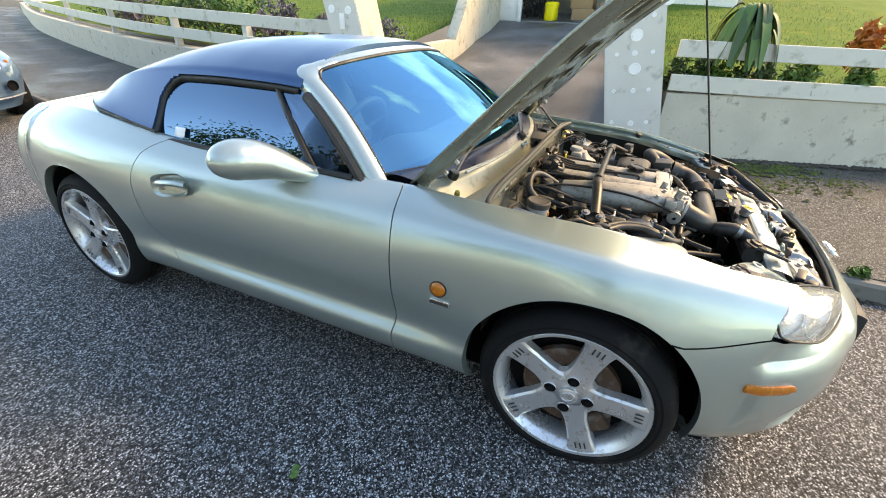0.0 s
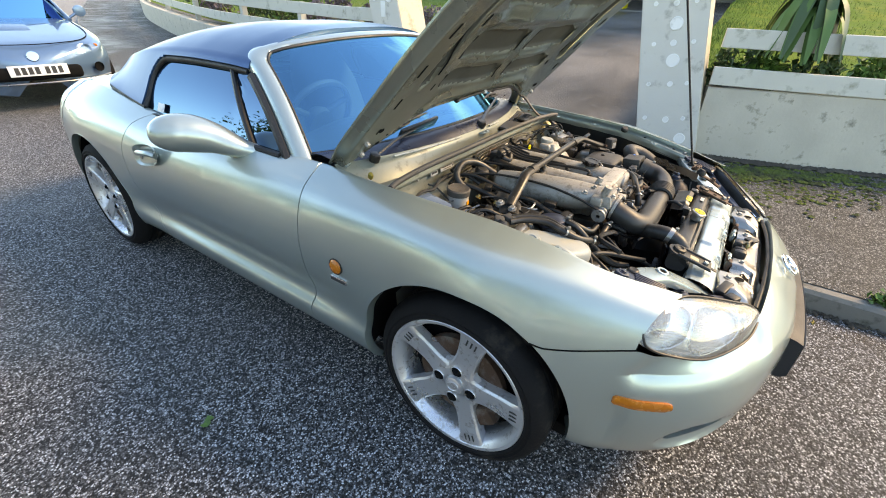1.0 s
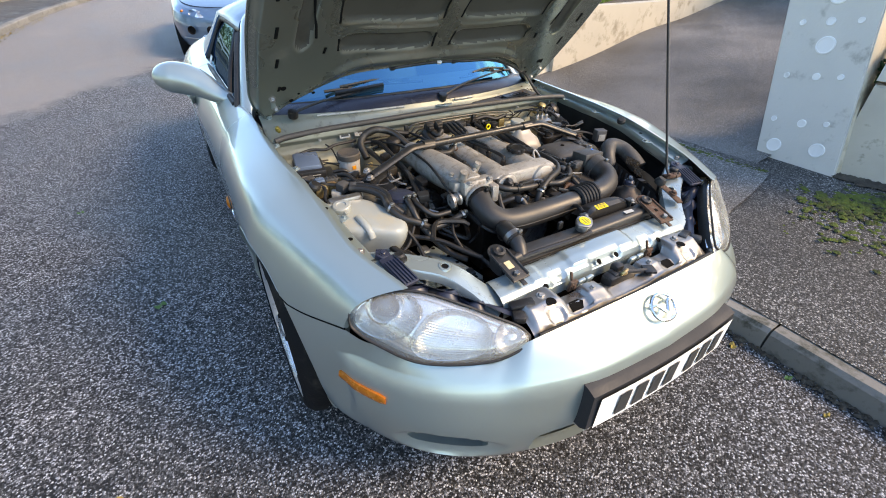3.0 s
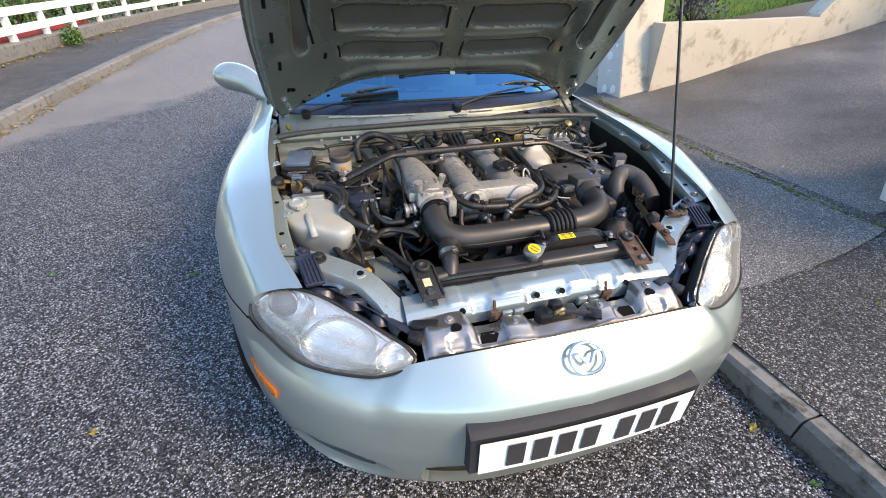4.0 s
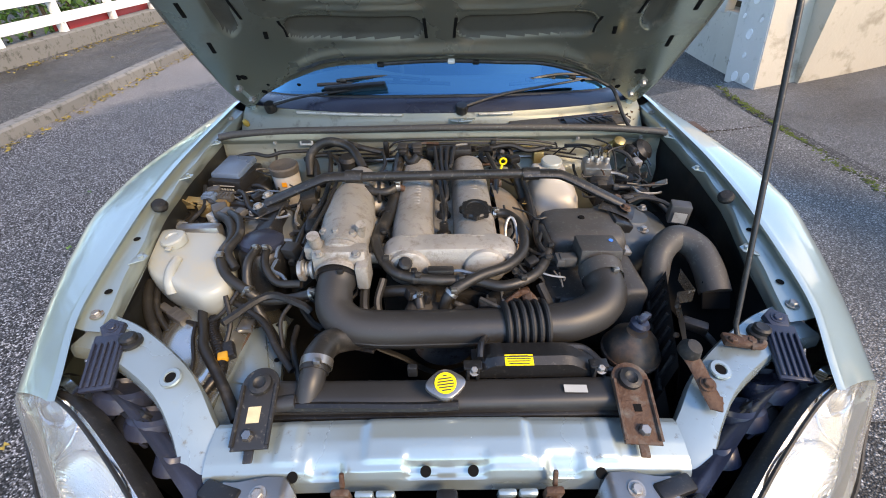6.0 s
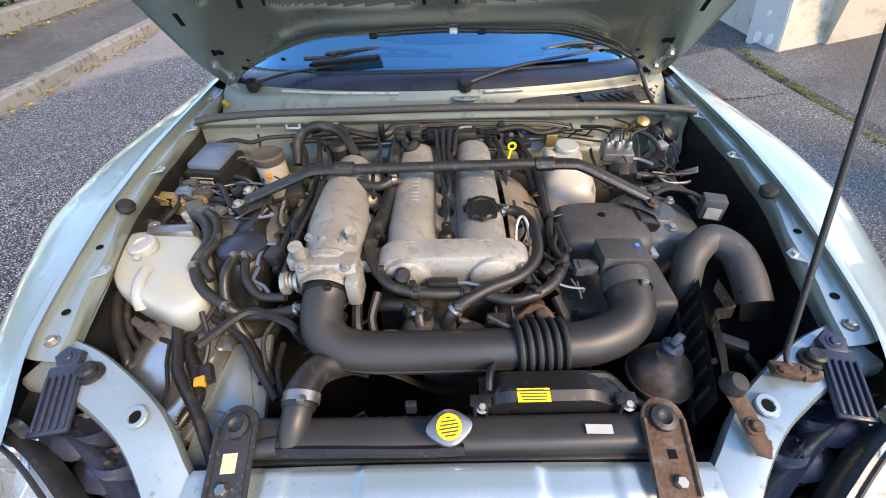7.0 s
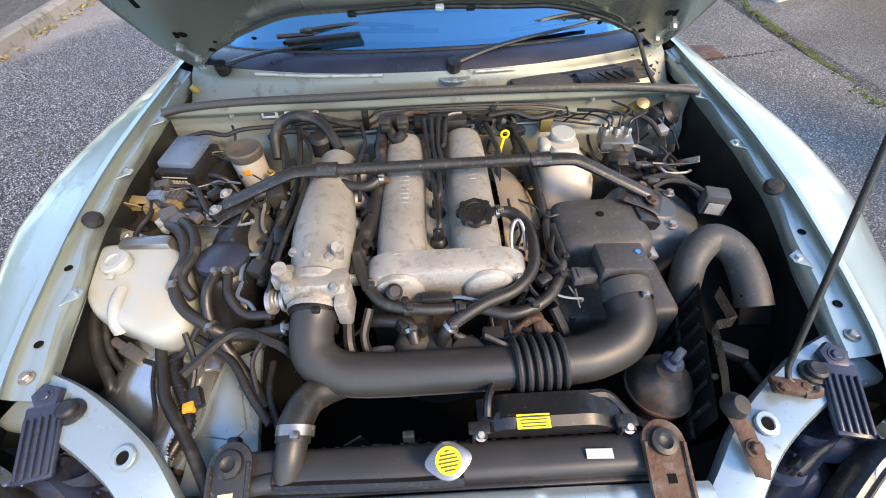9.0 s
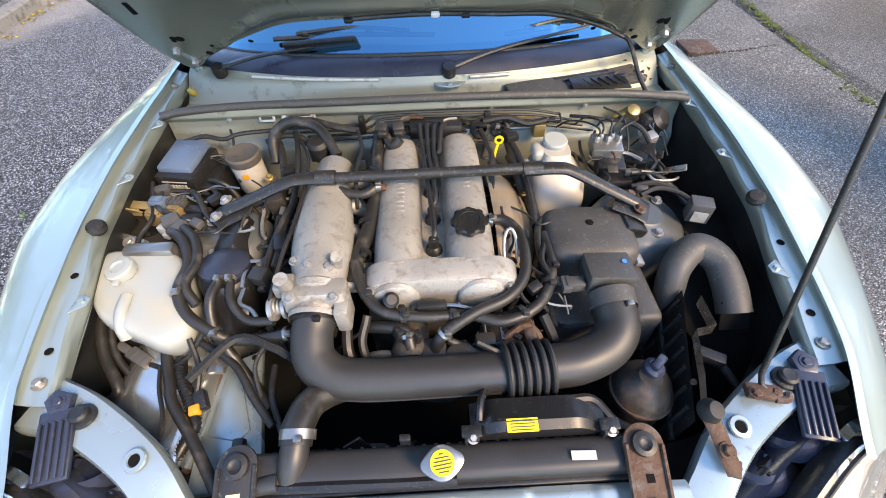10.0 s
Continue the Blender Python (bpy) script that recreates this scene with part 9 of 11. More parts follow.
# dipstick
pm("dipstick", lambda bm: (tube(bm, [Vector((0.172 + 0.009 * math.cos(6.283 * k / 20), 0.262, 0.728 + 0.009 * math.sin(6.283 * k / 20))) for k in range(21)], 0.0030, 8, 1, smooth=False, caps=False), tube(bm, [(0.170, 0.262, 0.718), (0.163, 0.252, 0.695), (0.158, 0.245, 0.66)], 0.0036, 8, 4)), YELLOW, engine, "yellow dipstick handle")
for x in (0.135, 0.185):
    pm("heater_pipe", lambda bm: lathe(bm, [(0.022, -0.02), (0.026, 0.0), (0.026, 0.012), (0.015, 0.018)], (x, 0.335, 0.715), (0, -0.7, 0.6), 18), RUBBER, fw)
# hoses over the engine
hose("wiring_loom", [(-0.143, -0.110, 0.728), (-0.128, -0.160, 0.718), (-0.092, -0.203, 0.706), (-0.024, -0.214, 0.698), (0.06, -0.211, 0.692), (0.118, -0.226, 0.690), (0.185, -0.196, 0.697), (0.222, -0.12, 0.698), (0.224, -0.029, 0.695)], 0.0105, engine, label="dusty wrapped wiring loom")
hose("coolant_hose", [(-0.004, -0.254, 0.650), (0.012, -0.244, 0.688), (0.068, -0.217, 0.708), (0.128, -0.192, 0.714), (0.166, -0.14, 0.717), (0.172, -0.055, 0.718), (0.148, -0.012, 0.722), (0.112, -0.008, 0.722)], 0.0105, engine, label="dusty black coolant hose")
hose("breather_hose", [(-0.109, 0.085, 0.748), (-0.135, 0.066, 0.742), (-0.165, 0.068, 0.742), (-0.19, 0.078, 0.745)], 0.010, engine)
clamp((-0.112, 0.084, 0.748), (1, 0.4, 0), 0.0112, parent=engine)
pm("breather_nipple", lambda bm: tube(bm, [(-0.112, 0.084, 0.747), (-0.095, 0.088, 0.738)], 0.008, 8, 1, smooth=False), RUST, engine)
hose("corrugated_hose", [(-0.118, 0.28, 0.742), (-0.122, 0.20, 0.728), (-0.118, 0.10, 0.722), (-0.128, -0.02, 0.718), (-0.143, -0.09, 0.716), (-0.146, -0.14, 0.705)], 0.0145, engine, label="thick dusty hose beside the cam cover", n=12)
for k in range(5):
    y = 0.24 - 0.08 * k
    clamp((-0.122 - 0.003 * k, y, 0.726 - 0.003 * k), (0, 1, 0.05), 0.0148, "hose_tape", engine, PLASTIC, 0.012)
hose("bypass_hose", [(0.20, 0.25, 0.69), (0.225, 0.16, 0.67), (0.235, 0.04, 0.635), (0.22, -0.04, 0.60)], 0.013, engine)
hose("heater_hose", [(0.20, 0.32, 0.712), (0.205, 0.24, 0.70), (0.215, 0.12, 0.68)], 0.014, engine)
pm("cam_sensor", lambda bm: (lathe(bm, [(0.014, 0), (0.014, 0.03), (0.009, 0.034), (0, 0.034)], (-0.082, -0.182, 0.700), (0.3, -0.5, 1), 14), box(bm, (-0.006, -0.196, 0.703), (0.052, 0.018, 0.020), 0.004), box(bm, (-0.058, -0.204, 0.700), (0.012, 0.012, 0.036), 0.003)), PLASTIC, engine, "black sensor and connector")
hose("sensor_wire", [(0.015, -0.196, 0.705), (0.035, -0.200, 0.708), (0.065, -0.203, 0.700)], 0.003, engine, BLUEBOX, n=6)
def thermo(bm):
    lathe(bm, [(0.030, -0.03), (0.034, 0.0), (0.028, 0.014), (0.012, 0.020), (0, 0.021)], (0.040, -0.268, 0.640), (0.1, -0.3, 1), 22)
    box(bm, (-0.005, -0.252, 0.628), (0.045, 0.045, 0.06), 0.008)
    box(bm, (0.085, -0.242, 0.652), (0.036, 0.026, 0.026), 0.005)
pm("thermostat_housing", thermo, DUCT, engine, "dusty thermostat housing")
def rusty_bits(bm):
    box(bm, (0.135, -0.255, 0.652), (0.055, 0.03, 0.02), 0.005, (0, 10, 25))
    box(bm, (0.165, -0.235, 0.66), (0.02, 0.05, 0.03), 0.005, (0, -20, 5))
    tube(bm, [(0.12, -0.24, 0.655), (0.155, -0.225, 0.672), (0.178, -0.24, 0.66), (0.180, -0.268, 0.645)], 0.007, 8, 5)
pm("rusty_bracket", rusty_bits, RUST, engine, "rusty alternator bracket")
pm("loom_plug", lambda bm: (box(bm, (-0.06, -0.228, 0.675), (0.030, 0.020, 0.020), 0.003, (0, 20, 30)), box(bm, (-0.035, -0.236, 0.668), (0.012, 0.018, 0.024), 0.002, (0, 20, 30))), PLASTIC, engine)
pm("front_pulley", lambda bm: (lathe(bm, [(0.02, 0), (0.06, 0.004), (0.066, 0.012), (0.060, 0.02), (0.02, 0.024)], (0.0, -0.235, 0.55), (0, -1, 0), 32), lathe(bm, [(0.02, 0), (0.045, 0.004), (0.05, 0.012), (0.02, 0.024)], (-0.10, -0.235, 0.59), (0, -1, 0), 28)), DULL, engine)
# clutter of leads low round the block
for k in range(46):
    side = -1 if k % 2 else 1
    a = Vector((side * rng.uniform(0.12, 0.36), rng.uniform(-0.25, 0.30), rng.uniform(0.56, 0.66)))
    p = [a]
    for _ in range(3):
        p.append(p[-1] + Vector((rng.uniform(-0.07, 0.07), rng.uniform(-0.09, 0.09), rng.uniform(-0.03, 0.02))))
    hose("loose_lead", p, rng.uniform(0.003, 0.008), engine, rng.choice((RUBBER, HOSE, PLASTIC)), n=6, steps=5)
for k in range(22):
    x, y = rng.choice((-1, 1)) * rng.uniform(0.15, 0.36), rng.uniform(-0.08, 0.28)
    pm("small_unit", lambda bm: box(bm, (x, y, rng.uniform(0.58, 0.65)), (rng.uniform(0.02, 0.06), rng.uniform(0.02, 0.05), rng.uniform(0.02, 0.05)), 0.004, (rng.uniform(-30, 30), rng.uniform(-30, 30), rng.uniform(0, 90))), rng.choice((PLASTIC, DUCT, DULL, RUST, SATIN)), engine)
# Black sheet added low in the bay to stand in for deep shade.
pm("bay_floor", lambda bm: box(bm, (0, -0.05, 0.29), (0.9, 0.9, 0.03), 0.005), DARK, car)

# strut brace
brace = pm("strut_brace", lambda bm: (tube(bm, [(-0.205, 0.080, 0.776), (0.215, 0.080, 0.779)], 0.0115, 12, 1, smooth=False)), SATIN, car, "satin black strut tower brace")
for side in (-1, 1):
    back = 0.034 if side < 0 else 0.0
    def leg(bm):
        tube(bm, [(side * 0.195, 0.080, 0.777), (side * 0.265, 0.079, 0.777), (side * 0.295, 0.074, 0.772), (side * 0.36, 0.048 + back * 0.5, 0.748), (side * 0.428, 0.022 + back, 0.722)], lambda k: 0.0175 - 0.001 * k, 12, 6, flat=0.62)
        tube(bm, [(side * 0.385, 0.038 + back, 0.722), (side * 0.425, 0.020 + back, 0.714), (side * 0.450, 0.008 + back, 0.705)], 0.034, 12, 5, flat=0.16)
    lg = pm("brace_leg", leg, SATIN, brace)
    for p in ((0.418 + back * 0.5, 0.044 + back * 1.2, 0.726), (0.426 + back * 0.5, 0.004 + back, 0.722)):
        pm("brace_bolt", lambda bm: bolt(bm, (side * p[0], p[1], p[2]), (side * 0.3, 0, 1), 0.0095, 0.009), DULL if side < 0 else RUST, brace)
    pm("brace_sleeve", lambda bm: tube(bm, [(side * 0.192, 0.080, 0.777), (side * 0.232, 0.080, 0.778)], 0.0155, 12, 1, smooth=False), SATIN, brace)
    pm("brace_bracket", lambda bm: box(bm, (side * 0.40, 0.01, 0.665), (0.05, 0.10, 0.09), 0.006, (0, side * 20, 0)), PLASTIC, brace)

# coolant bottle, fuse box, fluid pots on the car's right
BOT = spl([Vector(p) for p in ((-0.648, -0.035, 0), (-0.575, -0.028, 0), (-0.500, -0.040, 0), (-0.455, -0.110, 0), (-0.432, -0.195, 0), (-0.470, -0.232, 0), (-0.530, -0.212, 0), (-0.600, -0.176, 0), (-0.642, -0.110, 0))], 6, True)
BOT_C = Vector((-0.54, -0.12, 0))
BOT_LEV = ((0.585, 0.52), (0.590, 0.70), (0.600, 0.80), (0.618, 0.88), (0.640, 0.94), (0.662, 0.975), (0.678, 0.985), (0.689, 0.97), (0.697, 0.93), (0.701, 0.86), (0.703, 0.70), (0.704, 0.35), (0.704, 0.0))
def bottle(bm):
    def f(u, v):
        z, k = BOT_LEV[min(int(v * 12 + 0.5), 12)]
        p = BOT_C.lerp(BOT[int(u * 54 + 0.5) % 54], k)
        tip = 0.10 * (p.y + 0.10) - 0.05 * (p.x + 0.54)
        crease = 0.006 * smooth(0.03, 0.0, abs(p.x + 0.548 + 0.1 * (p.y + 0.1))) * smooth(0.5, 0.9, k) * (p.y < -0.1)
        return Vector((p.x, p.y, z + tip * smooth(0.60, 0.70, z) + crease))
    grid(bm, f, 54, 12, wrap=True)
    tube(bm, [(-0.556, -0.140, 0.702), (-0.553, -0.172, 0.700), (-0.548, -0.198, 0.688), (-0.545, -0.208, 0.668)], 0.011, 10, 6, flat=0.8)
    lathe(bm, [(0.006, 0), (0.006, 0.03), (0, 0.03)], (-0.635, -0.09, 0.690), (-1, 0, 0.3), 10)
bt = pm("coolant_bottle", bottle, BOTTLE, car, "milky white plastic coolant bottle", 50)
pm("bottle_cap", lambda bm: (lathe(bm, [(0.024, 0.0), (0.026, 0.006), (0.026, 0.016), (0.023, 0.019), (0.014, 0.020), (0.012, 0.017), (0, 0.017)], (-0.582, -0.088, 0.706), (-0.1, -0.1, 1), 28), box(bm, (-0.580, -0.117, 0.714), (0.012, 0.016, 0.006), 0.002)), BOTTLE, bt, "white screw cap")
pm("bottle_mount", lambda bm: (box(bm, (-0.555, -0.035, 0.695), (0.10, 0.03, 0.05), 0.01), box(bm, (-0.405, -0.235, 0.600), (0.03, 0.03, 0.012), 0.003)), BARE, bt)
pm("level_plug", lambda bm: (box(bm, (-0.550, -0.216, 0.610), (0.046, 0.024, 0.020), 0.003, (0, 8, -30)), box(bm, (-0.585, -0.196, 0.614), (0.030, 0.016, 0.014), 0.003, (0, 8, -30)), *(box(bm, (-0.566 + 0.010 * k, -0.2068 - 0.0058 * k, 0.6215 - 0.0014 * k), (0.003, 0.020, 0.003), 0.0005, (0, 8, -30)) for k in range(4))), GREYPLUG, car, "grey connector below the bottle")
hose("bottle_wire", [(-0.527, -0.229, 0.608), (-0.490, -0.240, 0.612), (-0.45, -0.232, 0.630), (-0.42, -0.205, 0.660), (-0.405, -0.19, 0.680)], 0.0045, car, RUBBER)
hose("bottle_hose", [(-0.524, 0.005, 0.720), (-0.485, -0.030, 0.722), (-0.458, -0.085, 0.718), (-0.462, -0.140, 0.708), (-0.440, -0.180, 0.688), (-0.395, -0.206, 0.670), (-0.365, -0.212, 0.650), (-0.305, -0.214, 0.655), (-0.25, -0.216, 0.672)], 0.0105, car, label="black hose looping past the bottle")
hose("bottle_hose", [(-0.500, 0.010, 0.722), (-0.462, -0.030, 0.724), (-0.444, -0.080, 0.720), (-0.452, -0.130, 0.712), (-0.43, -0.16, 0.690)], 0.0095, car)
for p in ((-0.462, -0.142, 0.708), (-0.392, -0.207, 0.669)):
    clamp(p, (0.6, -0.5, -0.3), 0.0115, "hose_clip", car, BARE, 0.006)
pm("loose_plugs", lambda bm: (box(bm, (-0.535, 0.035, 0.715), (0.035, 0.03, 0.03), 0.005, (10, 0, 30)), box(bm, (-0.51, 0.015, 0.722), (0.02, 0.028, 0.016), 0.003, (0, 0, -20))), GREYPLUG, car, "pale plug")
cn = pm("charcoal_canister", lambda bm: (lathe(bm, [(0.045, -0.13), (0.049, -0.10), (0.050, 0.0), (0.047, 0.006), (0.044, 0.010), (0, 0.012)], (-0.398, -0.092, 0.685), (0.05, 0.15, 1), 28)), PLASTIC, car, "black charcoal canister")
pm("canister_top", lambda bm: lathe(bm, [(0.046, 0.006), (0.047, 0.018), (0.036, 0.026), (0, 0.028)], (-0.402, -0.078, 0.687), (0.05, 0.15, 1), 24), DARKBLUE, cn, "blue-black canister lid")
hose("vapour_hose", [(-0.395, -0.112, 0.708), (-0.402, -0.158, 0.702), (-0.395, -0.200, 0.665), (-0.362, -0.240, 0.615), (-0.33, -0.275, 0.585), (-0.30, -0.31, 0.575)], 0.0095, cn)
hose("vapour_hose", [(-0.378, -0.110, 0.706), (-0.370, -0.155, 0.692), (-0.34, -0.185, 0.672), (-0.29, -0.19, 0.672)], 0.0085, cn)
for p in ((-0.397, -0.118, 0.708), (-0.378, -0.116, 0.706)):
    clamp(p, (0, -1, 0), 0.0105, "hose_clip", cn, BARE, 0.006)
fb = pm("fuse_box", lambda bm: (box(bm, (-0.580, 0.242, 0.655), (0.096, 0.125, 0.13), 0.006, (0, 0, -8)), box(bm, (-0.535, 0.225, 0.64), (0.06, 0.10, 0.10), 0.006, (0, 0, -8))), PLASTIC, car, "black fuse box")
pm("fuse_lid", lambda bm: box(bm, (-0.582, 0.250, 0.729), (0.084, 0.108, 0.018), 0.005, (5, 0, -8), taper=0.95), BLUEBOX, fb, "fuse box lid with a blue sky sheen put into its colour")
pm("fuse_mark", lambda bm: (box(bm, (-0.590, 0.1795, 0.706), (0.060, 0.002, 0.002), 0, (0, 0, -8)), box(bm, (-0.590, 0.1795, 0.690), (0.060, 0.002, 0.002), 0, (0, 0, -8)), *(box(bm, (-0.612 + 0.0075 * k, 0.1825 - 0.00105 * k, 0.695), (0.0045, 0.002, 0.006), 0, (0, 0, -8)) for k in range(7))), PALEPLATE, fb, "pale raised panel", 0)
cf = pm("clutch_reservoir", lambda bm: lathe(bm, [(0.030, -0.10), (0.036, -0.08), (0.037, -0.01), (0.034, 0.0), (0, 0.0)], (-0.440, 0.240, 0.722), (0, -0.05, 1), 26), BOTTLE_OLD, car, "yellowed fluid reservoir")
pm("reservoir_cap", lambda bm: lathe(bm, [(0.039, -0.004), (0.040, 0.014), (0.036, 0.018), (0.034, 0.0165), (0, 0.0165)], (-0.440, 0.240, 0.722), (0, -0.05, 1), 30), CAPDUST, cf, "dusty brown-black screw cap")
pm("orange_mark", lambda bm: box(bm, (-0.436, 0.2035, 0.694), (0.013, 0.002, 0.013), 0, (0, 0, 0)), mk("orange_sticker", (0.75, 0.28, 0.02), 0.5, 0, 0.1, 9, 0), cf, "small orange sticker", 0)
pm("master_cylinder", lambda bm: (box(bm, (-0.43, 0.25, 0.605), (0.06, 0.10, 0.05), 0.012), lathe(bm, [(0.02, 0), (0.022, 0.03), (0.01, 0.04), (0, 0.04)], (-0.405, 0.16, 0.62), (0, -0.6, 0.6), 16)), CAST, cf)
pm("filler_plug", lambda bm: lathe(bm, [(0.024, -0.03), (0.026, 0.0), (0.026, 0.012), (0.018, 0.020), (0, 0.021)], (-0.262, 0.255, 0.735), (0, -0.2, 1), 20), RUBBER, man, "dusty black rubber cap")
hose("vacuum_hose", [(-0.372, 0.245, 0.700), (-0.374, 0.290, 0.745), (-0.325, 0.300, 0.778), (-0.258, 0.280, 0.768), (-0.215, 0.225, 0.728)], 0.0125, car, label="thick black vacuum hose in a loop", n=14)
hose("pipe_loop", [(-0.40, 0.30, 0.725), (-0.35, 0.31, 0.735), (-0.30, 0.295, 0.728), (-0.28, 0.25, 0.70)], 0.007, car)
hose("thin_wire", [(-0.49, 0.33, 0.745), (-0.478, 0.30, 0.735), (-0.472, 0.25, 0.70), (-0.455, 0.205, 0.68)], 0.003, car, RUBBER, n=6)
hose("fuse_wire", [(-0.515, 0.19, 0.70), (-0.485, 0.175, 0.705), (-0.465, 0.17, 0.690), (-0.45, 0.16, 0.66)], 0.006, car)
# relays and bracket on the right inner wing
def rel(bm):
    box(bm, (-0.625, 0.100, 0.709), (0.105, 0.022, 0.004), 0.001, (0, 4, -6))
    box(bm, (-0.645, 0.088, 0.701), (0.030, 0.004, 0.020), 0.001, (0, 0, -6))
    prism(bm, [(-0.02, 0), (0.02, 0), (0.004, -0.030)], 0.003, pose(-0.645, 0.086, 0.700, -60, 0, 0), 0.001)
    box(bm, (-0.560, 0.095, 0.690), (0.05, 0.012, 0.006), 0.001, (0, 0, -6))
rl = pm("relay_bracket", rel, RUSTY_GOLD, car, "brassy relay bracket with rust")
for x, y, z, w in ((-0.590, 0.074, 0.692, 0.036), (-0.555, 0.088, 0.690, 0.030)):
    pm("relay", lambda bm: (box(bm, (x, y, z), (w, 0.026, 0.040), 0.003, (0, 3, -12)), box(bm, (x, y, z + 0.022), (w - 0.006, 0.020, 0.006), 0.002, (0, 3, -12))), RUSTY_GOLD, rl, "yellow passivated relay can")
pm("relay_plug", lambda bm: (box(bm, (-0.588, 0.098, 0.716), (0.034, 0.024, 0.020), 0.003, (0, 0, -6)), box(bm, (-0.588, 0.098, 0.728), (0.024, 0.016, 0.004), 0.001, (0, 0, -6))), BLUEBOX, rl, "blue-grey connector")
pm("relay_plug", lambda bm: (box(bm, (-0.550, 0.100, 0.714), (0.038, 0.022, 0.018), 0.003, (0, 0, -6)), *(box(bm, (-0.562 + 0.010 * k, 0.100, 0.724), (0.004, 0.020, 0.003), 0.001, (0, 0, -6)) for k in range(4))), DUSTY, rl, "grey ribbed connector")
pm("white_plug", lambda bm: (box(bm, (-0.556, 0.040, 0.694), (0.030, 0.028, 0.022), 0.003, (0, 0, -20)), box(bm, (-0.552, 0.022, 0.690), (0.016, 0.012, 0.012), 0.002, (0, 0, -20))), PALEPLATE, rl, "pale plug")
pm("loom_joint", lambda bm: (box(bm, (-0.510, 0.052, 0.694), (0.044, 0.040, 0.026), 0.006, (0, 8, 10)), box(bm, (-0.505, 0.085, 0.698), (0.060, 0.020, 0.020), 0.005, (0, 0, -14))), PLASTIC, rl)
hose("white_wire", [(-0.515, 0.050, 0.706), (-0.497, 0.040, 0.708), (-0.488, 0.020, 0.700), (-0.490, -0.005, 0.690), (-0.500, -0.020, 0.690)], 0.0022, rl, PALEPLATE, n=6)
def shelf(bm):
    def f(u, v):
        x, y = -0.700 + 0.165 * u, 0.015 + 0.165 * v
        return Vector((x, y, 0.668 + 0.008 * math.sin(math.pi * u) + 0.012 * v - 0.03 * smooth(0.85, 1.0, u)))
    grid(bm, f, 16, 16)
    bmesh.ops.solidify(bm, geom=list(bm.faces), thickness=0.003)
sf = pm("inner_shelf", shelf, GRIME, car, "grimy pressed shelf on the inner wing")
for x, y, r in ((-0.660, 0.071, 0.017), (-0.607, 0.052, 0.016), (-0.640, 0.145, 0.012)):
    pm("shelf_hole", lambda bm: (lathe(bm, [(r * 1.25, 0.000), (r * 1.1, 0.0030), (r, 0.0005), (0, 0.0005)], (x, y, 0.678 + 0.07 * (y - 0.05)), (0, -0.10, 1), 20)), DARK, sf)
def pressing(bm):
    def f(u, v):
        p = Vector((-0.690, 0.040, 0.690)).lerp(Vector((-0.592, 0.016, 0.682)), u)
        return p + Vector((0, -0.045 * v, -0.012 * v - 0.030 * v * v + 0.010 * math.sin(math.pi * u) * (1 - v)))
    grid(bm, f, 16, 10)
    bmesh.ops.solidify(bm, geom=list(bm.faces), thickness=0.002)
pm("bottle_bracket", pressing, SILVER, car, "bright pressed bracket behind the bottle")
for x, y in ((-0.625, 0.008), (-0.690, 0.020)):
    pm("bracket_nut", lambda bm: bolt(bm, (x, y, 0.690), (0, -0.3, 1), 0.0085, 0.009), DULL, car)
def tower(bm):
    prism(bm, [(-0.484, 0.026), (-0.409, 0.055), (-0.402, 0.120), (-0.452, 0.135), (-0.478, 0.100)], 0.155, Matrix.Translation((0, 0, 0.535)), 0.006)
    prism(bm, [(-0.474, 0.022), (-0.425, 0.042), (-0.428, 0.050), (-0.476, 0.030)], 0.090, Matrix.Translation((0, -0.002, 0.560)), 0.003)
pm("brace_mount", tower, SATIN, car, "black pressed steel mount under the brace")
# right lower: rail, looms
pm("chassis_rail", lambda bm: (prism(bm, [(-0.410, -0.215), (-0.345, -0.190), (-0.322, -0.290), (-0.300, -0.385), (-0.345, -0.440), (-0.408, -0.440), (-0.424, -0.245)], 0.014, Matrix.Translation((0, 0, 0.556)), 0.004), prism(bm, [(-0.398, -0.235), (-0.372, -0.238), (-0.328, -0.345), (-0.345, -0.362), (-0.400, -0.352)], 0.006, Matrix.Translation((0, 0, 0.569)), 0.004)), PAINT_IN, car, "pale painted chassis rail with rust streaks")
for p in ((-0.336, -0.262), (-0.330, -0.300), (-0.322, -0.382), (-0.345, -0.385), (-0.356, -0.205)):
    pm("rail_hole", lambda bm: lathe(bm, [(0.006, 0.0), (0, 0.0005)], (p[0], p[1], 0.5712), (0, 0, 1), 12), DARK, car)
pm("rail_rust", lambda bm: box(bm, (-0.417, -0.315, 0.562), (0.010, 0.18, 0.019), 0.004, (0, 0, -4)), RUST, car)
hose("bay_loom", [(-0.500, -0.190, 0.632), (-0.489, -0.230, 0.625), (-0.469, -0.274, 0.620), (-0.455, -0.307, 0.615), (-0.408, -0.362, 0.610), (-0.373, -0.406, 0.605), (-0.345, -0.445, 0.598)], 0.0095, car, label="dusty black wiring loom")
ribbed = [Vector(p) for p in ((-0.470, -0.225, 0.615), (-0.459, -0.261, 0.610), (-0.437, -0.294, 0.602), (-0.415, -0.341, 0.595), (-0.428, -0.372, 0.587), (-0.440, -0.400, 0.578))]
hose("bay_loom", ribbed, 0.0100, car, PLASTIC)
for p, q in zip(spl(ribbed, 7), spl(ribbed, 7)[1:]):
    pm("loom_rib", lambda bm: tube(bm, [p.lerp(q, 0.3), p.lerp(q, 0.6)], 0.0118, 10, 1, smooth=False), PLASTIC, car)
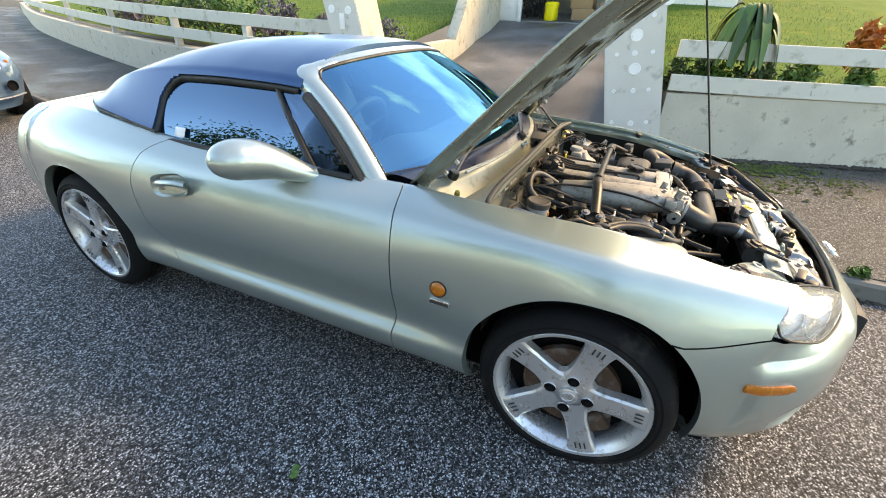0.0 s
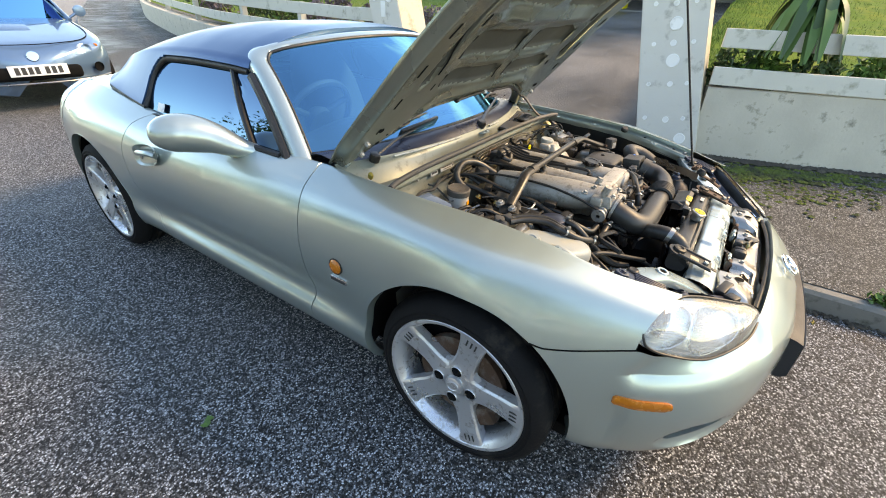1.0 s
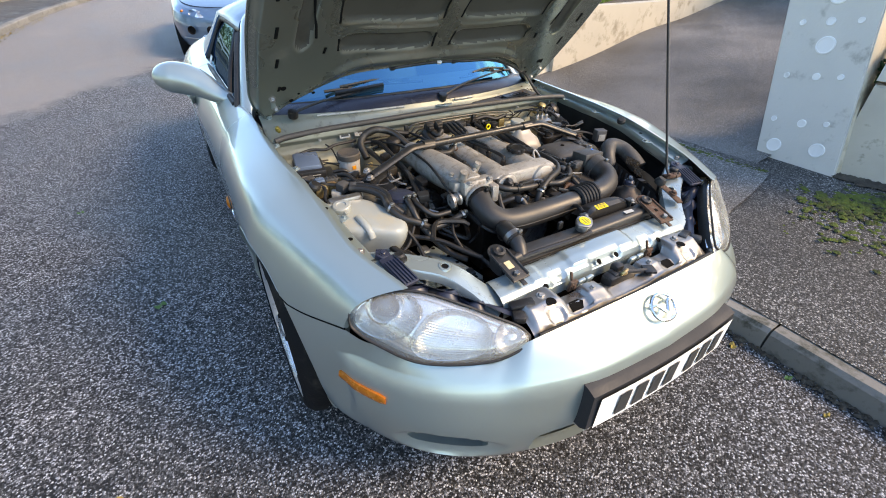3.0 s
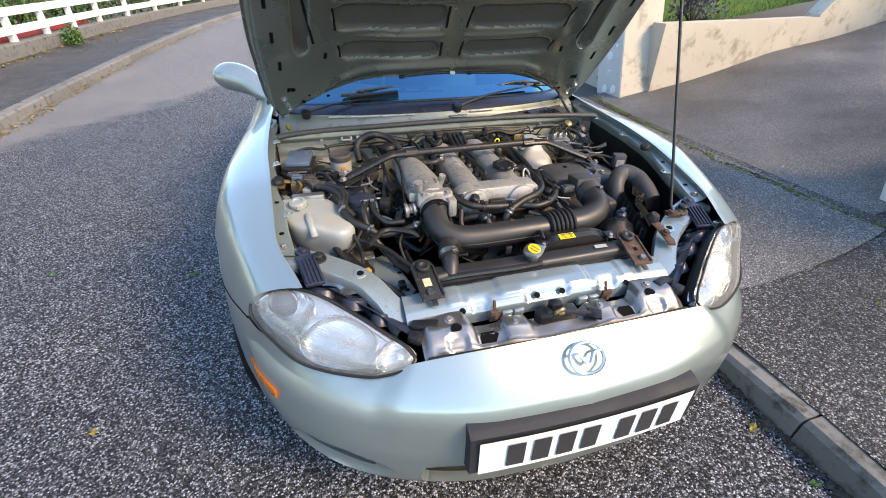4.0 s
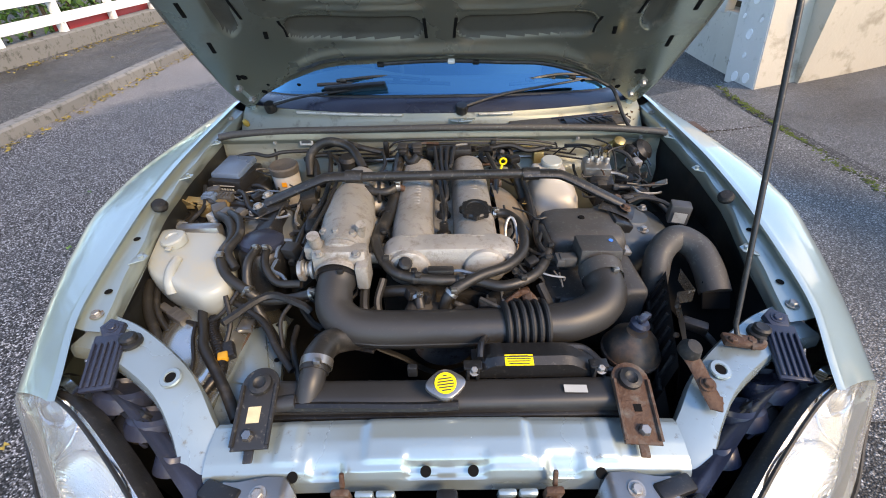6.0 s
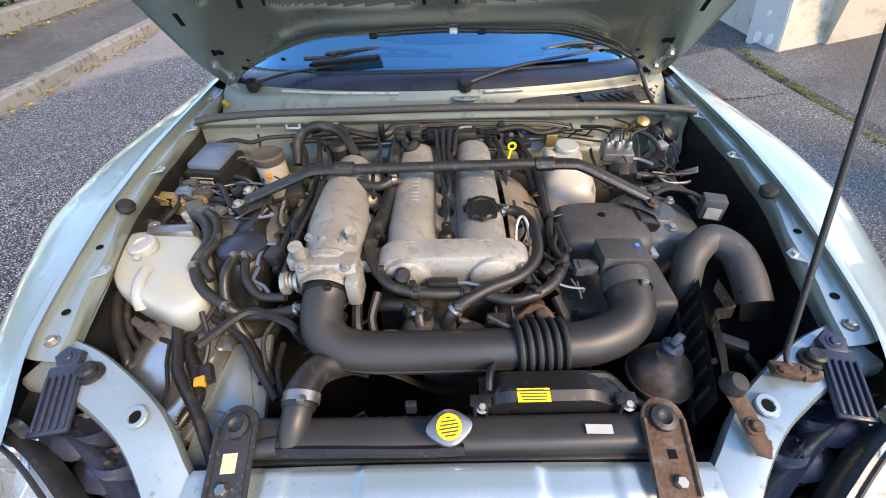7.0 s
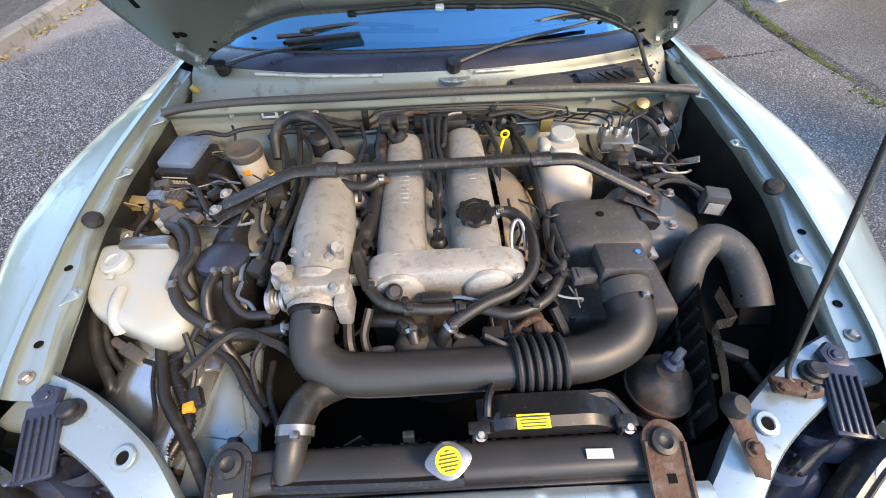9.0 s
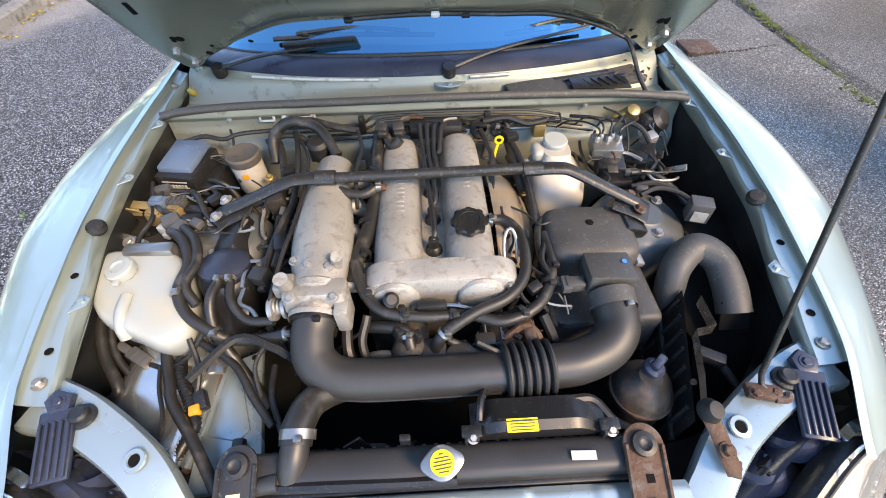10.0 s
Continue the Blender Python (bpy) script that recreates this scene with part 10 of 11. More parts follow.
hose("thin_wire", [(-0.436, -0.203, 0.640), (-0.363, -0.247, 0.627), (-0.319, -0.305, 0.613), (-0.280, -0.350, 0.600)], 0.007, car, RUBBER)
hose("thin_wire", [(-0.505, -0.235, 0.612), (-0.495, -0.275, 0.605), (-0.475, -0.320, 0.598), (-0.468, -0.360, 0.592)], 0.004, car, RUBBER, n=6)
pm("amber_plug", lambda bm: box(bm, (-0.418, -0.318, 0.604), (0.018, 0.018, 0.014), 0.003, (0, 0, 20)), mk("orange_plastic", (0.6, 0.3, 0.03), 0.5, 0, 0.1, 9, 0), car, "orange connector")
hose("washer_tube", [(-0.628, -0.150, 0.650), (-0.620, -0.182, 0.640), (-0.603, -0.222, 0.622), (-0.568, -0.272, 0.603), (-0.593, -0.290, 0.585)], 0.010, car)
hose("inner_cable", [(-0.625, -0.10, 0.66), (-0.60, -0.20, 0.62), (-0.55, -0.255, 0.585)], 0.007, car)
hose("rail_pipe", [(-0.30, -0.24, 0.60), (-0.295, -0.29, 0.60), (-0.275, -0.34, 0.59), (-0.262, -0.37, 0.575)], 0.006, car)
# washer bottle, brake block and relay on the car's left
def wbottle(bm):
    def f(u, v):
        a = 2 * math.pi * u
        c, s = math.cos(a), math.sin(a)
        sg = lambda q: (1 if q > 0 else -1) * abs(q) ** 0.55
        k = (0.75, 0.85, 0.95, 1.0, 0.98, 0.86, 0.62, 0.5, 0.48, 0.0)[min(int(v * 9 + 0.5), 9)]
        z = (0.52, 0.56, 0.60, 0.64, 0.665, 0.685, 0.700, 0.715, 0.728, 0.729)[min(int(v * 9 + 0.5), 9)]
        return Vector((0.302 + 0.068 * sg(c) * k, 0.170 + 0.40 * max(0, z - 0.60) + 0.072 * sg(s) * k, z))
    grid(bm, f, 36, 9, wrap=True)
    box(bm, (0.262, 0.225, 0.715), (0.03, 0.05, 0.03), 0.01)
wb = pm("washer_bottle", wbottle, BOTTLE_OLD, car, "yellowed white washer bottle", 50)
pm("washer_cap", lambda bm: lathe(bm, [(0.028, -0.004), (0.029, 0.010), (0.026, 0.014), (0, 0.015)], (0.302, 0.235, 0.730), (0, -0.1, 1), 26), BOTTLE, wb, "white washer cap")
ab = pm("brake_unit", lambda bm: box(bm, (0.423, 0.222, 0.722), (0.070, 0.062, 0.034), 0.004, (6, 0, -8)), BARE, car, "silver brake hydraulic block")
pm("unit_motor", lambda bm: (box(bm, (0.428, 0.182, 0.690), (0.064, 0.05, 0.045), 0.006, (6, 0, -8)), box(bm, (0.44, 0.165, 0.665), (0.07, 0.06, 0.04), 0.008)), PLASTIC, ab)
for k in range(5):
    a = Vector((0.398 + 0.013 * k, 0.222 + 0.012 * (k % 2), 0.739))
    pm("pipe_union", lambda bm: lathe(bm, [(0.0065, 0), (0.0065, 0.010), (0.004, 0.014), (0, 0.014)], a, (0, 0, 1), 6), DULL, ab)
    hose("brake_pipe", [a + Vector((0, 0, 0.010)), a + Vector((0, 0.004, 0.030)), a + Vector((-0.02 + 0.016 * k, 0.035, 0.030)), a + Vector((-0.05 + 0.03 * k, 0.075, 0.012)), a + Vector((-0.07 + 0.04 * k, 0.10, -0.02))], 0.0024, ab, SATIN, n=6)
rb = pm("relay_box", lambda bm: (box(bm, (0.560, 0.012, 0.705), (0.044, 0.034, 0.048), 0.003, (0, 0, -18))), GREYPLUG, car, "grey relay box with a label")
pm("relay_label", lambda bm: box(bm, (0.5545, -0.0068, 0.700), (0.028, 0.001, 0.026), 0, (0, 0, -18)), PALEPLATE, rb, "", 0)
hose("wing_cable", [(0.464, 0.15, 0.70), (0.517, 0.150, 0.695), (0.56, 0.12, 0.675), (0.59, 0.09, 0.65)], 0.008, car, label="black cable with pale connector")
pm("cable_end", lambda bm: box(bm, (0.462, 0.152, 0.70), (0.022, 0.014, 0.014), 0.003), GREYPLUG, car)
for k in range(10):
    a = Vector((rng.uniform(0.44, 0.58), rng.uniform(-0.08, 0.28), rng.uniform(0.60, 0.66)))
    hose("lead", [a, a + Vector((rng.uniform(-0.05, 0.05), 0.05, 0.01)), a + Vector((rng.uniform(-0.06, 0.06), 0.10, -0.02))], 0.006, car, RUBBER, n=6, steps=5)
hose("lamp_cable", [(0.46, -0.26, 0.63), (0.49, -0.29, 0.625), (0.52, -0.33, 0.60)], 0.007, car)
pm("lamp_plug", lambda bm: box(bm, (0.475, -0.285, 0.635), (0.045, 0.022, 0.02), 0.004, (0, 0, -30)), PLASTIC, car)

# looms, leads and small fittings over the bay
for pts, r, mt, lb in (
        ([(-0.60, 0.30, 0.735), (-0.55, 0.31, 0.742), (-0.50, 0.30, 0.738), (-0.46, 0.31, 0.745), (-0.38, 0.325, 0.742)], 0.0055, RUBBER, ""),
        ([(-0.64, 0.18, 0.705), (-0.61, 0.12, 0.712), (-0.575, 0.075, 0.716), (-0.54, 0.06, 0.712)], 0.006, HOSE, ""),
        ([(-0.61, 0.115, 0.715), (-0.585, 0.055, 0.712), (-0.60, 0.01, 0.70), (-0.59, -0.04, 0.69)], 0.005, RUBBER, ""),
        ([(-0.53, 0.135, 0.712), (-0.50, 0.10, 0.722), (-0.475, 0.06, 0.705), (-0.44, 0.03, 0.70)], 0.0065, HOSE, ""),
        ([(-0.50, 0.16, 0.695), (-0.46, 0.12, 0.70), (-0.42, 0.12, 0.69), (-0.38, 0.09, 0.66)], 0.0055, RUBBER, ""),
        ([(-0.37, 0.30, 0.72), (-0.35, 0.24, 0.715), (-0.335, 0.15, 0.69), (-0.34, 0.05, 0.66)], 0.009, HOSE, "dusty hose beside the plenum"),
        ([(-0.33, 0.32, 0.735), (-0.31, 0.25, 0.74), (-0.30, 0.15, 0.715), (-0.305, 0.02, 0.70), (-0.31, -0.08, 0.69)], 0.0065, RUBBER, ""),
        ([(-0.345, 0.33, 0.75), (-0.29, 0.325, 0.765), (-0.23, 0.31, 0.755), (-0.17, 0.31, 0.74)], 0.0085, HOSE, ""),
        ([(-0.30, 0.10, 0.70), (-0.31, 0.03, 0.705), (-0.325, -0.04, 0.69), (-0.33, -0.12, 0.67)], 0.008, HOSE, ""),
        ([(-0.17, 0.30, 0.745), (-0.155, 0.22, 0.745), (-0.16, 0.13, 0.75), (-0.15, 0.03, 0.735)], 0.0045, RUBBER, ""),
        ([(0.13, 0.30, 0.735), (0.15, 0.22, 0.715), (0.14, 0.14, 0.712), (0.135, 0.05, 0.71)], 0.007, HOSE, ""),
        ([(0.14, 0.33, 0.74), (0.20, 0.33, 0.748), (0.25, 0.32, 0.735), (0.30, 0.325, 0.74)], 0.008, RUBBER, ""),
        ([(0.19, 0.30, 0.725), (0.215, 0.22, 0.71), (0.22, 0.10, 0.70), (0.215, 0.0, 0.69)], 0.008, RUBBER, ""),
        ([(0.36, 0.33, 0.745), (0.40, 0.30, 0.757), (0.45, 0.29, 0.752), (0.49, 0.31, 0.74)], 0.0045, SATIN, ""),
        ([(0.44, 0.33, 0.765), (0.475, 0.29, 0.76), (0.48, 0.24, 0.735), (0.475, 0.20, 0.70)], 0.0026, SATIN, ""),
        ([(0.47, 0.30, 0.75), (0.52, 0.27, 0.74), (0.545, 0.22, 0.705), (0.56, 0.17, 0.67)], 0.006, RUBBER, ""),
        ([(0.46, 0.07, 0.70), (0.50, 0.085, 0.705), (0.545, 0.075, 0.70), (0.575, 0.05, 0.69)], 0.0055, RUBBER, ""),
        ([(0.455, 0.11, 0.69), (0.51, 0.115, 0.695), (0.56, 0.105, 0.68)], 0.0075, HOSE, ""),
        ([(0.22, -0.06, 0.70), (0.205, -0.11, 0.705), (0.225, -0.155, 0.70)], 0.0055, RUBBER, ""),
        ([(-0.12, -0.20, 0.69), (-0.13, -0.24, 0.66), (-0.11, -0.27, 0.63), (-0.06, -0.28, 0.61)], 0.008, HOSE, ""),
        ([(-0.16, -0.20, 0.67), (-0.155, -0.25, 0.645), (-0.13, -0.28, 0.61)], 0.010, HOSE, ""),
        ([(0.02, -0.24, 0.66), (0.08, -0.262, 0.645), (0.15, -0.275, 0.64), (0.20, -0.26, 0.62)], 0.007, HOSE, ""),
        ([(0.19, -0.21, 0.68), (0.205, -0.24, 0.655), (0.22, -0.26, 0.62)], 0.009, RUBBER, ""),
        ([(-0.44, -0.21, 0.66), (-0.425, -0.25, 0.625), (-0.43, -0.30, 0.595), (-0.45, -0.34, 0.575)], 0.005, RUBBER, ""),
        ([(-0.30, -0.22, 0.655), (-0.318, -0.26, 0.64), (-0.31, -0.30, 0.605)], 0.004, RUBBER, "")):
    hose("lead" if r < 0.0062 else "small_hose", pts, r, car, mt, lb, n=8, steps=5)
for x, y, z, w, d, h, rz, mt in (
        (-0.605, 0.155, 0.700, 0.034, 0.022, 0.030, 10, GREYPLUG), (-0.47, 0.105, 0.712, 0.030, 0.020, 0.018, 40, PLASTIC), (-0.485, 0.03, 0.712, 0.028, 0.022, 0.016, -30, GREYPLUG),
        (-0.325, 0.19, 0.712, 0.030, 0.026, 0.030, 15, PLASTIC), (-0.30, -0.03, 0.705, 0.026, 0.040, 0.024, 10, PLASTIC), (-0.33, -0.10, 0.69, 0.034, 0.030, 0.030, -20, DUCT),
        (-0.345, 0.12, 0.69, 0.04, 0.05, 0.05, 12, GRIME), (-0.15, 0.16, 0.742, 0.018, 0.030, 0.014, 0, PLASTIC), (0.145, 0.19, 0.70, 0.022, 0.030, 0.020, 30, RUST),
        (0.205, 0.27, 0.73, 0.030, 0.022, 0.020, 15, PLASTIC), (0.47, 0.09, 0.70, 0.026, 0.016, 0.014, -20, GREYPLUG), (0.50, 0.20, 0.69, 0.045, 0.040, 0.040, -25, PLASTIC),
        (0.545, 0.26, 0.715, 0.034, 0.028, 0.026, 20, DULL), (0.18, -0.165, 0.70, 0.026, 0.020, 0.018, 30, PLASTIC),
        (-0.415, -0.30, 0.60, 0.022, 0.036, 0.018, 25, PLASTIC), (-0.335, -0.375, 0.585, 0.020, 0.026, 0.016, 0, PLASTIC)):
    pm("connector" if w < 0.035 else "small_unit", lambda bm: (box(bm, (x, y, z), (w, d, h), 0.004, (8, -6, rz))), mt, car)

# alternator, pump and belt low at the front of the engine
alt = pm("alternator", lambda bm: lathe(bm, [(0.020, 0.07), (0.050, 0.066), (0.056, 0.05), (0.056, 0.01), (0.050, -0.01), (0.02, -0.014)], (0.135, -0.245, 0.600), (0, 1, 0), 28), GRIME, car, "grimy finned alternator at the front of the engine")
for k in range(10):
    a = 6.283 * k / 10
    pm("alternator_fin", lambda bm: box(bm, (0.135 + 0.055 * math.cos(a), -0.215, 0.600 + 0.055 * math.sin(a)), (0.006, 0.05, 0.006), 0.001, (0, -math.degrees(a), 0)), DULL, alt)
pm("alternator_pulley", lambda bm: lathe(bm, [(0.008, -0.03), (0.030, -0.028), (0.026, -0.020), (0.030, -0.012), (0.008, -0.010)], (0.135, -0.255, 0.600), (0, 1, 0), 24), DULL, alt)
pm("drive_belt", lambda bm: tube(bm, [(0.135, -0.275, 0.632), (0.0, -0.275, 0.615), (-0.10, -0.275, 0.642), (-0.145, -0.275, 0.59), (-0.09, -0.275, 0.545), (0.0, -0.275, 0.49), (0.13, -0.275, 0.565), (0.168, -0.275, 0.60), (0.135, -0.275, 0.632)], 0.007, 8, 8, flat=0.5), RUBBER, car, "black ribbed drive belt")
pm("water_pump", lambda bm: lathe(bm, [(0.0, 0.0), (0.035, 0.004), (0.040, 0.02), (0.030, 0.05), (0.03, 0.08)], (-0.045, -0.262, 0.622), (0, 1, 0.15), 22), GRIME, car, "grimy water pump housing")
hose("bypass_hose", [(-0.045, -0.25, 0.655), (-0.055, -0.225, 0.675), (-0.09, -0.215, 0.672), (-0.125, -0.205, 0.66)], 0.011, car, HOSE, "", 10)
clamp((-0.052, -0.232, 0.671), (-0.3, 0.6, 0.5), 0.0125, "hose_clamp", car, BARE, 0.007)
clamp((0.014, -0.243, 0.689), (0.5, 0.3, 0.5), 0.012, "hose_clamp", car, BARE, 0.007)
clamp((0.118, -0.008, 0.722), (1, 0, 0), 0.012, "hose_clamp", car, BARE, 0.007)
clamp((-0.262, -0.215, 0.668), (1, 0, 0.3), 0.0118, "hose_clamp", car, BARE, 0.007)
clamp((0.222, -0.115, 0.698), (0, 1, 0), 0.0118, "hose_tape", car, PLASTIC, 0.016)
for k, (x, y, z, dx, dy) in enumerate(((-0.118, -0.172, 0.7145, 0.7, -0.7), (-0.055, -0.211, 0.702, 1, 0), (0.03, -0.2125, 0.695, 1, 0), (0.15, -0.212, 0.693, 0.8, 0.4), (0.208, -0.155, 0.6975, 0.3, 1))):
    clamp((x, y, z), (dx, dy, 0), 0.0115, "loom_tape", car, DUCT, 0.010)

# thin wires, small plates and fixings crowded round the engine
ZONES = (((-0.60, -0.36), (0.00, 0.29), (0.690, 0.715)), ((0.37, 0.58), (0.12, 0.32), (0.690, 0.725)), ((-0.36, -0.29), (-0.18, 0.24), (0.655, 0.700)),
         ((0.13, 0.24), (-0.20, 0.28), (0.665, 0.705)), ((-0.18, 0.22), (-0.285, -0.225), (0.610, 0.650)), ((-0.33, 0.33), (0.305, 0.335), (0.690, 0.745)))
for k in range(84):
    zx, zy, zz = ZONES[k % 6]
    p = [Vector((rng.uniform(*zx), rng.uniform(*zy), rng.uniform(*zz)))]
    h = Vector((rng.uniform(-1, 1), rng.uniform(-1, 1), 0)).normalized()
    for _ in range(4):
        h = (h + Vector((rng.gauss(0, 0.6), rng.gauss(0, 0.6), rng.gauss(0, 0.15)))).normalized()
        q = p[-1] + h * rng.uniform(0.02, 0.04)
        p.append(Vector((min(max(q.x, zx[0]), zx[1]), min(max(q.y, zy[0]), zy[1]), min(max(q.z, zz[0]), zz[1] + 0.01))))
    hose("thin_wire", p, rng.uniform(0.0018, 0.0042), engine, rng.choice((RUBBER, RUBBER, HOSE, HOSE, SATIN, DULL, RUST, BLUEBOX)), n=6, steps=4)
for k in range(56):
    zx, zy, zz = ZONES[k % 6]
    at = (rng.uniform(*zx), rng.uniform(*zy), rng.uniform(*zz))
    if k % 3 == 0:
        pm("fixing_bolt", lambda bm: bolt(bm, at, (rng.uniform(-0.4, 0.4), rng.uniform(-0.6, 0.1), 1), 0.006, 0.010), rng.choice((DULL, RUST, GOLD)), engine)
    elif k % 3 == 1:
        pm("bracket_plate", lambda bm: box(bm, at, (rng.uniform(0.018, 0.045), rng.uniform(0.012, 0.03), 0.003), 0.001, (rng.uniform(-50, 50), rng.uniform(-50, 50), rng.uniform(0, 180))), rng.choice((DULL, RUST, SATIN, GRIME, PAINT_IN)), engine)
    else:
        pm("wire_plug", lambda bm: box(bm, at, (rng.uniform(0.012, 0.026), 0.012, 0.010), 0.002, (rng.uniform(-30, 30), rng.uniform(-30, 30), rng.uniform(0, 180))), rng.choice((PLASTIC, GREYPLUG, DUSTY)), engine)

# ---- blue roadster parked behind ----
blue = tagged(empty("parked_car", (0.06, 6.3, 0.03)), "steel-blue two-seat roadster parked by the kerb behind", "car")
BM = Matrix.Translation((0.08, 6.30, 0.035)) @ Matrix.Rotation(radians(-7), 4, "Z")


def bp(name, make, mat, label="", parent=None, smooth=40):
    bm = bmesh.new()
    make(bm)
    bmesh.ops.transform(bm, matrix=BM, verts=bm.verts)
    bmesh.ops.recalc_face_normals(bm, faces=bm.faces)
    return part(name, bm, mat, parent or blue, label, smooth)


BW = fn([0, 0.1, 0.25, 0.5, 0.9, 1.6, 2.4, 3.2, 3.8, 4.0], [0.42, 0.62, 0.74, 0.83, 0.86, 0.85, 0.86, 0.86, 0.74, 0.55])
BT = fn([0, 0.1, 0.3, 0.7, 1.2, 1.5, 2.4, 3.2, 3.8, 4.0], [0.60, 0.655, 0.70, 0.765, 0.835, 0.86, 0.86, 0.87, 0.84, 0.74])


def blue_f(u, v):
    y = 4.0 * u
    w, t = BW(y), BT(y)
    prof = [(0.0, t + 0.025), (0.45, t + 0.022), (0.70, t + 0.012), (0.86, t - 0.010), (0.95, t - 0.065), (1.0, t - 0.20), (1.0, 0.45), (0.97, 0.30), (0.90, 0.19), (0.6, 0.16)]
    s = abs(2 * v - 1) * 9
    i = min(int(s), 8)
    k = s - i
    a, b = prof[i], prof[i + 1]
    return Vector(((1 if v > 0.5 else -1) * w * (a[0] + (b[0] - a[0]) * k), y, a[1] + (b[1] - a[1]) * k))


def blue_body(bm):
    g = grid(bm, blue_f, 90, 72)
    def nose(u, v):
        p = blue_f(0, v)
        k = 1 - (1 - u) ** 2
        return Vector((p.x * (1 - u), -0.10 * (1 - (1 - u) ** 2) * 1.0, p.z + (0.46 - p.z) * u))
    grid(bm, nose, 10, 72)
    grid(bm, lambda u, v: Vector((blue_f(1, v).x * (1 - u), 4.0 + 0.06 * u, blue_f(1, v).z + (0.5 - blue_f(1, v).z) * u)), 6, 72)
    for cy in (0.78, 3.10):
        ins = {q for q in bm.verts if (q.co.y - cy) ** 2 + (q.co.z - 0.31) ** 2 < 0.34 ** 2 and abs(q.co.x) > 0.5}
        bmesh.ops.delete(bm, geom=[f for f in bm.faces if all(q in ins for q in f.verts)], context="FACES")


bb = bp("body", blue_body, BLUE_PAINT)
bp("bonnet_line", lambda bm: tube(bm, [(-0.70, 1.25, 0.842), (-0.69, 0.6, 0.752), (-0.55, 0.25, 0.703), (-0.3, 0.10, 0.686), (0, 0.05, 0.680), (0.3, 0.10, 0.686), (0.55, 0.25, 0.703), (0.69, 0.6, 0.752), (0.70, 1.25, 0.842)], 0.005, 6, 8), DARK, "", bb)
bp("power_bulge", lambda bm: (box(bm, (0.0, 0.95, 0.818), (0.36, 0.55, 0.04), 0.018, (9, 0, 0))), BLUE_PAINT, "", bb)
bp("windscreen", lambda bm: grid(bm, lambda u, v: Vector(((2 * u - 1) * (0.68 - 0.12 * v), 1.38 + 0.52 * v + 0.18 * (2 * u - 1) ** 2, 0.86 + 0.33 * v + 0.02 * math.sin(math.pi * v))), 24, 10), SCREEN, "tinted windscreen")
bp("roof", lambda bm: grid(bm, lambda u, v: Vector(((2 * v - 1) * (0.60 + 0.06 * u), 1.92 + 1.1 * u, 1.205 - 0.30 * max(0, u - 0.45) ** 1.5 - 0.10 * abs(2 * v - 1) ** 3)), 16, 16), PLASTIC, "black folding roof")
for s in (-1, 1):
    bp("cabin_side", lambda bm: grid(bm, lambda u, v: Vector((s * (0.72 - 0.12 * v), 1.55 + 1.35 * u, 0.86 + 0.25 * v)), 8, 4), SIDE_GLASS)
bp("cabin_floor", lambda bm: box(bm, (0, 2.2, 0.80), (1.3, 1.5, 0.08), 0.02), DARK)
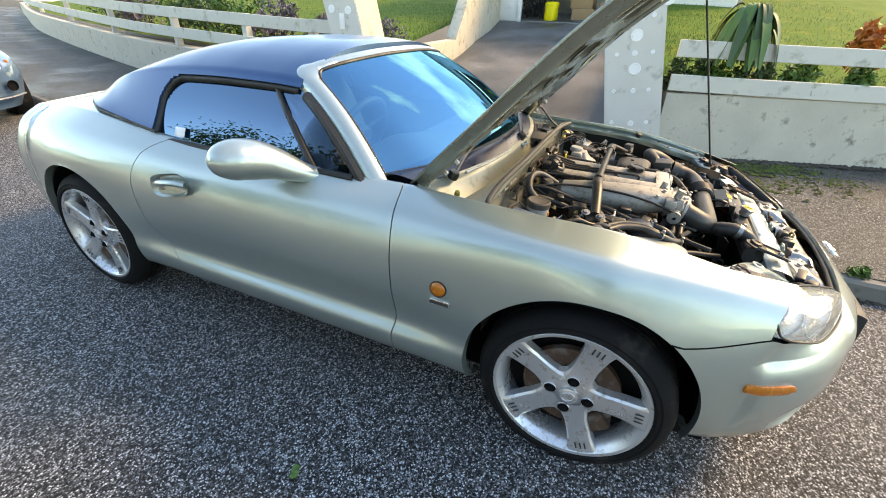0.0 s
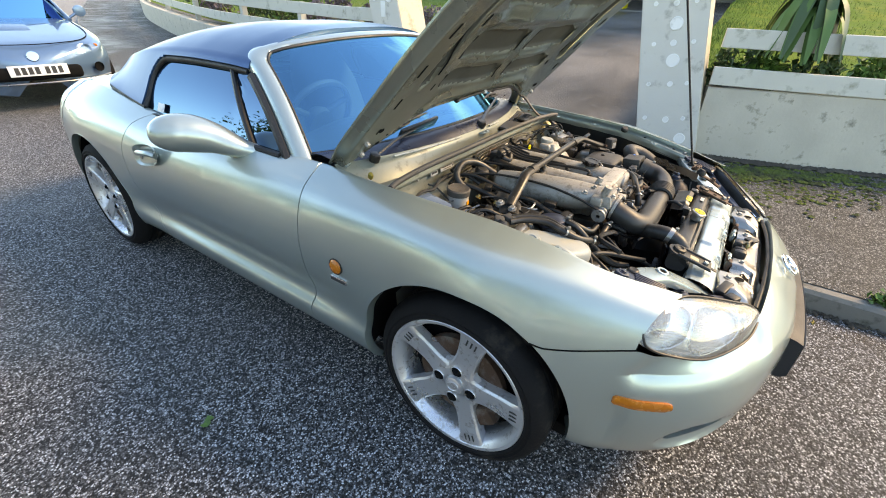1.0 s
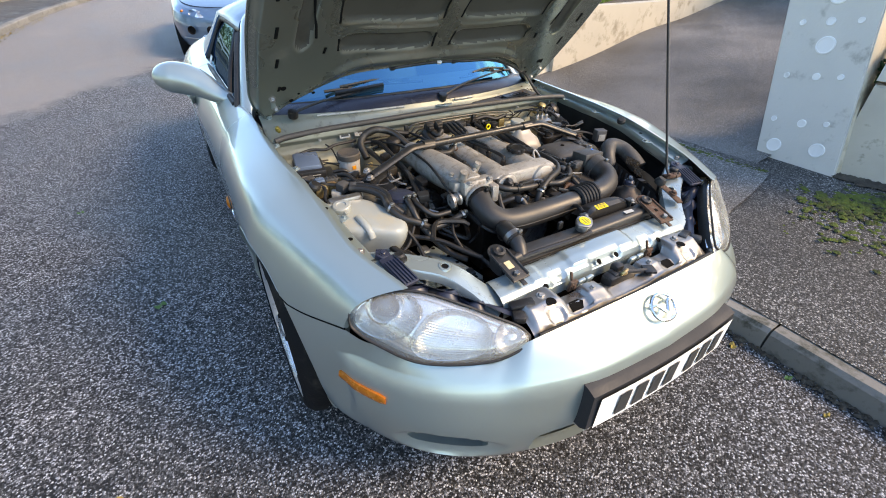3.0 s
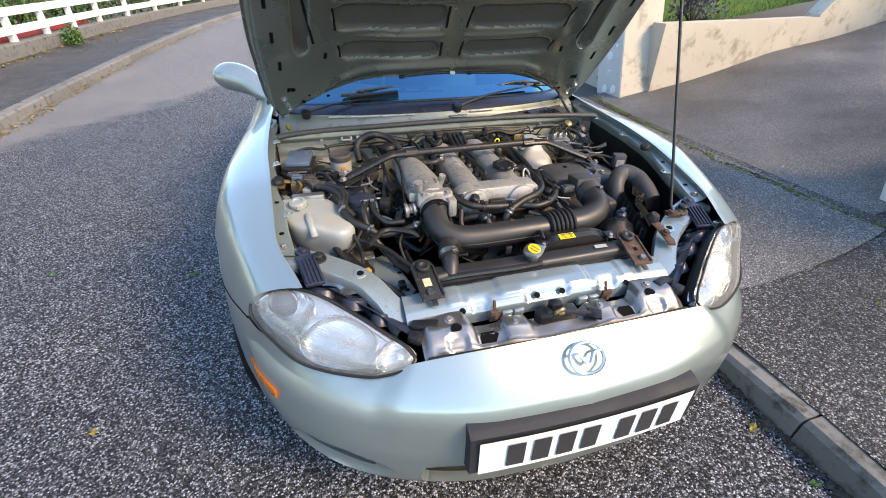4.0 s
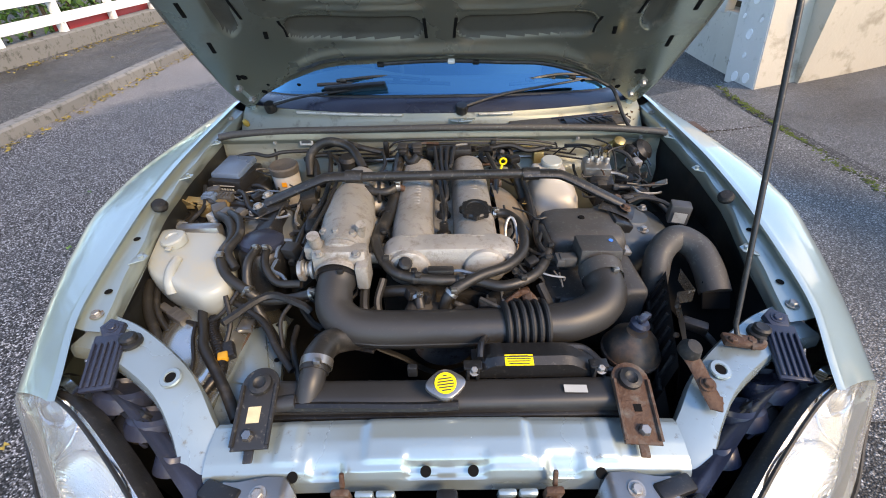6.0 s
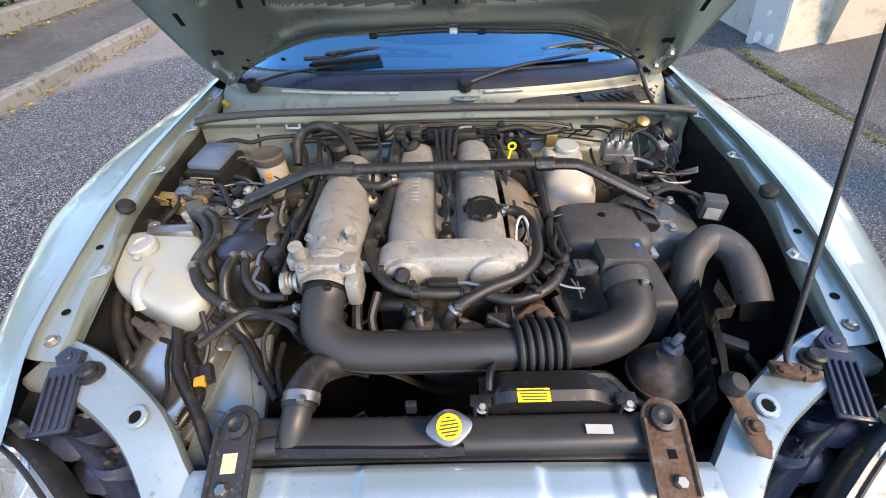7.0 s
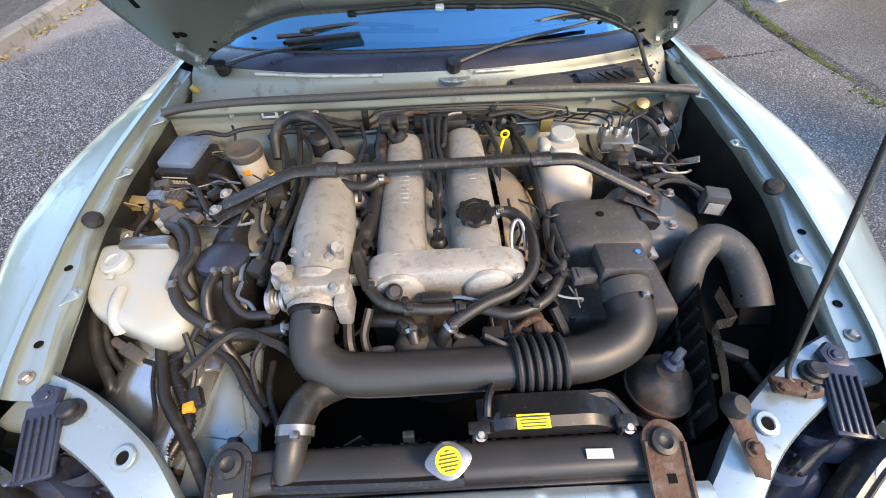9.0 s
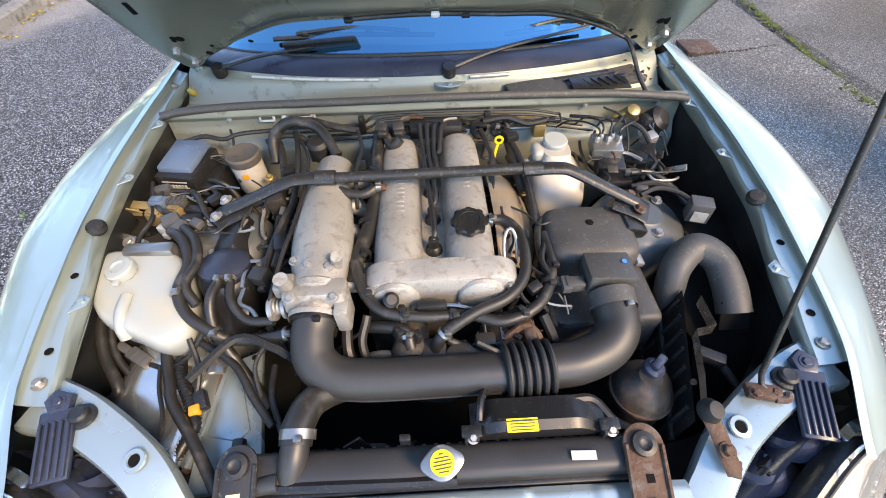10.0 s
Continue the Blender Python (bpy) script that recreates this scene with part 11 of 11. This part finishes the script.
for s in (-1, 1):
    bp("pillar", lambda bm: tube(bm, [(s * 0.74, 1.50, 0.85), (s * 0.62, 2.0, 1.17)], 0.03, 10, 1, smooth=False), BLUE_PAINT)
    bp("door_mirror", lambda bm: (lathe(bm, [(0.0, -0.05), (0.05, -0.035), (0.075, 0.0), (0.07, 0.03), (0, 0.04)], (s * 0.93, 1.72, 0.96), (0, -1, 0), 18), tube(bm, [(s * 0.78, 1.70, 0.87), (s * 0.88, 1.71, 0.93)], 0.018, 8, 1, smooth=False)), BLUE_PAINT)
    def eye(back):
        return lambda bm: grid(bm, lambda u, v: Vector((s * (0.41 + 0.28 * u), -0.005 + 0.30 * u ** 1.6 + 0.06 * v + back, 0.572 + 0.03 * u + (0.10 - 0.02 * u) * (v - 0.1) * math.sin(math.pi * min(0.15 + u, 0.9)))), 14, 6)
    hl = bp("headlight", eye(0.0), LENS, "clear headlight")
    bp("lamp_backing", eye(0.014), REFLECTOR, "", hl)
    bp("reflector", lambda bm: lathe(bm, [(0.045, 0), (0.03, -0.03), (0, -0.035)], (s * 0.55, 0.085, 0.618), (s * 0.2, -1, 0.2), 16), CHROME, "", hl)
    bp("indicator", lambda bm: box(bm, (s * 0.668, 0.235, 0.636), (0.04, 0.05, 0.04), 0.015, (0, 0, s * 50)), AMBER, "", hl)
    bp("fog_lamp", lambda bm: lathe(bm, [(0.055, 0.0), (0.05, 0.008), (0.042, -0.01), (0, -0.014)], (s * 0.60, 0.035, 0.415), (s * 0.35, -1, 0), 20), DARK)
    for y in (0.80, 3.10):
        w = bp("wheel", lambda bm: lathe(bm, [(0.20, -0.12), (0.30, -0.11), (0.315, -0.08), (0.315, 0.03), (0.30, 0.055), (0.22, 0.06), (0.21, 0.04)], (s * 0.79, y, 0.26), (s, 0, 0), 32), TYRE)
        bp("rim", lambda bm: ([box(bm, (s * 0.835, y + 0.11 * math.cos(k * 1.257), 0.26 + 0.11 * math.sin(k * 1.257)), (0.02, 0.20, 0.05), 0.008, (math.degrees(k * 1.257), 0, 0)) for k in range(5)], lathe(bm, [(0.21, 0.0), (0.20, 0.05), (0.185, 0.04), (0.18, -0.05)], (s * 0.79, y, 0.26), (s, 0, 0), 30)), ALLOY, "", w)
bp("grille_mouth", lambda bm: box(bm, (0, -0.085, 0.40), (0.80, 0.10, 0.14), 0.05, seg=4), DARK)
bp("bumper_lip", lambda bm: tube(bm, [(-0.72, 0.20, 0.31), (-0.55, 0.02, 0.305), (-0.3, -0.10, 0.30), (0, -0.125, 0.30), (0.3, -0.10, 0.30), (0.55, 0.02, 0.305), (0.72, 0.20, 0.31)], 0.018, 8, 8, flat=0.6), BARE, "pale strip along the lower bumper")
bp("badge", lambda bm: lathe(bm, [(0.055, 0), (0.05, 0.006), (0, 0.007)], (0, -0.072, 0.572), (0, -1, 0.35), 24), CHROME, "plain chrome badge")
pl2 = bp("number_plate", lambda bm: box(bm, (0, -0.143, 0.435), (0.52, 0.010, 0.111), 0.003, (-4, 0, 0)), WHITE, "white number plate with plain dark bars")
for k in range(7):
    bp("plate_bar", lambda bm: box(bm, (-0.19 + 0.058 * k + (0.03 if k > 3 else 0), -0.1495, 0.435), (0.040, 0.002, 0.074), 0, (-4, 0, 0)), INK, "", pl2, 0)
